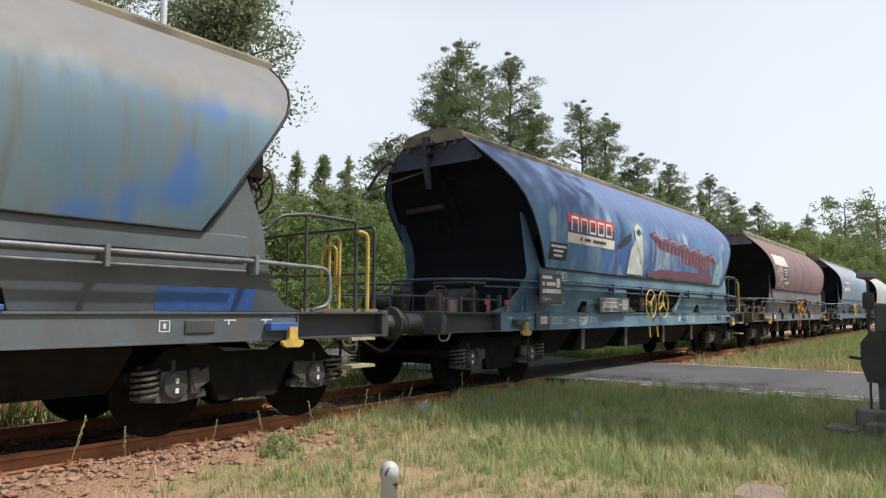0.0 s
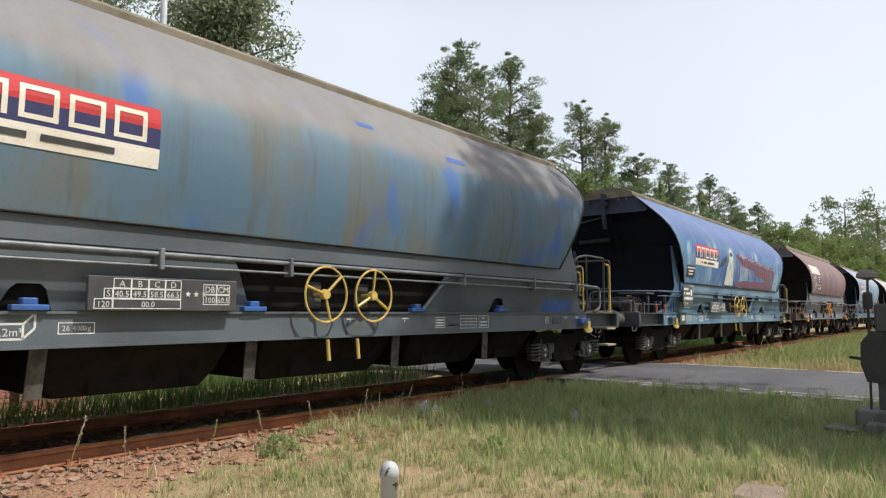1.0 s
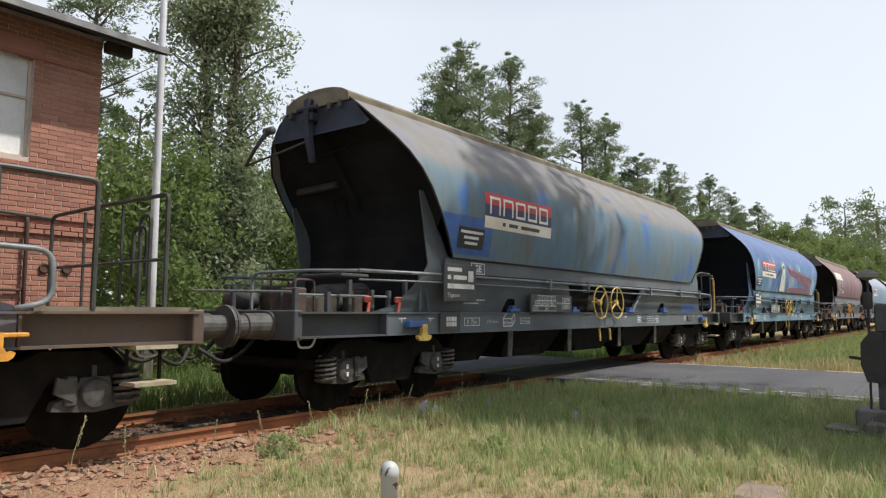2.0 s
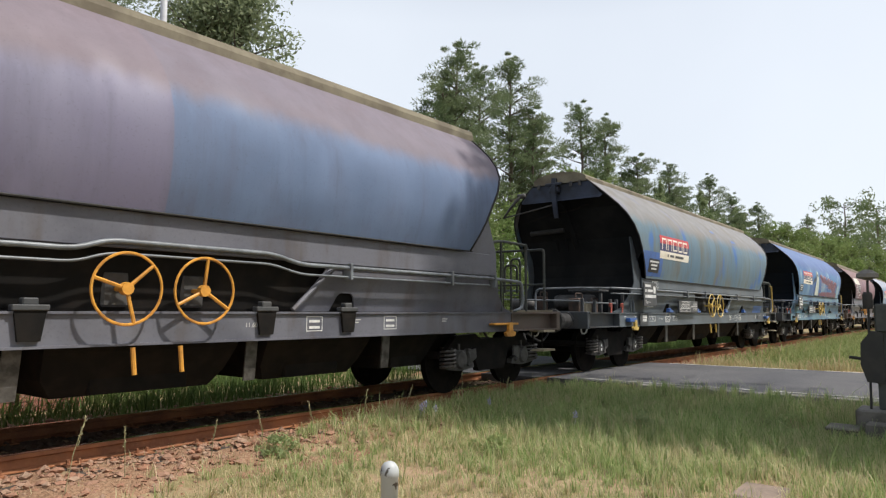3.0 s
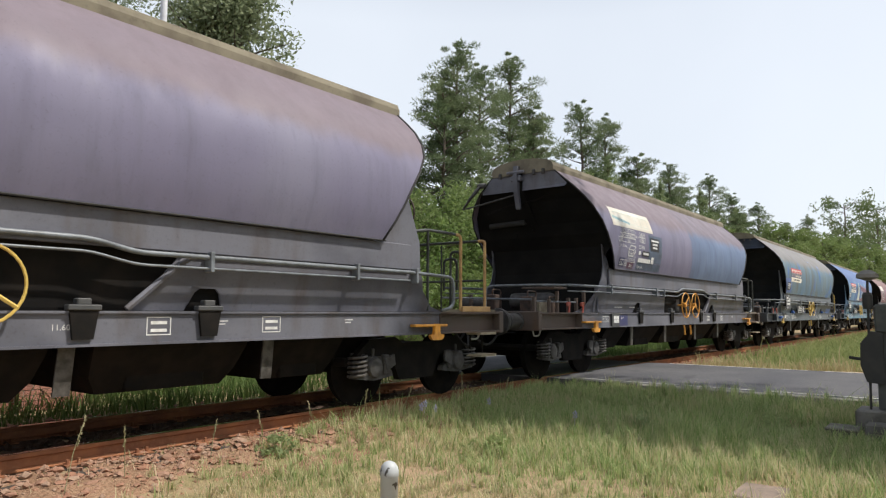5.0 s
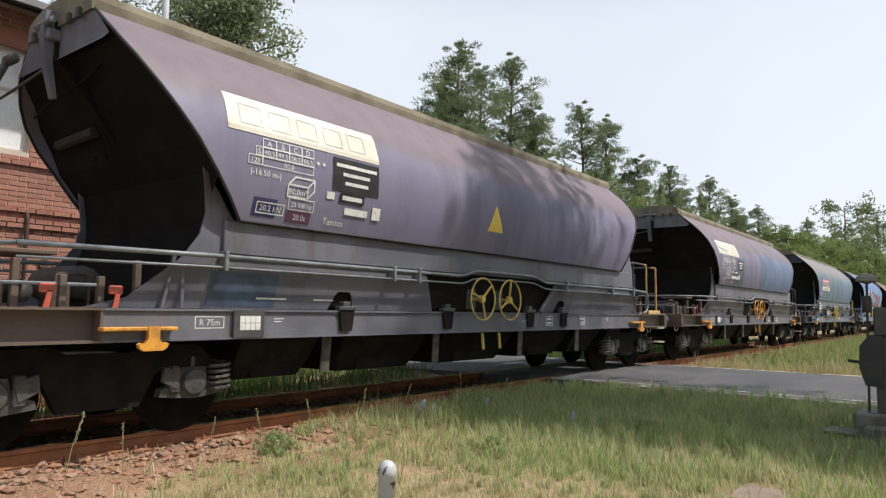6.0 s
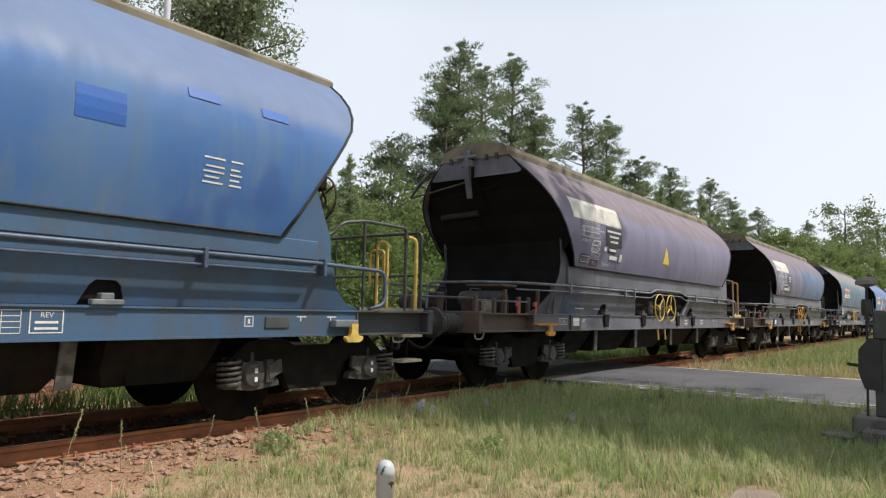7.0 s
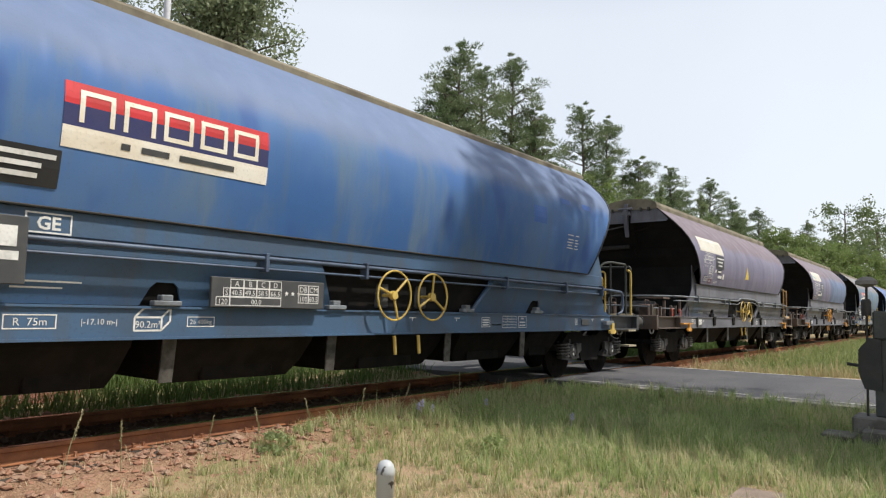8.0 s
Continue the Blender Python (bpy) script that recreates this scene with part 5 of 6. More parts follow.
def road_mesh():
    bm = fresh()
    rows = []
    for y in [-60, -20, -6, -3, 0, 2, 4, 5.4, 6.2, 6.49]:
        x0, x1 = 11.55 + 0.04 * math.sin(y), 16.75 + 0.06 * math.sin(1.7 * y)
        rows.append((y, x0, x1))
    far = [(8.09, 11.5, 16.9), (9.5, 11.4, 17.0), (12, 11.0, 17.2), (18, 10.0, 17.5), (30, 8.0, 17.0)]
    mid = [(6.60, 11.5, 16.8), (7.98, 11.5, 16.8)]
    for run in (rows, mid, far):
        top = [[bm.verts.new((a + (b - a) * k / 6, y, 0.004 - 0.02 * abs(k - 3) / 3)) for k in range(7)] for y, a, b in run]
        low = [[bm.verts.new((r[k].co.x, r[k].co.y, -0.2)) for k in (0, 6)] for r in top]
        for i in range(len(top) - 1):
            for k in range(6):
                bm.faces.new((top[i][k], top[i][k + 1], top[i + 1][k + 1], top[i + 1][k]))
            bm.faces.new((top[i][0], top[i + 1][0], low[i + 1][0], low[i][0]))
            bm.faces.new((top[i][6], low[i][1], low[i + 1][1], top[i + 1][6]))
        for i in (0, -1):
            bm.faces.new([*top[i], low[i][1], low[i][0]])
    return bm


tagged(mesh_object("road", road_mesh(), ASPHALT), "worn grey asphalt road crossing the railway", "road", kind="structure")
bm = fresh()
for x in (11.78, 16.55):
    for y0, y1 in ((-6, -0.2), (0.2, 2.6), (2.9, 5.9)):
        bar(bm, x - 0.05, x + 0.05, y0, y1, lambda a, b: (a, b, -0.004))
tagged(mesh_object("road_marking", bm, plain("worn_road_paint", (0.55, 0.54, 0.50), (0.3, 0.29, 0.27), 3, 0.8)), "worn pale edge line on the road", "marking", kind="structure")
bm = fresh()
prism(bm, [(11.25, -0.12), (11.25, 0.0), (11.52, 0.0), (11.52, -0.12)], 0.8, 4.6)
tagged(mesh_object("kerb", bm, CONCRETE), "weathered pale kerb along the road's edge", "kerb", kind="structure")

track = tagged(new("railway_track"), "rusty single railway track on red-brown ballast", "track", kind="structure")
for s in (-1, 1):
    yc = TRACK_Y + s * 0.7525
    bm = fresh()
    prism(bm, [(yc - 0.036, -0.001), (yc + 0.036, -0.001), (yc + 0.036, -0.035), (yc + 0.010, -0.05), (yc + 0.008, -0.12), (yc + 0.062, -0.138), (yc + 0.062, -0.148),
               (yc - 0.062, -0.148), (yc - 0.062, -0.138), (yc - 0.008, -0.12), (yc - 0.010, -0.05), (yc - 0.036, -0.035)], -60, 300, "yz")
    part("rail", bm, RUST, track, "rusty steel rail")
    part("rail_head", bar(fresh(), -60, 300, yc - 0.030, yc + 0.030, lambda a, b: (a, b, 0.003)), RAILTOP, track, "bright worn running surface")
sl = fresh()
box(sl, -0.13, 0.13, -1.3, 1.3, -0.34, -0.160, 0.012)
sl_me = bpy.data.meshes.new("sleeper")
sl.to_mesh(sl_me)
sl.free()
sl_me.materials.append(SLEEPER)
for k in range(110):
    x = -8 + 0.64 * k
    if 11.0 < x < 17.2:
        continue
    ob = new("sleeper", sl_me)
    ob.parent = track
    ob.location = (x, TRACK_Y, 0)
cl = fresh()
box(cl, -0.09, 0.09, -0.16, 0.16, -0.155, -0.142)
for e in (-0.09, 0.09):
    tube(cl, [(0.05, e, -0.142), (0.05, e, -0.10)], 0.016, 6)
    tube(cl, [(-0.05, e, -0.142), (-0.05, e, -0.10)], 0.016, 6)
cl_me = bpy.data.meshes.new("rail_chair")
cl.to_mesh(cl_me)
cl.free()
cl_me.materials.append(RUST)
for k in range(110):
    x = -8 + 0.64 * k
    if 11.0 < x < 17.2 or x > 40:
        continue
    for s in (-1, 1):
        ob = new("rail_chair", cl_me)
        ob.parent = track
        ob.location = (x, TRACK_Y + s * 0.7525, 0)


def joined(name, verts, faces, material, smooth=False):
    me = bpy.data.meshes.new(name)
    me.from_pydata(verts, [], faces)
    if material:
        me.materials.append(material)
    if smooth:
        me.polygons.foreach_set("use_smooth", [True] * len(me.polygons))
    return new(name, me)


def soup(name, v, tri, material):
    """A mesh of many small triangles from arrays."""
    me = bpy.data.meshes.new(name)
    nv, nt = len(v), len(tri)
    me.vertices.add(nv)
    me.vertices.foreach_set("co", np.asarray(v, dtype=np.float32).ravel())
    me.loops.add(nt * 3)
    me.loops.foreach_set("vertex_index", np.asarray(tri, dtype=np.int32).ravel())
    me.polygons.add(nt)
    me.polygons.foreach_set("loop_start", np.arange(0, nt * 3, 3, dtype=np.int32))
    me.update(calc_edges=True)
    me.materials.append(material)
    return new(name, me)


rng = np.random.default_rng(5)


def stones(name, pts, sizes, material):
    """Many angular stones in one mesh."""
    base = np.array([(1, 0, 0), (-1, 0, 0), (0, 1, 0), (0, -1, 0), (0, 0, 1), (0, 0, -1), (0.6, 0.6, 0.5), (-0.6, 0.6, 0.45), (0.6, -0.6, 0.5), (-0.6, -0.6, 0.5)])
    tri = np.array([(4, 6, 7), (4, 8, 6), (4, 9, 8), (4, 7, 9), (6, 0, 2), (6, 2, 7), (7, 2, 1), (7, 1, 9), (9, 1, 3), (9, 3, 8), (8, 3, 0), (8, 0, 6),
                    (5, 2, 0), (5, 1, 2), (5, 3, 1), (5, 0, 3)])
    n = len(pts)
    jit = base[None] * rng.uniform(0.55, 1.35, (n, len(base), 1))
    a = rng.uniform(0, TAU, n)
    sc = np.asarray(sizes)[:, None] * rng.uniform(0.7, 1.3, (n, 3)) * (1, 1, 0.7)
    p = jit * sc[:, None, :]
    c, s = np.cos(a)[:, None], np.sin(a)[:, None]
    q = np.stack([p[..., 0] * c - p[..., 1] * s, p[..., 0] * s + p[..., 1] * c, p[..., 2]], -1) + np.asarray(pts)[:, None, :]
    t = tri[None] + (np.arange(n) * len(base))[:, None, None]
    ob = soup(name, q.reshape(-1, 3), t.reshape(-1, 3), material)
    ob.data.polygons.foreach_set("use_smooth", [False] * len(ob.data.polygons))
    return ob


m = Mat("earthy_track_bed", 0.95, 0, 0.15)
col = m.mix(m.step(m.noise(2.5, 5), 0.35, 0.65), (0.33, 0.20, 0.125), (0.25, 0.15, 0.095))
col = m.mix(m.step(m.noise(22, 4), 0.45, 0.7, 0, 0.8), col, (0.40, 0.27, 0.175))
# the bed gets the train's shade in its colour too
shaded = m.math("SUBTRACT", 0.74, m.math("ABSOLUTE", m.math("SUBTRACT", m.axis(1), TRACK_Y), 0.0))
shaded = m.math("ADD", shaded, m.math("MULTIPLY", m.math("SUBTRACT", m.noise(3.0, 4), 0.5), 0.35))
col = m.mix(m.step(shaded, -0.05, 0.12, 0, 0.75), col, (0.035, 0.030, 0.027))
m.bump(m.noise(28, 5), 1.0, 0.05)
BED = m.done(col)


def bed_z(x, y):
    d = abs(y - TRACK_Y)
    rough = 0.018 * noise.noise(Vector((x * 3.1, y * 3.1, 2.0))) + 0.012 * noise.noise(Vector((x * 9, y * 9, 5.0)))
    return -0.162 + rough - 0.16 * max(0.0, d - 1.5) if d < 2.0 else ground_z(x, y) - 0.02 + rough + (0.035 if d < 2.15 + 0.25 * math.sin(x * 1.7) else -0.03)


for bx0, bx1 in ((-6.0, 11.45), (16.9, 60.0)):
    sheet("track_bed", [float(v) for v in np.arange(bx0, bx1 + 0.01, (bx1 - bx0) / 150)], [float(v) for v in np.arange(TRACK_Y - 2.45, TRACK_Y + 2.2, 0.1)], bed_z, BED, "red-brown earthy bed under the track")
n = 26000
bx, by = 26 * rng.uniform(0.0, 1, n) ** 1.4, rng.normal(-0.4, 1.1, n)
by = TRACK_Y + np.clip(by, -2.3 + 0.6 * rng.uniform(0, 1, n), 1.9)
ok = ((bx < 11.4) | (bx > 17.0)) & (np.abs(np.abs(by - TRACK_Y) - 0.7525) > 0.09)
bz = np.where(by < TRACK_Y - 1.5, -0.165 - 0.16 * (TRACK_Y - 1.5 - by), -0.158) + rng.uniform(-0.03, 0.015, n)
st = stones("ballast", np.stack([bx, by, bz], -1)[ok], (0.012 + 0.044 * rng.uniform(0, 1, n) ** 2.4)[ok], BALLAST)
tagged(st, "loose red-brown ballast stones", "ballast", kind="stuff")


# ---------------------------------------------------------------- grass
m = Mat("grass_blades", 0.7, 0, 0.25)
r = m.island()
col = m.mix(m.step(r, 0.1, 0.6), (0.20, 0.30, 0.090), (0.39, 0.475, 0.20))
patch = m.math("SUBTRACT", m.noise(0.5, 5, None, 0.65), m.math("MULTIPLY", m.math("SUBTRACT", m.math("MINIMUM", m.axis(0), 8.5), 4.2), 0.045))
col = m.mix(m.step(m.math("ADD", m.math("MULTIPLY", r, 0.35), patch), 0.54, 0.84), col, (0.64, 0.51, 0.34))
col = m.mix(m.step(m.math("FRACT", m.math("MULTIPLY", r, 7.31), 0.0), 0.76, 0.82, 0.0, 0.8), col, (0.60, 0.54, 0.34))
GRASS = m.leafy(col, 0.45)
m = Mat("lush_grass_blades", 0.7, 0, 0.25)
col = m.mix(m.island(), (0.055, 0.10, 0.025), (0.15, 0.22, 0.065))
LUSH = m.leafy(m.mix(m.step(m.noise(0.7, 4), 0.55, 0.75, 0.0, 0.5), col, (0.24, 0.25, 0.10)), 0.45)


def grass(name, n, area, hmin, hmax, wid, density=None, label="uncut grass of the verge", mat=None):
    """Bent single blades over an area (x0, x1, y0, y1)."""
    x, y = rng.uniform(area[0], area[1], n), rng.uniform(area[2], area[3], n)
    keep = np.ones(n, bool) if density is None else rng.uniform(0, 1, n) < density(x, y)
    keep &= ~((x > 11.3) & (x < 17.0))
    keep &= ~((x > 5.75) & (x < 6.34) & (y > 1.26) & (y < 1.62))
    x, y = x[keep], y[keep]
    n = len(x)
    z = np.array([ground_z(a, b) for a, b in zip(x, y)]) - 0.01
    clump = np.array([noise.noise(Vector((a * 0.9, b * 0.9, 7.0))) for a, b in zip(x, y)])
    hgt = rng.uniform(hmin, hmax, n) * (1.0 + 0.8 * clump) * np.where(rng.uniform(0, 1, n) < 0.02, 1.9, 1.0)
    a, lean = rng.uniform(0, TAU, n), rng.uniform(0.15, 1.1, n) * hgt
    dx, dy = np.cos(a), np.sin(a)
    w = wid * rng.uniform(0.6, 1.4, n)
    b = a + rng.uniform(0.8, 2.2, n)
    wx, wy = np.cos(b) * w, np.sin(b) * w
    P = np.stack([x, y, z], -1)
    v0 = P + np.stack([-wx, -wy, 0 * x], -1)
    v1 = P + np.stack([wx, wy, 0 * x], -1)
    mid = P + np.stack([dx * lean * 0.3, dy * lean * 0.3, hgt * 0.6], -1)
    v2, v3 = mid + np.stack([wx, wy, 0 * x], -1) * 0.7, mid - np.stack([wx, wy, 0 * x], -1) * 0.7
    v4 = P + np.stack([dx * lean, dy * lean, hgt], -1)
    V = np.stack([v0, v1, v2, v3, v4], 1).reshape(-1, 3)
    T = np.array([(0, 1, 2), (0, 2, 3), (3, 2, 4)])[None] + (np.arange(n) * 5)[:, None, None]
    ob = soup(name, V, T.reshape(-1, 3), mat or GRASS)
    return tagged(ob, label, "grass", kind="stuff")


def near_density(x, y):
    edge = np.minimum(5.05 + 0.26 * np.clip(x - 1.5, 0, 9), 6.45) + 0.10 * np.sin(x * 2.1)
    dry = np.clip((edge - y) / 0.8, 0.07, 1.0)
    return np.where((x < 1.0) | (y < -0.6), 0.35, 1.0) * dry


grass("grass", 215000, (-4.0, 11.4, -5.0, 6.5), 0.025, 0.092, 0.0032, near_density)
grass("tall_grass", 36000, (4.5, 11.2, 0.8, 6.4), 0.09, 0.21, 0.0036, lambda x, y: np.clip((x - 4.5) / 4, 0, 1) * np.clip((11.4 - x) / 1.2, 0, 1) * np.clip((6.45 - y) / 0.4, 0, 1), label="taller lush grass towards the road")


def tufts(name, n, area, blades, hmin, hmax, reach, label, chance=None):
    """Clumps of blades that spring from one root and arch outwards."""
    x, y = rng.uniform(area[0], area[1], n), rng.uniform(area[2], area[3], n)
    edge = np.minimum(5.2 + 0.26 * np.clip(x - 1.5, 0, 9), 6.3)
    keep = (y < edge) & ~((x > 5.6) & (x < 6.5) & (y > 1.1) & (y < 1.8))
    if chance:
        keep &= rng.uniform(0, 1, n) < chance(x, y)
    x, y = x[keep], y[keep]
    n = len(x)
    top = rng.uniform(hmin, hmax, n)
    z = np.array([ground_z(a, b) for a, b in zip(x, y)]) - 0.01
    k = blades
    X, Y, Z, H = (np.repeat(q, k) for q in (x, y, z, top))
    m = n * k
    a = rng.uniform(0, TAU, m)
    H = H * rng.uniform(0.45, 1.1, m)
    out = H * rng.uniform(0.15, reach, m)
    X, Y = X + rng.normal(0, 0.022, m), Y + rng.normal(0, 0.022, m)
    P = np.stack([X, Y, Z], -1)
    D = np.stack([np.cos(a), np.sin(a), 0 * a], -1)
    W = np.stack([-np.sin(a), np.cos(a), 0 * a], -1) * (0.0034 * rng.uniform(0.6, 1.5, m))[:, None]
    up = np.array((0.0, 0.0, 1.0))
    q1 = P + D * (out * 0.35)[:, None] + up * (H * 0.68)[:, None]
    q2 = P + D * out[:, None] + up * H[:, None]
    V = np.stack([P - W, P + W, q1 + W * 0.8, q1 - W * 0.8, q2], 1).reshape(-1, 3)
    T = np.array([(0, 1, 2), (0, 2, 3), (3, 2, 4)])[None] + (np.arange(m) * 5)[:, None, None]
    return tagged(soup(name, V, T.reshape(-1, 3), GRASS), label, "grass", kind="stuff")


tufts("grass_tufts", 2600, (1.5, 11.3, -0.8, 6.3), 26, 0.08, 0.19, 0.9, "scattered tufts of uncut grass", lambda x, y: np.clip(0.15 + (x - 2.5) / 5, 0.15, 1))
tufts("tall_grass_tufts", 900, (5.5, 11.3, 0.2, 6.3), 26, 0.14, 0.30, 0.7, "tall tufts of meadow grass by the road", lambda x, y: np.clip((x - 5.0) / 3.5, 0, 1))
m = Mat("field_grass_blades", 0.7, 0, 0.25)
col = m.mix(m.island(), (0.13, 0.185, 0.055), (0.33, 0.37, 0.16))
near_road = m.math("ADD", m.axis(0), m.math("MULTIPLY", m.noise(0.5, 4), 3.0))
FIELD = m.leafy(m.mix(m.step(near_road, 18.8, 22.0, 0.75, 0.0), col, (0.46, 0.37, 0.22)), 0.45)
grass("far_grass", 42000, (17.0, 60.0, -3.0, 5.9), 0.10, 0.32, 0.012, label="rough grass beyond the road", mat=FIELD)
grass("trackside_grass", 52000, (-2.0, 40.0, 9.0, 16.0), 0.15, 0.40, 0.009, label="lush green grass on the far side of the track", mat=LUSH)


# ---------------------------------------------------------------- trees
def leaf_mat(name, a, b, c):
    m = Mat(name, 0.6, 0, 0.3)
    r = m.island()
    col = m.mix(r, a, b)
    col = m.mix(m.step(m.noise(0.35, 3), 0.4, 0.65), col, c)
    return m.leafy(col, 0.5)


L_PINE = leaf_mat("pine_needles", (0.075, 0.112, 0.052), (0.165, 0.215, 0.105), (0.185, 0.225, 0.12))
L_YOUNG = leaf_mat("young_pine_needles", (0.18, 0.24, 0.12), (0.28, 0.34, 0.17), (0.29, 0.34, 0.18))
L_FRESH = leaf_mat("fresh_green_leaves", (0.115, 0.185, 0.05), (0.18, 0.25, 0.075), (0.20, 0.25, 0.095))
L_POPLAR = leaf_mat("grey_green_poplar_leaves", (0.15, 0.20, 0.10), (0.31, 0.35, 0.22), (0.27, 0.31, 0.18))
L_DARK = leaf_mat("dark_green_leaves", (0.09, 0.14, 0.055), (0.15, 0.20, 0.085), (0.17, 0.205, 0.10))
BARK = plain("grey_brown_bark", (0.13, 0.105, 0.08), (0.075, 0.06, 0.048), 3, 0.95, fine=20, bump=0.5)


def leaves(centres, radii, per, size, g, flat=0.75, wide=0.45):
    """Leaf cards scattered through clumps: arrays of vertices and triangles."""
    k = len(centres)
    c = np.repeat(np.asarray(centres), per, 0)
    r = np.repeat(np.asarray(radii), per)
    n = len(c)
    d = g.normal(size=(n, 3))
    d /= np.linalg.norm(d, axis=1)[:, None]
    p = c + d * (r * g.uniform(0.25, 1.0, n) ** 0.6)[:, None] * (1, 1, flat)
    a = g.normal(size=(n, 3))
    a /= np.linalg.norm(a, axis=1)[:, None]
    b = np.cross(a, g.normal(size=(n, 3)))
    b /= np.linalg.norm(b, axis=1)[:, None]
    s = size * g.uniform(0.5, 1.3, n)[:, None]
    v = np.stack([p - a * s, p + b * s * wide, p + a * s, p - b * s * wide], 1).reshape(-1, 3)
    t = np.array([(0, 1, 2), (0, 2, 3)])[None] + (np.arange(n) * 4)[:, None, None]
    return v, t.reshape(-1, 3)


def needles(centres, radii, per, size, g, flat=0.6, wide=0.16):
    """Tufts of needles that point out and up from the middle of each clump."""
    c = np.repeat(np.asarray(centres), per, 0)
    r = np.repeat(np.asarray(radii), per)
    n = len(c)
    d = g.normal(size=(n, 3))
    d /= np.linalg.norm(d, axis=1)[:, None]
    p = c + d * (r * g.uniform(0.15, 0.95, n) ** 0.6)[:, None] * (1, 1, flat)
    a = d * (1, 1, flat) + (0, 0, 0.45) + g.normal(0, 0.35, (n, 3))
    a /= np.linalg.norm(a, axis=1)[:, None]
    b = np.cross(a, g.normal(size=(n, 3)))
    b /= np.linalg.norm(b, axis=1)[:, None]
    s = size * g.uniform(0.6, 1.4, n)[:, None]
    v = np.stack([p - b * s * wide, p + b * s * wide, p + a * s], 1).reshape(-1, 3)
    return v, np.arange(n * 3).reshape(-1, 3)


def trunk_mesh(h, r, lean, limbs, g):
    bm = fresh()
    pts = [(lean * h * (k / 8) ** 2 + 0.1 * math.sin(k * 1.7), 0.08 * math.sin(k * 2.3), -0.4 + (h + 0.4) * k / 8) for k in range(9)]
    tube(bm, pts, r, 9, radii=[r * (1.15 - 0.95 * k / 8) for k in range(9)])
    for p, q, rr in limbs:
        mid = Vector(p).lerp(Vector(q), 0.5) + Vector((0, 0, 0.15 * (Vector(q) - Vector(p)).length * g.uniform(-0.3, 1)))
        tube(bm, [p, mid, q], rr, 5, cap=False, radii=[rr, rr * 0.6, rr * 0.2])
    return bm


def tree(name, h, spread, seed, kind, label, category="tree"):
    g = np.random.default_rng(seed)
    limbs, centres, radii = [], [], []
    if kind == "pine":
        base, r = 0.40, 0.012 * h
        for k in range(34):
            f = (k + g.uniform(0, 1)) / 34
            z = h * (base + (0.97 - base) * f)
            reach = spread * (1.0 - 0.74 * f ** 2.0) * (0.72 + 0.28 * min(1.0, 3 * f)) * g.uniform(0.3, 1.25)
            a = 2.4 * k + g.uniform(-1.2, 1.2)
            e = (reach * math.cos(a), reach * math.sin(a), z + 0.22 * reach)
            limbs.append(((0, 0, z - 0.25 * reach), e, 0.0035 * h))
            for j in range(5):
                q = (0.45, 0.7, 0.95, 1.02, 0.85)[j]
                centres.append((e[0] * q + g.normal(0, 0.38), e[1] * q + g.normal(0, 0.38), z + (e[2] - z) * q + g.normal(0, 0.26)))
                radii.append(g.uniform(0.32, 0.74))
        for k in range(5):
            centres.append((g.normal(0, 0.25), g.normal(0, 0.25), h * (0.96 + 0.012 * k)))
            radii.append(0.34 - 0.05 * k)
        per, size, mat, bark, flat = 92, 0.20, L_PINE, BARK, 0.5
    elif kind == "young_pine":
        r = 0.014 * h
        for k in range(170):
            f = 0.08 + 0.90 * g.uniform(0.0, 1.0) ** 1.35
            z = h * f
            reach = spread * (1 - f) ** 0.95 * g.uniform(0.4, 1.05) + 0.05
            a = g.uniform(0, TAU)
            e = (reach * math.cos(a), reach * math.sin(a), z + 0.25 * reach)
            limbs.append(((0, 0, z), e, 0.03))
            for j in range(3):
                q = 0.4 + 0.3 * j
                centres.append((e[0] * q + g.normal(0, 0.08), e[1] * q + g.normal(0, 0.08), z + 0.25 * reach * q))
                radii.append(0.10 + 0.34 * (1 - f))
        for k in range(9):
            centres.append((0, 0, h * (0.90 + 0.0125 * k)))
            radii.append(0.10 - 0.008 * k)
        per, size, mat, bark, flat = 20, 0.155, L_YOUNG, BARK, 0.75
    elif kind == "poplar":
        r = 0.02 * h
        for k in range(72):
            z = h * g.uniform(0.10, 1.0)
            reach = spread * g.uniform(0.25, 1.0) * (0.75 + 0.25 * math.sin(z * 1.3))
            a = g.uniform(0, TAU)
            e = (reach * math.cos(a), reach * math.sin(a), z + 0.5 * reach * g.uniform(-0.2, 1))
            limbs.append(((0, 0, max(0.2, z - 0.6 * reach)), e, 0.05))
            for j in range(3):
                q = g.uniform(0.3, 1.1)
                centres.append((e[0] * q + g.normal(0, 0.25), e[1] * q + g.normal(0, 0.25), z + (e[2] - z) * q + g.normal(0, 0.3)))
                radii.append(g.uniform(0.4, 0.95))
        per, size, mat, bark, flat = 100, 0.085, L_POPLAR, BARK, 0.9
    else:
        low = 0.03 if kind == "bush" else 0.62 if kind == "high" else 0.10
        r = 0.018 * h
        for k in range(60):
            f = g.uniform(low, 1.0)
            z = h * f
            reach = spread * math.sqrt(max(0.05, 1 - ((f - (low + 1) / 2) / (0.56 * (1.05 - low))) ** 2)) * g.uniform(0.4, 1.05)
            a = g.uniform(0, TAU)
            e = (reach * math.cos(a) + (3.2 if kind == "high" else 0.0), reach * math.sin(a) + (1.9 if kind == "high" else 0.0), z)
            limbs.append(((0, 0, max(0.1, z - 0.5 * reach)), e, 0.035))
            for j in range(3):
                q = g.uniform(0.45, 1.08)
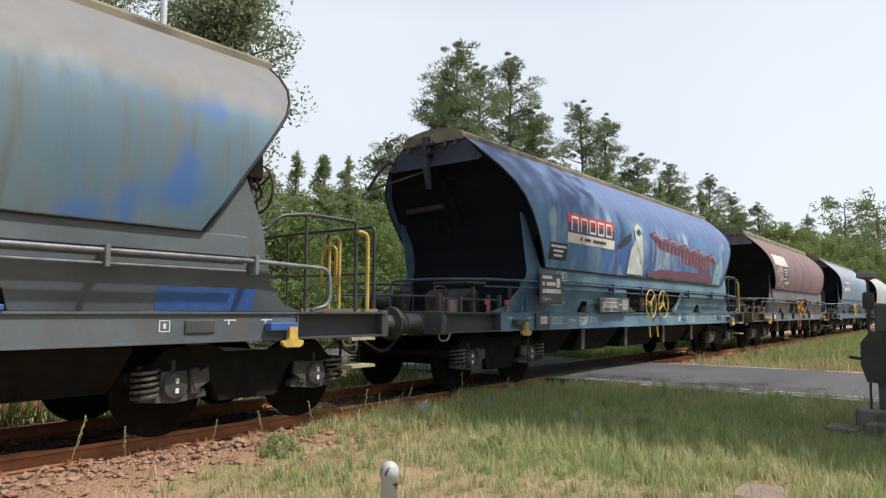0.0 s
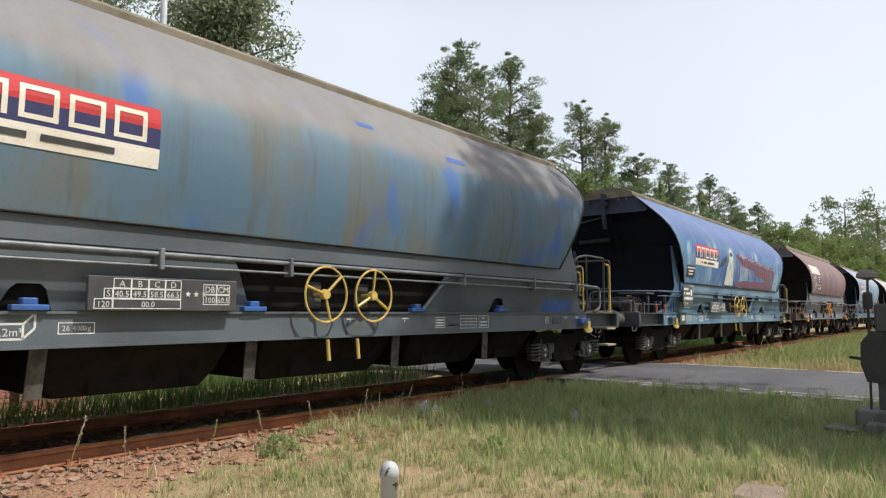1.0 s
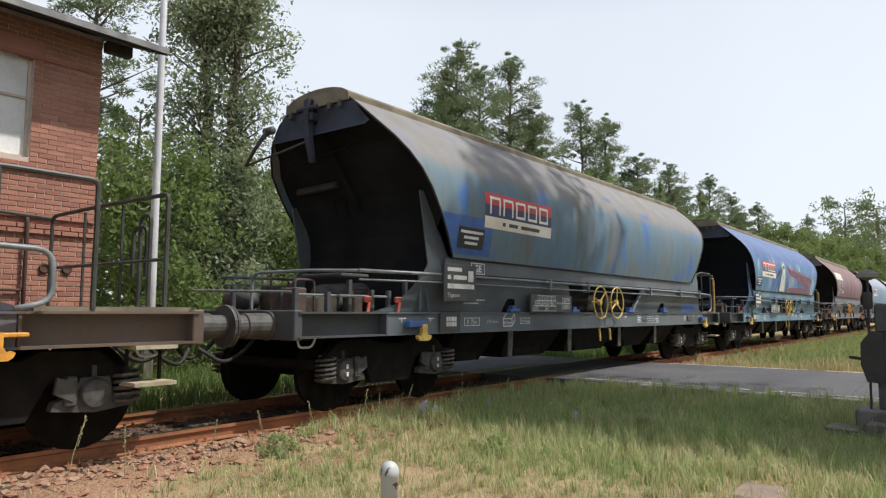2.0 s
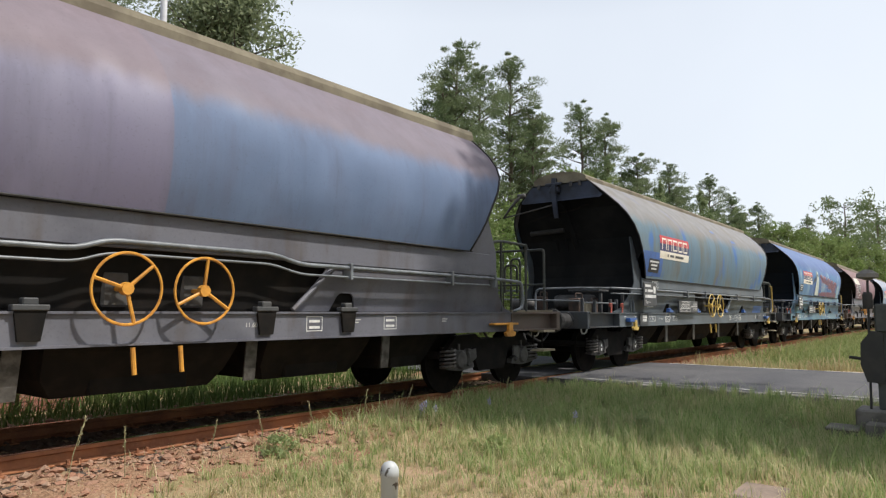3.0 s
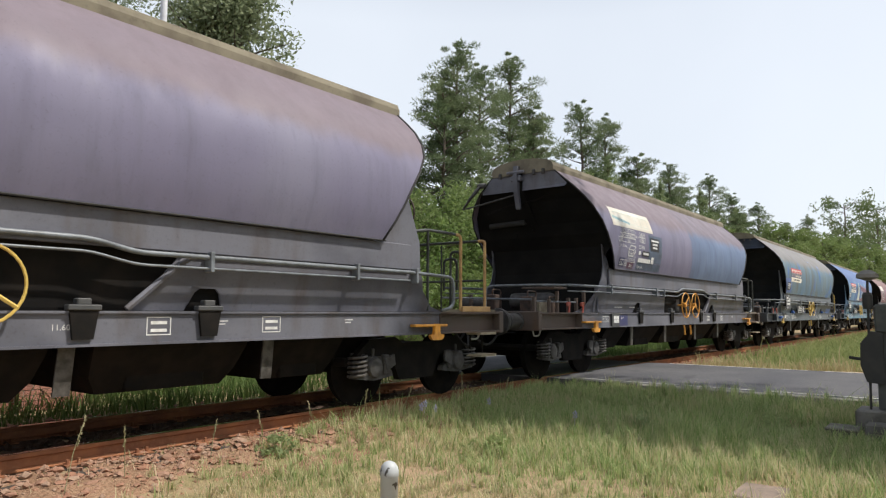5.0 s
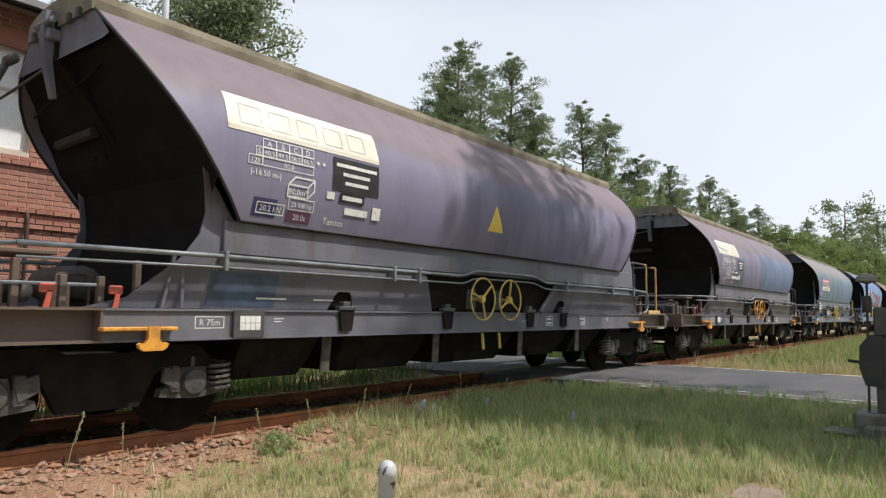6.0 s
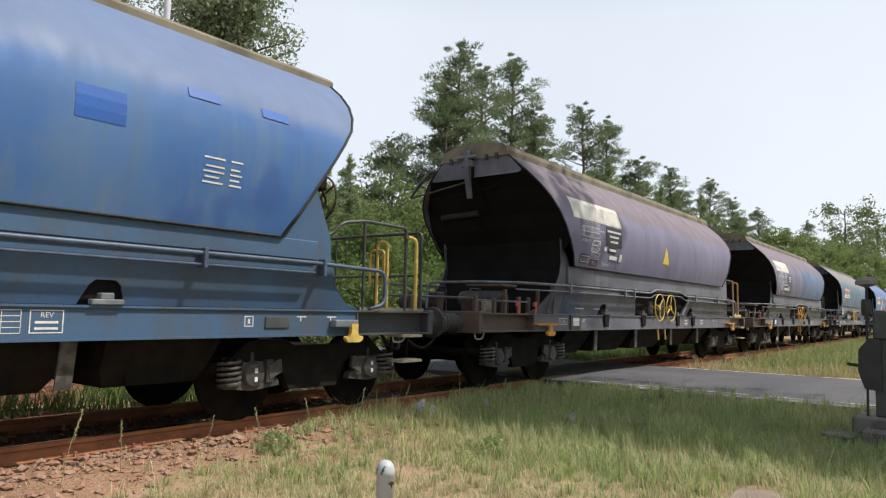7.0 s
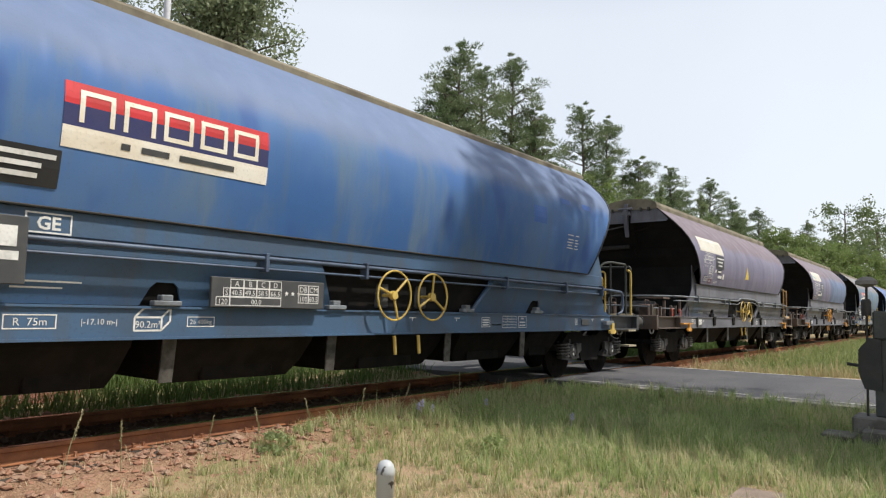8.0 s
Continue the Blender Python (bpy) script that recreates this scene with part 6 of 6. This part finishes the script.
                centres.append((e[0] * q + g.normal(0, 0.3), e[1] * q + g.normal(0, 0.3), z + g.normal(0, 0.35)))
                radii.append(g.uniform(0.4, 0.95) * (0.5 + 0.14 * spread))
        per, size, mat, bark, flat = 14 if kind == "high" else 34 if h < 4 else 36 if h > 8 else 62, 0.075 if h < 4 else 0.095 if h < 8 else 0.175, (L_FRESH if kind in ("fresh", "bush") else L_DARK), BARK, 0.85
    t = tagged(new(name), label, category)
    part("trunk", trunk_mesh(h * 0.97, r, 0.0, limbs, g), bark, t, "tapered trunk with limbs")
    if "pine" in kind:
        v, tri = needles(centres, radii, per, size, g, flat)
    else:
        v, tri = leaves(centres, radii, per, size, g, flat, 0.45)
    cr = soup("crown", v, tri, mat)
    cr.parent = t
    return t


pines = [tree("pine_tree", 19, 3.0, 11, "pine", "tall Scots pine with an open dark crown"),
         tree("pine_tree", 20, 2.8, 12, "pine", "tall Scots pine with a ragged dark crown"),
         tree("pine_tree", 17, 3.3, 13, "pine", "broad Scots pine with a dark crown")]
youngs = [tree("young_pine_tree", 9, 2.5, 21, "young_pine", "young pine at the wood's edge"),
          tree("young_pine_tree", 8, 2.2, 22, "young_pine", "slender young pine at the wood's edge")]
greens = [tree("broadleaf_tree", 11, 3.6, 31, "fresh", "broadleaf tree in fresh light green leaf"),
          tree("broadleaf_tree", 13, 4.0, 32, "dark", "broadleaf tree in darker leaf"),
          tree("broadleaf_tree", 6, 2.4, 33, "fresh", "small broadleaf tree in fresh green leaf")]
bushes = [tree("bush", 2.6, 1.6, 41, "bush", "leafy green bush at the wood's edge", "bush")]
poplar = tree("poplar_tree", 13.5, 2.1, 51, "poplar", "tall slim broadleaf tree with loose hanging foliage")


def stand(kinds, spots, group):
    """Places trees: the first ones of each kind themselves, then copies."""
    used = set()
    for i, (k, x, y, s, a) in enumerate(spots):
        ob = kinds[k]
        z = ground_z(x, y)
        if k in used:
            ob = copy_thing(ob, pose(x, y, z, 0, 0, a))
        else:
            ob.matrix_basis = pose(x, y, z, 0, 0, a)
            used.add(k)
        ob.scale = (s, s, s)
        tagged(ob, group=group)


stand(pines, [(0, 34.7, 26, 1.0, 0), (2, 28.2, 25.9, 0.66, 30), (1, 44.4, 28, 1.08, 40), (2, 32.7, 25.5, 0.93, 100), (2, 35.6, 27, 0.96, 160), (1, 39.5, 27.5, 0.96, 10), (0, 48.5, 28.5, 0.92, 80), (0, 54.7, 27, 1.06, 200), (1, 61.8, 28, 1.04, 120), (2, 62.5, 25, 0.98, 30),
              (0, 74.1, 26, 0.94, 70), (1, 88.8, 26, 0.95, 10), (2, 83, 28, 1.0, 180), (0, 103, 27, 0.98, 220), (1, 114, 26, 0.93, 300), (2, 98, 25, 0.9, 250),
              (2, 67, 27, 0.92, 70), (2, 79, 27, 0.94, 160), (0, 95, 27, 0.84, 10), (2, 109, 27, 0.96, 90), (0, 127, 26, 0.8, 250), (1, 160, 27, 1.1, 90), (0, 137, 27, 0.95, 20), (1, 11.2, 25, 0.74, 10), (0, 50, 30, 0.85, 15), (2, 45.8, 26.8, 1.04, 70)], "pines of the wood")
stand(youngs, [(0, 19.9, 24, 0.96, 0), (1, 21.9, 24.4, 1.12, 50), (0, 24.1, 25, 1.04, 100), (1, 17.6, 23, 0.9, 10), (0, 26.2, 26, 0.9, 200), (1, 28.2, 27, 1.1, 80), (0, 15.6, 22, 0.8, 40),
               (1, 19.0, 22.5, 0.75, 140), (0, 22.6, 22.8, 0.72, 220), (1, 30.5, 26, 1.0, 20), (0, 13.8, 23, 0.75, 60), (1, 25.4, 23.6, 0.8, 300), (0, 58, 26, 1.75, 30), (0, 70, 25.5, 1.7, 120), (0, 85, 26, 1.85, 200), (0, 101, 26, 1.8, 60), (0, 119, 26, 1.8, 150), (0, 33, 23.5, 1.05, 40), (1, 36, 25, 1.3, 100)], "young pines of the wood")
stand(greens, [(0, 37.2, 22, 1.12, 0), (0, 41, 21, 0.95, 60), (2, 24.5, 20.5, 1.15, 0), (2, 18.6, 18.5, 0.82, 90), (2, 15.4, 19.5, 0.9, 30), (1, 47, 24, 0.9, 0), (0, 52, 22, 0.95, 200),
               (1, 57, 24, 0.85, 80), (0, 66, 22, 0.95, 140), (1, 72, 23, 0.9, 190), (0, 80, 22, 0.95, 20), (1, 92, 22, 0.9, 300), (0, 105, 21, 1.0, 40), (0, 120, 21, 1.1, 90), (0, 135, 20, 1.2, 10),
               (0, 152, 19, 1.3, 70), (1, 170, 21, 1.4, 0), (0, 178, 18, 1.45, 200), (0, 205, 17, 1.5, 110), (0, 112, 23, 1.3, 55), (0, 128, 23, 1.35, 145), (0, 145, 22, 1.4, 235), (0, 160, 21, 1.5, 325), (2, 28.5, 21.5, 1.2, 70), (2, 32, 22, 1.3, 10), (2, 21.0, 19.6, 0.8, 200), (2, 7.7, 14.6, 0.85, 0),
               (0, 240, 15, 1.8, 30), (1, 192, 24, 2.25, 40), (1, 222, 20, 2.1, 150), (1, 246, 22, 2.7, 60), (0, 27, 28, 0.75, 0), (1, 20, 28, 0.7, 0), (1, 14, 27, 0.75, 50), (1, 33, 30, 0.9, 0)], "broadleaf trees of the wood")
poplar.matrix_basis = pose(12.0, 19.0, GROUND)
copy_thing(poplar, pose(12.75, 18.55, GROUND, 0, 0, 140))
stand(bushes, [(0, 17, 17, 1.0, 0), (0, 20, 17.6, 1.1, 40), (0, 23.5, 18.5, 1.1, 90), (0, 27, 19, 1.2, 10), (0, 31, 19, 1.2, 120), (0, 14, 16.4, 0.8, 200), (0, 36, 19, 1.3, 50), (0, 42, 19, 1.3, 0),
               (0, 49, 19, 1.4, 70), (0, 57, 18.5, 1.4, 20), (0, 66, 18, 1.4, 140), (0, 77, 17.5, 1.5, 60), (0, 90, 17, 1.5, 10), (0, 105, 16, 1.6, 100), (0, 125, 15, 1.7, 0), (0, 9.6, 15.0, 0.7, 10)], "bushes along the wood's edge")

# the tree behind the onlooker, whose shade falls on the verge and the train
shade = tree("shade_tree", 14.5, 2.1, 61, "high", "tall broadleaf tree beside the crossing that shades the verge")
shade.matrix_basis = pose(10.9, -1.0, -0.2)
copy_thing(shade, pose(11.6, -4.7, -0.2, 0, 0, 15))
copy_thing(shade, pose(11.2, -7.8, -0.2, 0, 0, 0))
# unseen row, added to cut the low skylight from behind the camera
stand(greens, [(k % 2, -30 + 6.5 * k, -15 - 3 * (k % 3), 1.0 + 0.1 * (k % 4), 37 * k) for k in range(4, 14)], "trees behind the road")

# the depth of the wood behind its edge
g = np.random.default_rng(77)
n = 5200
wx, wy = g.uniform(-30, 320, n), g.uniform(29, 40, n)
wz = g.uniform(0.0, 1.0, n) ** 0.8 * (np.clip(6.3 + 0.10 * np.clip(wx - 22, 0, 400), 5, 15.0) + 1.3 * np.sin(wx * 0.35) + 0.8 * np.sin(wx * 0.9))
wv, wt = leaves(np.stack([wx, wy, wz], -1), g.uniform(0.7, 1.6, n), 22, 0.30, g)
tagged(soup("far_wood", wv, wt, L_DARK), "dense foliage of the wood in depth", "wood", kind="stuff")


# ---------------------------------------------------------------- signal house, pole, posts
m = Mat("red_brick", 0.9, 0, 0.25)
r = m.random()
col = m.mix(r, (0.41, 0.20, 0.145), (0.30, 0.14, 0.105))
col = m.mix(m.step(m.noise(3, 4), 0.5, 0.75, 0, 0.5), col, (0.50, 0.27, 0.18))
col = m.mix(m.step(m.noise(40, 3), 0.5, 0.8, 0, 0.35), col, (0.15, 0.07, 0.05))
m.bump(m.noise(50, 3), 0.4, 0.01)
BRICK = m.done(col)
m = Mat("red_brick_rest", 0.9, 0, 0.25)
r = m.island()
col = m.mix(r, (0.41, 0.20, 0.145), (0.30, 0.14, 0.105))
col = m.mix(m.step(m.noise(3, 4), 0.5, 0.75, 0, 0.5), col, (0.50, 0.27, 0.18))
m.bump(m.noise(50, 3), 0.4, 0.01)
BRICK_REST = m.done(col)
MORTAR = plain("grey_lime_mortar", (0.58, 0.50, 0.43), (0.46, 0.39, 0.34), 4, 0.95)
HX, HY = 5.04, 11.0      # the corner of the house in view
EAVE = 5.55
house = tagged(new("signal_house"), "old red brick railway house with an overhanging dark roof", "house")
WIN = (1.9, 4.04, 3.50, 5.10)
# the front wall: two upright lengths, and pieces below and above the window opening
wall = part("wall", box(fresh(), WIN[1], HX - 0.01, HY + 0.012, HY + 0.38, -0.4, 5.66), MORTAR, house, "mortared brick wall")
for x0, x1, z0, z1 in ((-2.0, WIN[0], -0.4, 5.66), (WIN[0], WIN[1], -0.4, WIN[2]), (WIN[0], WIN[1], WIN[3], 5.66)):
    part("wall", box(fresh(), x0, x1, HY + 0.012, HY + 0.38, z0, z1), MORTAR, house)
part("wall", box(fresh(), -2.0, HX - 0.01, HY + 6.0, HY + 6.3, -0.4, 5.66), MORTAR, house)
part("wall", box(fresh(), HX - 0.38, HX - 0.012, HY + 0.38, HY + 6.0, -0.4, 5.66), MORTAR, house)
part("wall", box(fresh(), -2.0, -1.6, HY + 0.38, HY + 6.0, -0.4, 5.66), MORTAR, house)
for gx in (-2.0, HX - 0.38):
    part("gable", prism(fresh(), [(HY + 0.02, 5.66), (HY + 6.28, 5.66), (HY + 3.1, 6.6)], gx, gx + 0.36, "yz"), MORTAR, house)
bm = fresh()
prism(bm, [(HY - 0.7, 5.42), (HY - 0.7, 5.50), (HY + 3.1, 6.9), (HY + 6.9, 5.50), (HY + 6.9, 5.42), (HY + 3.1, 6.80)], -3.0, HX + 0.71, "yz")
part("roof", bm, plain("dark_roof_boards", (0.04, 0.032, 0.027), (0.028, 0.023, 0.02), 5, 0.85), house, "dark overhanging roof with boarded eaves")
bm = fresh()
box(bm, -3.0, HX + 0.73, HY - 0.75, HY - 0.7, 5.44, 5.54)
part("gutter", bm, plain("zinc_edge", (0.25, 0.25, 0.25), (0.16, 0.16, 0.16), 5, 0.5, 0.5), house, "grey metal eaves edge")
win = fresh()
box(win, WIN[0], WIN[1], HY + 0.14, HY + 0.16, WIN[2], WIN[3])
pane = part("window", win, plain("whitewashed_panes", (0.74, 0.75, 0.74), (0.62, 0.64, 0.64), 2, 0.4), house, "window boarded over in pale grey white")
win = fresh()
for z in (WIN[2] + 0.02, 4.42, WIN[3] - 0.03):
    box(win, WIN[0], WIN[1], HY + 0.11, HY + 0.14, z - 0.02, z + 0.02)
for x in (WIN[0] + 0.02, WIN[1] - 0.02):
    box(win, x - 0.02, x + 0.02, HY + 0.10, HY + 0.14, WIN[2], WIN[3])
part("window_frame", win, MORTAR, pane)
bm = fresh()
prism(bm, [(WIN[0] - 0.1, WIN[3] - 0.16), (WIN[0], WIN[3] - 0.10), (3.0, WIN[3] + 0.06), (WIN[1] + 0.02, WIN[3] - 0.10), (WIN[1] + 0.12, WIN[3] - 0.16), (WIN[1] + 0.12, WIN[3] + 0.2), (WIN[0] - 0.1, WIN[3] + 0.2)], HY - 0.004, HY + 0.1)
part("window_arch", bm, BRICK_REST, pane, "flat brick arch")
bricks = []
for k in range(80):
    z = -0.25 + 0.077 * k
    if z > 5.60:
        break
    proud = 0.045 if any(abs(z - a) < 0.05 for a in (2.40, 2.62, 3.30)) else 0.0
    xe = HX
    while xe > -1.6:
        L = 0.25 if (k % 2 == 0 or xe < HX) else 0.125
        x0, x1 = xe - L + 0.007, xe - 0.007
        inside = x1 > WIN[0] - 0.02 and x0 < WIN[1] + 0.02 and WIN[2] - 0.04 < z + 0.035 < WIN[3] - 0.02
        if inside and x1 > WIN[1] + 0.06:
            x0, inside = WIN[1] + 0.005, False
        if not inside:
            bricks.append((x0, x1, z, proud))
        xe -= L
near = [b for b in bricks if b[0] > 2.6 and 1.2 < b[2] < 3.6][-300:]
shared = {}
chosen = set(near)
for b in bricks:
    x0, x1, z, pr = b
    if b in chosen:
        key = (round(x1 - x0, 3), pr)
        if key not in shared:
            q = fresh()
            box(q, 0, x1 - x0, -pr, 0.05, 0, 0.063, 0.004)
            me = bpy.data.meshes.new("brick")
            q.to_mesh(me)
            q.free()
            me.materials.append(BRICK)
            shared[key] = me
        ob = new("brick", shared[key])
        ob.parent = wall
        ob.location = (x0, HY + random.uniform(-0.003, 0.003), z)
vv, ff = [], []
for b in bricks:
    if b in chosen:
        continue
    x0, x1, z, pr = b
    o = len(vv)
    yy = HY - pr + random.uniform(-0.003, 0.003)
    vv += [(x, y, zz) for x in (x0, x1) for y in (yy, HY + 0.05) for zz in (z, z + 0.063)]
    ff += [tuple(o + i for i in q) for q in ((0, 1, 3, 2), (4, 6, 7, 5), (0, 4, 5, 1), (2, 3, 7, 6), (0, 2, 6, 4), (1, 5, 7, 3))]
rb = joined("brickwork", vv, ff, BRICK_REST)
rb.parent = wall
tagged(rb, "rest of the red brickwork", kind="stuff")

IRON_PIPE = plain("rusty_dark_pipe", (0.07, 0.045, 0.035), (0.11, 0.06, 0.04), 6, 0.8)
bm = fresh()
tube(bm, bend([(4.05, HY - 0.07, -0.3), (4.05, HY - 0.07, 2.52), (4.05, HY - 0.02, 2.62)], 0.08), 0.03, 8)
part("downpipe", bm, IRON_PIPE, house, "rusty upright pipe on the brick wall", smooth=True)
part("wall_conduit", tube(fresh(), [(1.0, HY - 0.05, 1.52), (4.05, HY - 0.05, 1.52)], 0.022, 6), IRON_PIPE, house)
for x in (4.33, 4.66):
    bm = fresh()
    ring(bm, (x, HY - 0.02, 1.86), 0.06, 0.018, 16, 6)
    lathe(bm, [(0.055, -0.01), (0.05, 0.0)], (x, HY - 0.012, 1.86), "y", 14)
    part("vent", bm, IRON_PIPE, house, "round dark vent in the wall")
bm = fresh()
box(bm, -1.6, HX - 0.002, HY - 0.03, HY + 0.02, 5.02, 5.07)
part("cornice", bm, BRICK_REST, house, "thin brick string course under the eaves")
for y in (HY - 0.16, HY + 1.4, HY + 3.0):
    rise = 0.368 * (y + 0.7 - HY)
    part("purlin_end", box(fresh(), HX + 0.002, HX + 0.42, y, y + 0.16, 5.22 + rise, 5.40 + rise, 0.012), SLEEPER, house)


bm = fresh()
lathe(bm, [(0.078, -0.5), (0.074, 2.0), (0.066, 6.0), (0.056, 9.6), (0.03, 9.65)], (6.6, 12.0, 0), "z", 14)
tagged(mesh_object("lamp_pole", bm, plain("galvanised_pole", (0.60, 0.61, 0.64), (0.50, 0.51, 0.54), 3, 0.6), True), "tall pale galvanised pole behind the track", "pole")

bm = fresh()
lathe(bm, [(0.055, -0.5), (0.055, 0.20), (0.060, 0.205), (0.060, 0.235), (0.052, 0.262), (0.035, 0.285), (0.012, 0.295)], (3.23, 2.94, 0), "z", 18)
m = Mat("chipped_white_paint", 0.5)
col = m.mix(m.step(m.noise(14, 4), 0.60, 0.64), (0.44, 0.46, 0.47), (0.06, 0.055, 0.05))
m.bump(m.noise(30, 3), 0.2, 0.01)
tagged(mesh_object("marker_post", bm, m.done(col), True), "short white marker post with chipped paint in the grass", "post")

# barrier drive beside the road
drive = tagged(new("barrier_drive"), "dark grey level crossing barrier drive on a concrete base", "barrier machine")
DARK_STEEL = plain("dark_grey_machine_paint", (0.028, 0.029, 0.028), (0.045, 0.042, 0.037), 5, 0.6)
GREY_STEEL = plain("grey_green_machine_paint", (0.075, 0.082, 0.074), (0.055, 0.058, 0.054), 5, 0.6)
bx, by = 9.55, 1.0
bm = fresh()
box(bm, bx - 0.15, bx + 0.35, by - 0.75, by + 0.17, -0.35, 0.10, 0.02)
box(bm, bx - 0.4, bx - 0.15, by - 0.6, by + 0.05, -0.35, -0.02, 0.02)
part("base", bm, plain("dirty_concrete", (0.17, 0.16, 0.14), (0.09, 0.085, 0.07), 4, 0.9, fine=30, bump=0.3), drive, "weathered concrete base")
bm = fresh()
box(bm, bx, bx + 0.12, by - 0.20, by - 0.06, 0.10, 1.25, 0.01)
box(bm, bx, bx + 0.12, by - 0.75, by - 0.62, 0.10, 1.25, 0.01)
part("frame", bm, GREY_STEEL, drive, "grey steel frame")
bm = fresh()
box(bm, bx - 0.04, bx + 0.30, by - 0.75, by - 0.06, 1.0, 1.34, 0.02)
part("housing", bm, GREY_STEEL, drive, "grey drive housing")
bm = fresh()
prism(bm, [(by + 0.04, 0.42), (by - 0.14, 0.40), (by - 0.14, 1.00), (by - 0.02, 1.02), (by + 0.09, 0.88), (by + 0.10, 0.62)], bx - 0.06, bx + 0.06, "yz")
tube(bm, [(bx, by + 0.05, 0.68), (bx, by + 0.22, 0.70)], 0.02, 6)
part("counterweight", bm, DARK_STEEL, drive, "black counterweight")
bm = fresh()
tube(bm, [(bx, by + 0.02, 0.10), (bx, by - 0.01, 1.68)], 0.014, 6)
part("rod", bm, DARK_STEEL, drive)
bm = fresh()
lathe(bm, [(0.02, 1.62), (0.12, 1.655), (0.115, 1.70), (0.06, 1.74), (0.01, 1.75)], (bx, by - 0.01, 0), "z", 16)
part("lamp_cap", bm, plain("weathered_grey_cap", (0.22, 0.21, 0.19), (0.15, 0.14, 0.12), 5, 0.8), drive, "rounded grey lamp cap")
bm = fresh()
lathe(bm, [(0.05, 1.28), (0.055, 1.33), (0.055, 1.45), (0.04, 1.48)], (bx, by + 0.0, 0), "z", 10)
part("lantern", bm, DARK_STEEL, drive)

# a low stone slab in the grass
bm = fresh()
box(bm, 5.80, 6.33, 1.26, 1.64, -0.34, -0.215, 0.02)
tagged(mesh_object("stone_slab", bm, plain("earthy_worn_stone", (0.27, 0.205, 0.165), (0.19, 0.15, 0.12), 5, 0.95, fine=30, bump=0.5)), "flat weathered slab sunk in the grass", "slab")
bm = fresh()
box(bm, 9.08, 9.36, 1.14, 1.40, -0.35, -0.12, 0.02)
box(bm, 9.04, 9.42, 1.10, 1.44, -0.12, -0.08, 0.012)
tagged(mesh_object("cable_box", bm, plain("mossy_dark_concrete", (0.16, 0.15, 0.12), (0.10, 0.10, 0.07), 5, 0.95, fine=30, bump=0.5)), "low weathered concrete cable box in the grass", "box")

# ---------------------------------------------------------------- weeds and stalks on the verge
STRAW = plain("dry_seed_stalks", (0.33, 0.29, 0.17), (0.24, 0.24, 0.12), 12, 0.9)
g = np.random.default_rng(9)
for x, y, hh in ((2.45, 5.62, 0.62), (2.98, 5.72, 0.48), (3.85, 5.80, 0.40), (4.55, 5.92, 0.40), (5.15, 5.80, 0.44), (6.1, 6.0, 0.46), (6.9, 6.05, 0.44), (8.3, 6.1, 0.52), (7.5, 5.7, 0.40), (9.0, 5.8, 0.42)):
    bm = fresh()
    z = ground_z(x, y) - 0.02
    lx, ly = g.uniform(-0.15, 0.15, 2)
    top = Vector((x + lx, y + ly, z + hh))
    tube(bm, [(x, y, z), (x + lx * 0.4, y + ly * 0.4, z + hh * 0.55), top], 0.004, 5)
    for k in range(16):
        f = 0.62 + 0.38 * k / 16
        c = Vector((x, y, z)).lerp(top, f)
        d = Vector((g.uniform(-1, 1), g.uniform(-1, 1), 1.3)).normalized() * 0.028
        tube(bm, [c, c + d * 0.5, c + d], 0.005, 4, radii=[0.001, 0.0045, 0.001])
    tagged(mesh_object("seed_stalk", bm, STRAW), "tall dry grass stalk with a seed head", "weed", "stalks on the verge")


def weed(x, y, size, n, label, seed):
    gg = np.random.default_rng(seed)
    z = ground_z(x, y)
    c = np.stack([x + gg.normal(0, size * 0.45, n), y + gg.normal(0, size * 0.45, n), z + gg.uniform(0.03, size, n)], -1)
    v, t = leaves(c, gg.uniform(0.03, 0.07, n), 16, 0.028, gg)
    return tagged(soup("weed", v, t, L_WEED), label, "weed", "leafy weeds on the verge", "stuff")


L_WEED = leaf_mat("grey_green_weed_leaves", (0.26, 0.32, 0.15), (0.36, 0.42, 0.22), (0.32, 0.38, 0.16))
for i, (x, y, s_) in enumerate(((6.05, 4.05, 0.22), (4.45, 5.55, 0.18), (8.2, 3.2, 0.2), (9.3, 1.9, 0.24))):
    weed(x, y, s_, 22, "low leafy grey-green weed in the grass", 100 + i)
PETAL = plain("violet_blue_petals", (0.42, 0.40, 0.60), (0.50, 0.47, 0.62), 20, 0.6)
for x, y in ((7.9, 4.05), (6.9, 5.75), (7.1, 5.85), (7.0, 5.60), (8.1, 5.5)):
    bm = fresh()
    z = ground_z(x, y)
    tube(bm, [(x, y, z), (x + 0.02, y, z + 0.20)], 0.003, 4)
    for k in range(9):
        a = k * 2.4
        p = Vector((x + 0.02 + 0.02 * math.cos(a), y + 0.02 * math.sin(a), z + 0.14 + 0.010 * k))
        lathe(bm, [(0.003, -0.01), (0.013, 0.0), (0.003, 0.012)], p, "z", 5)
    tagged(mesh_object("wild_flower", bm, PETAL), "small violet-blue wild flower", "flower", "wild flowers in the verge")
motions()
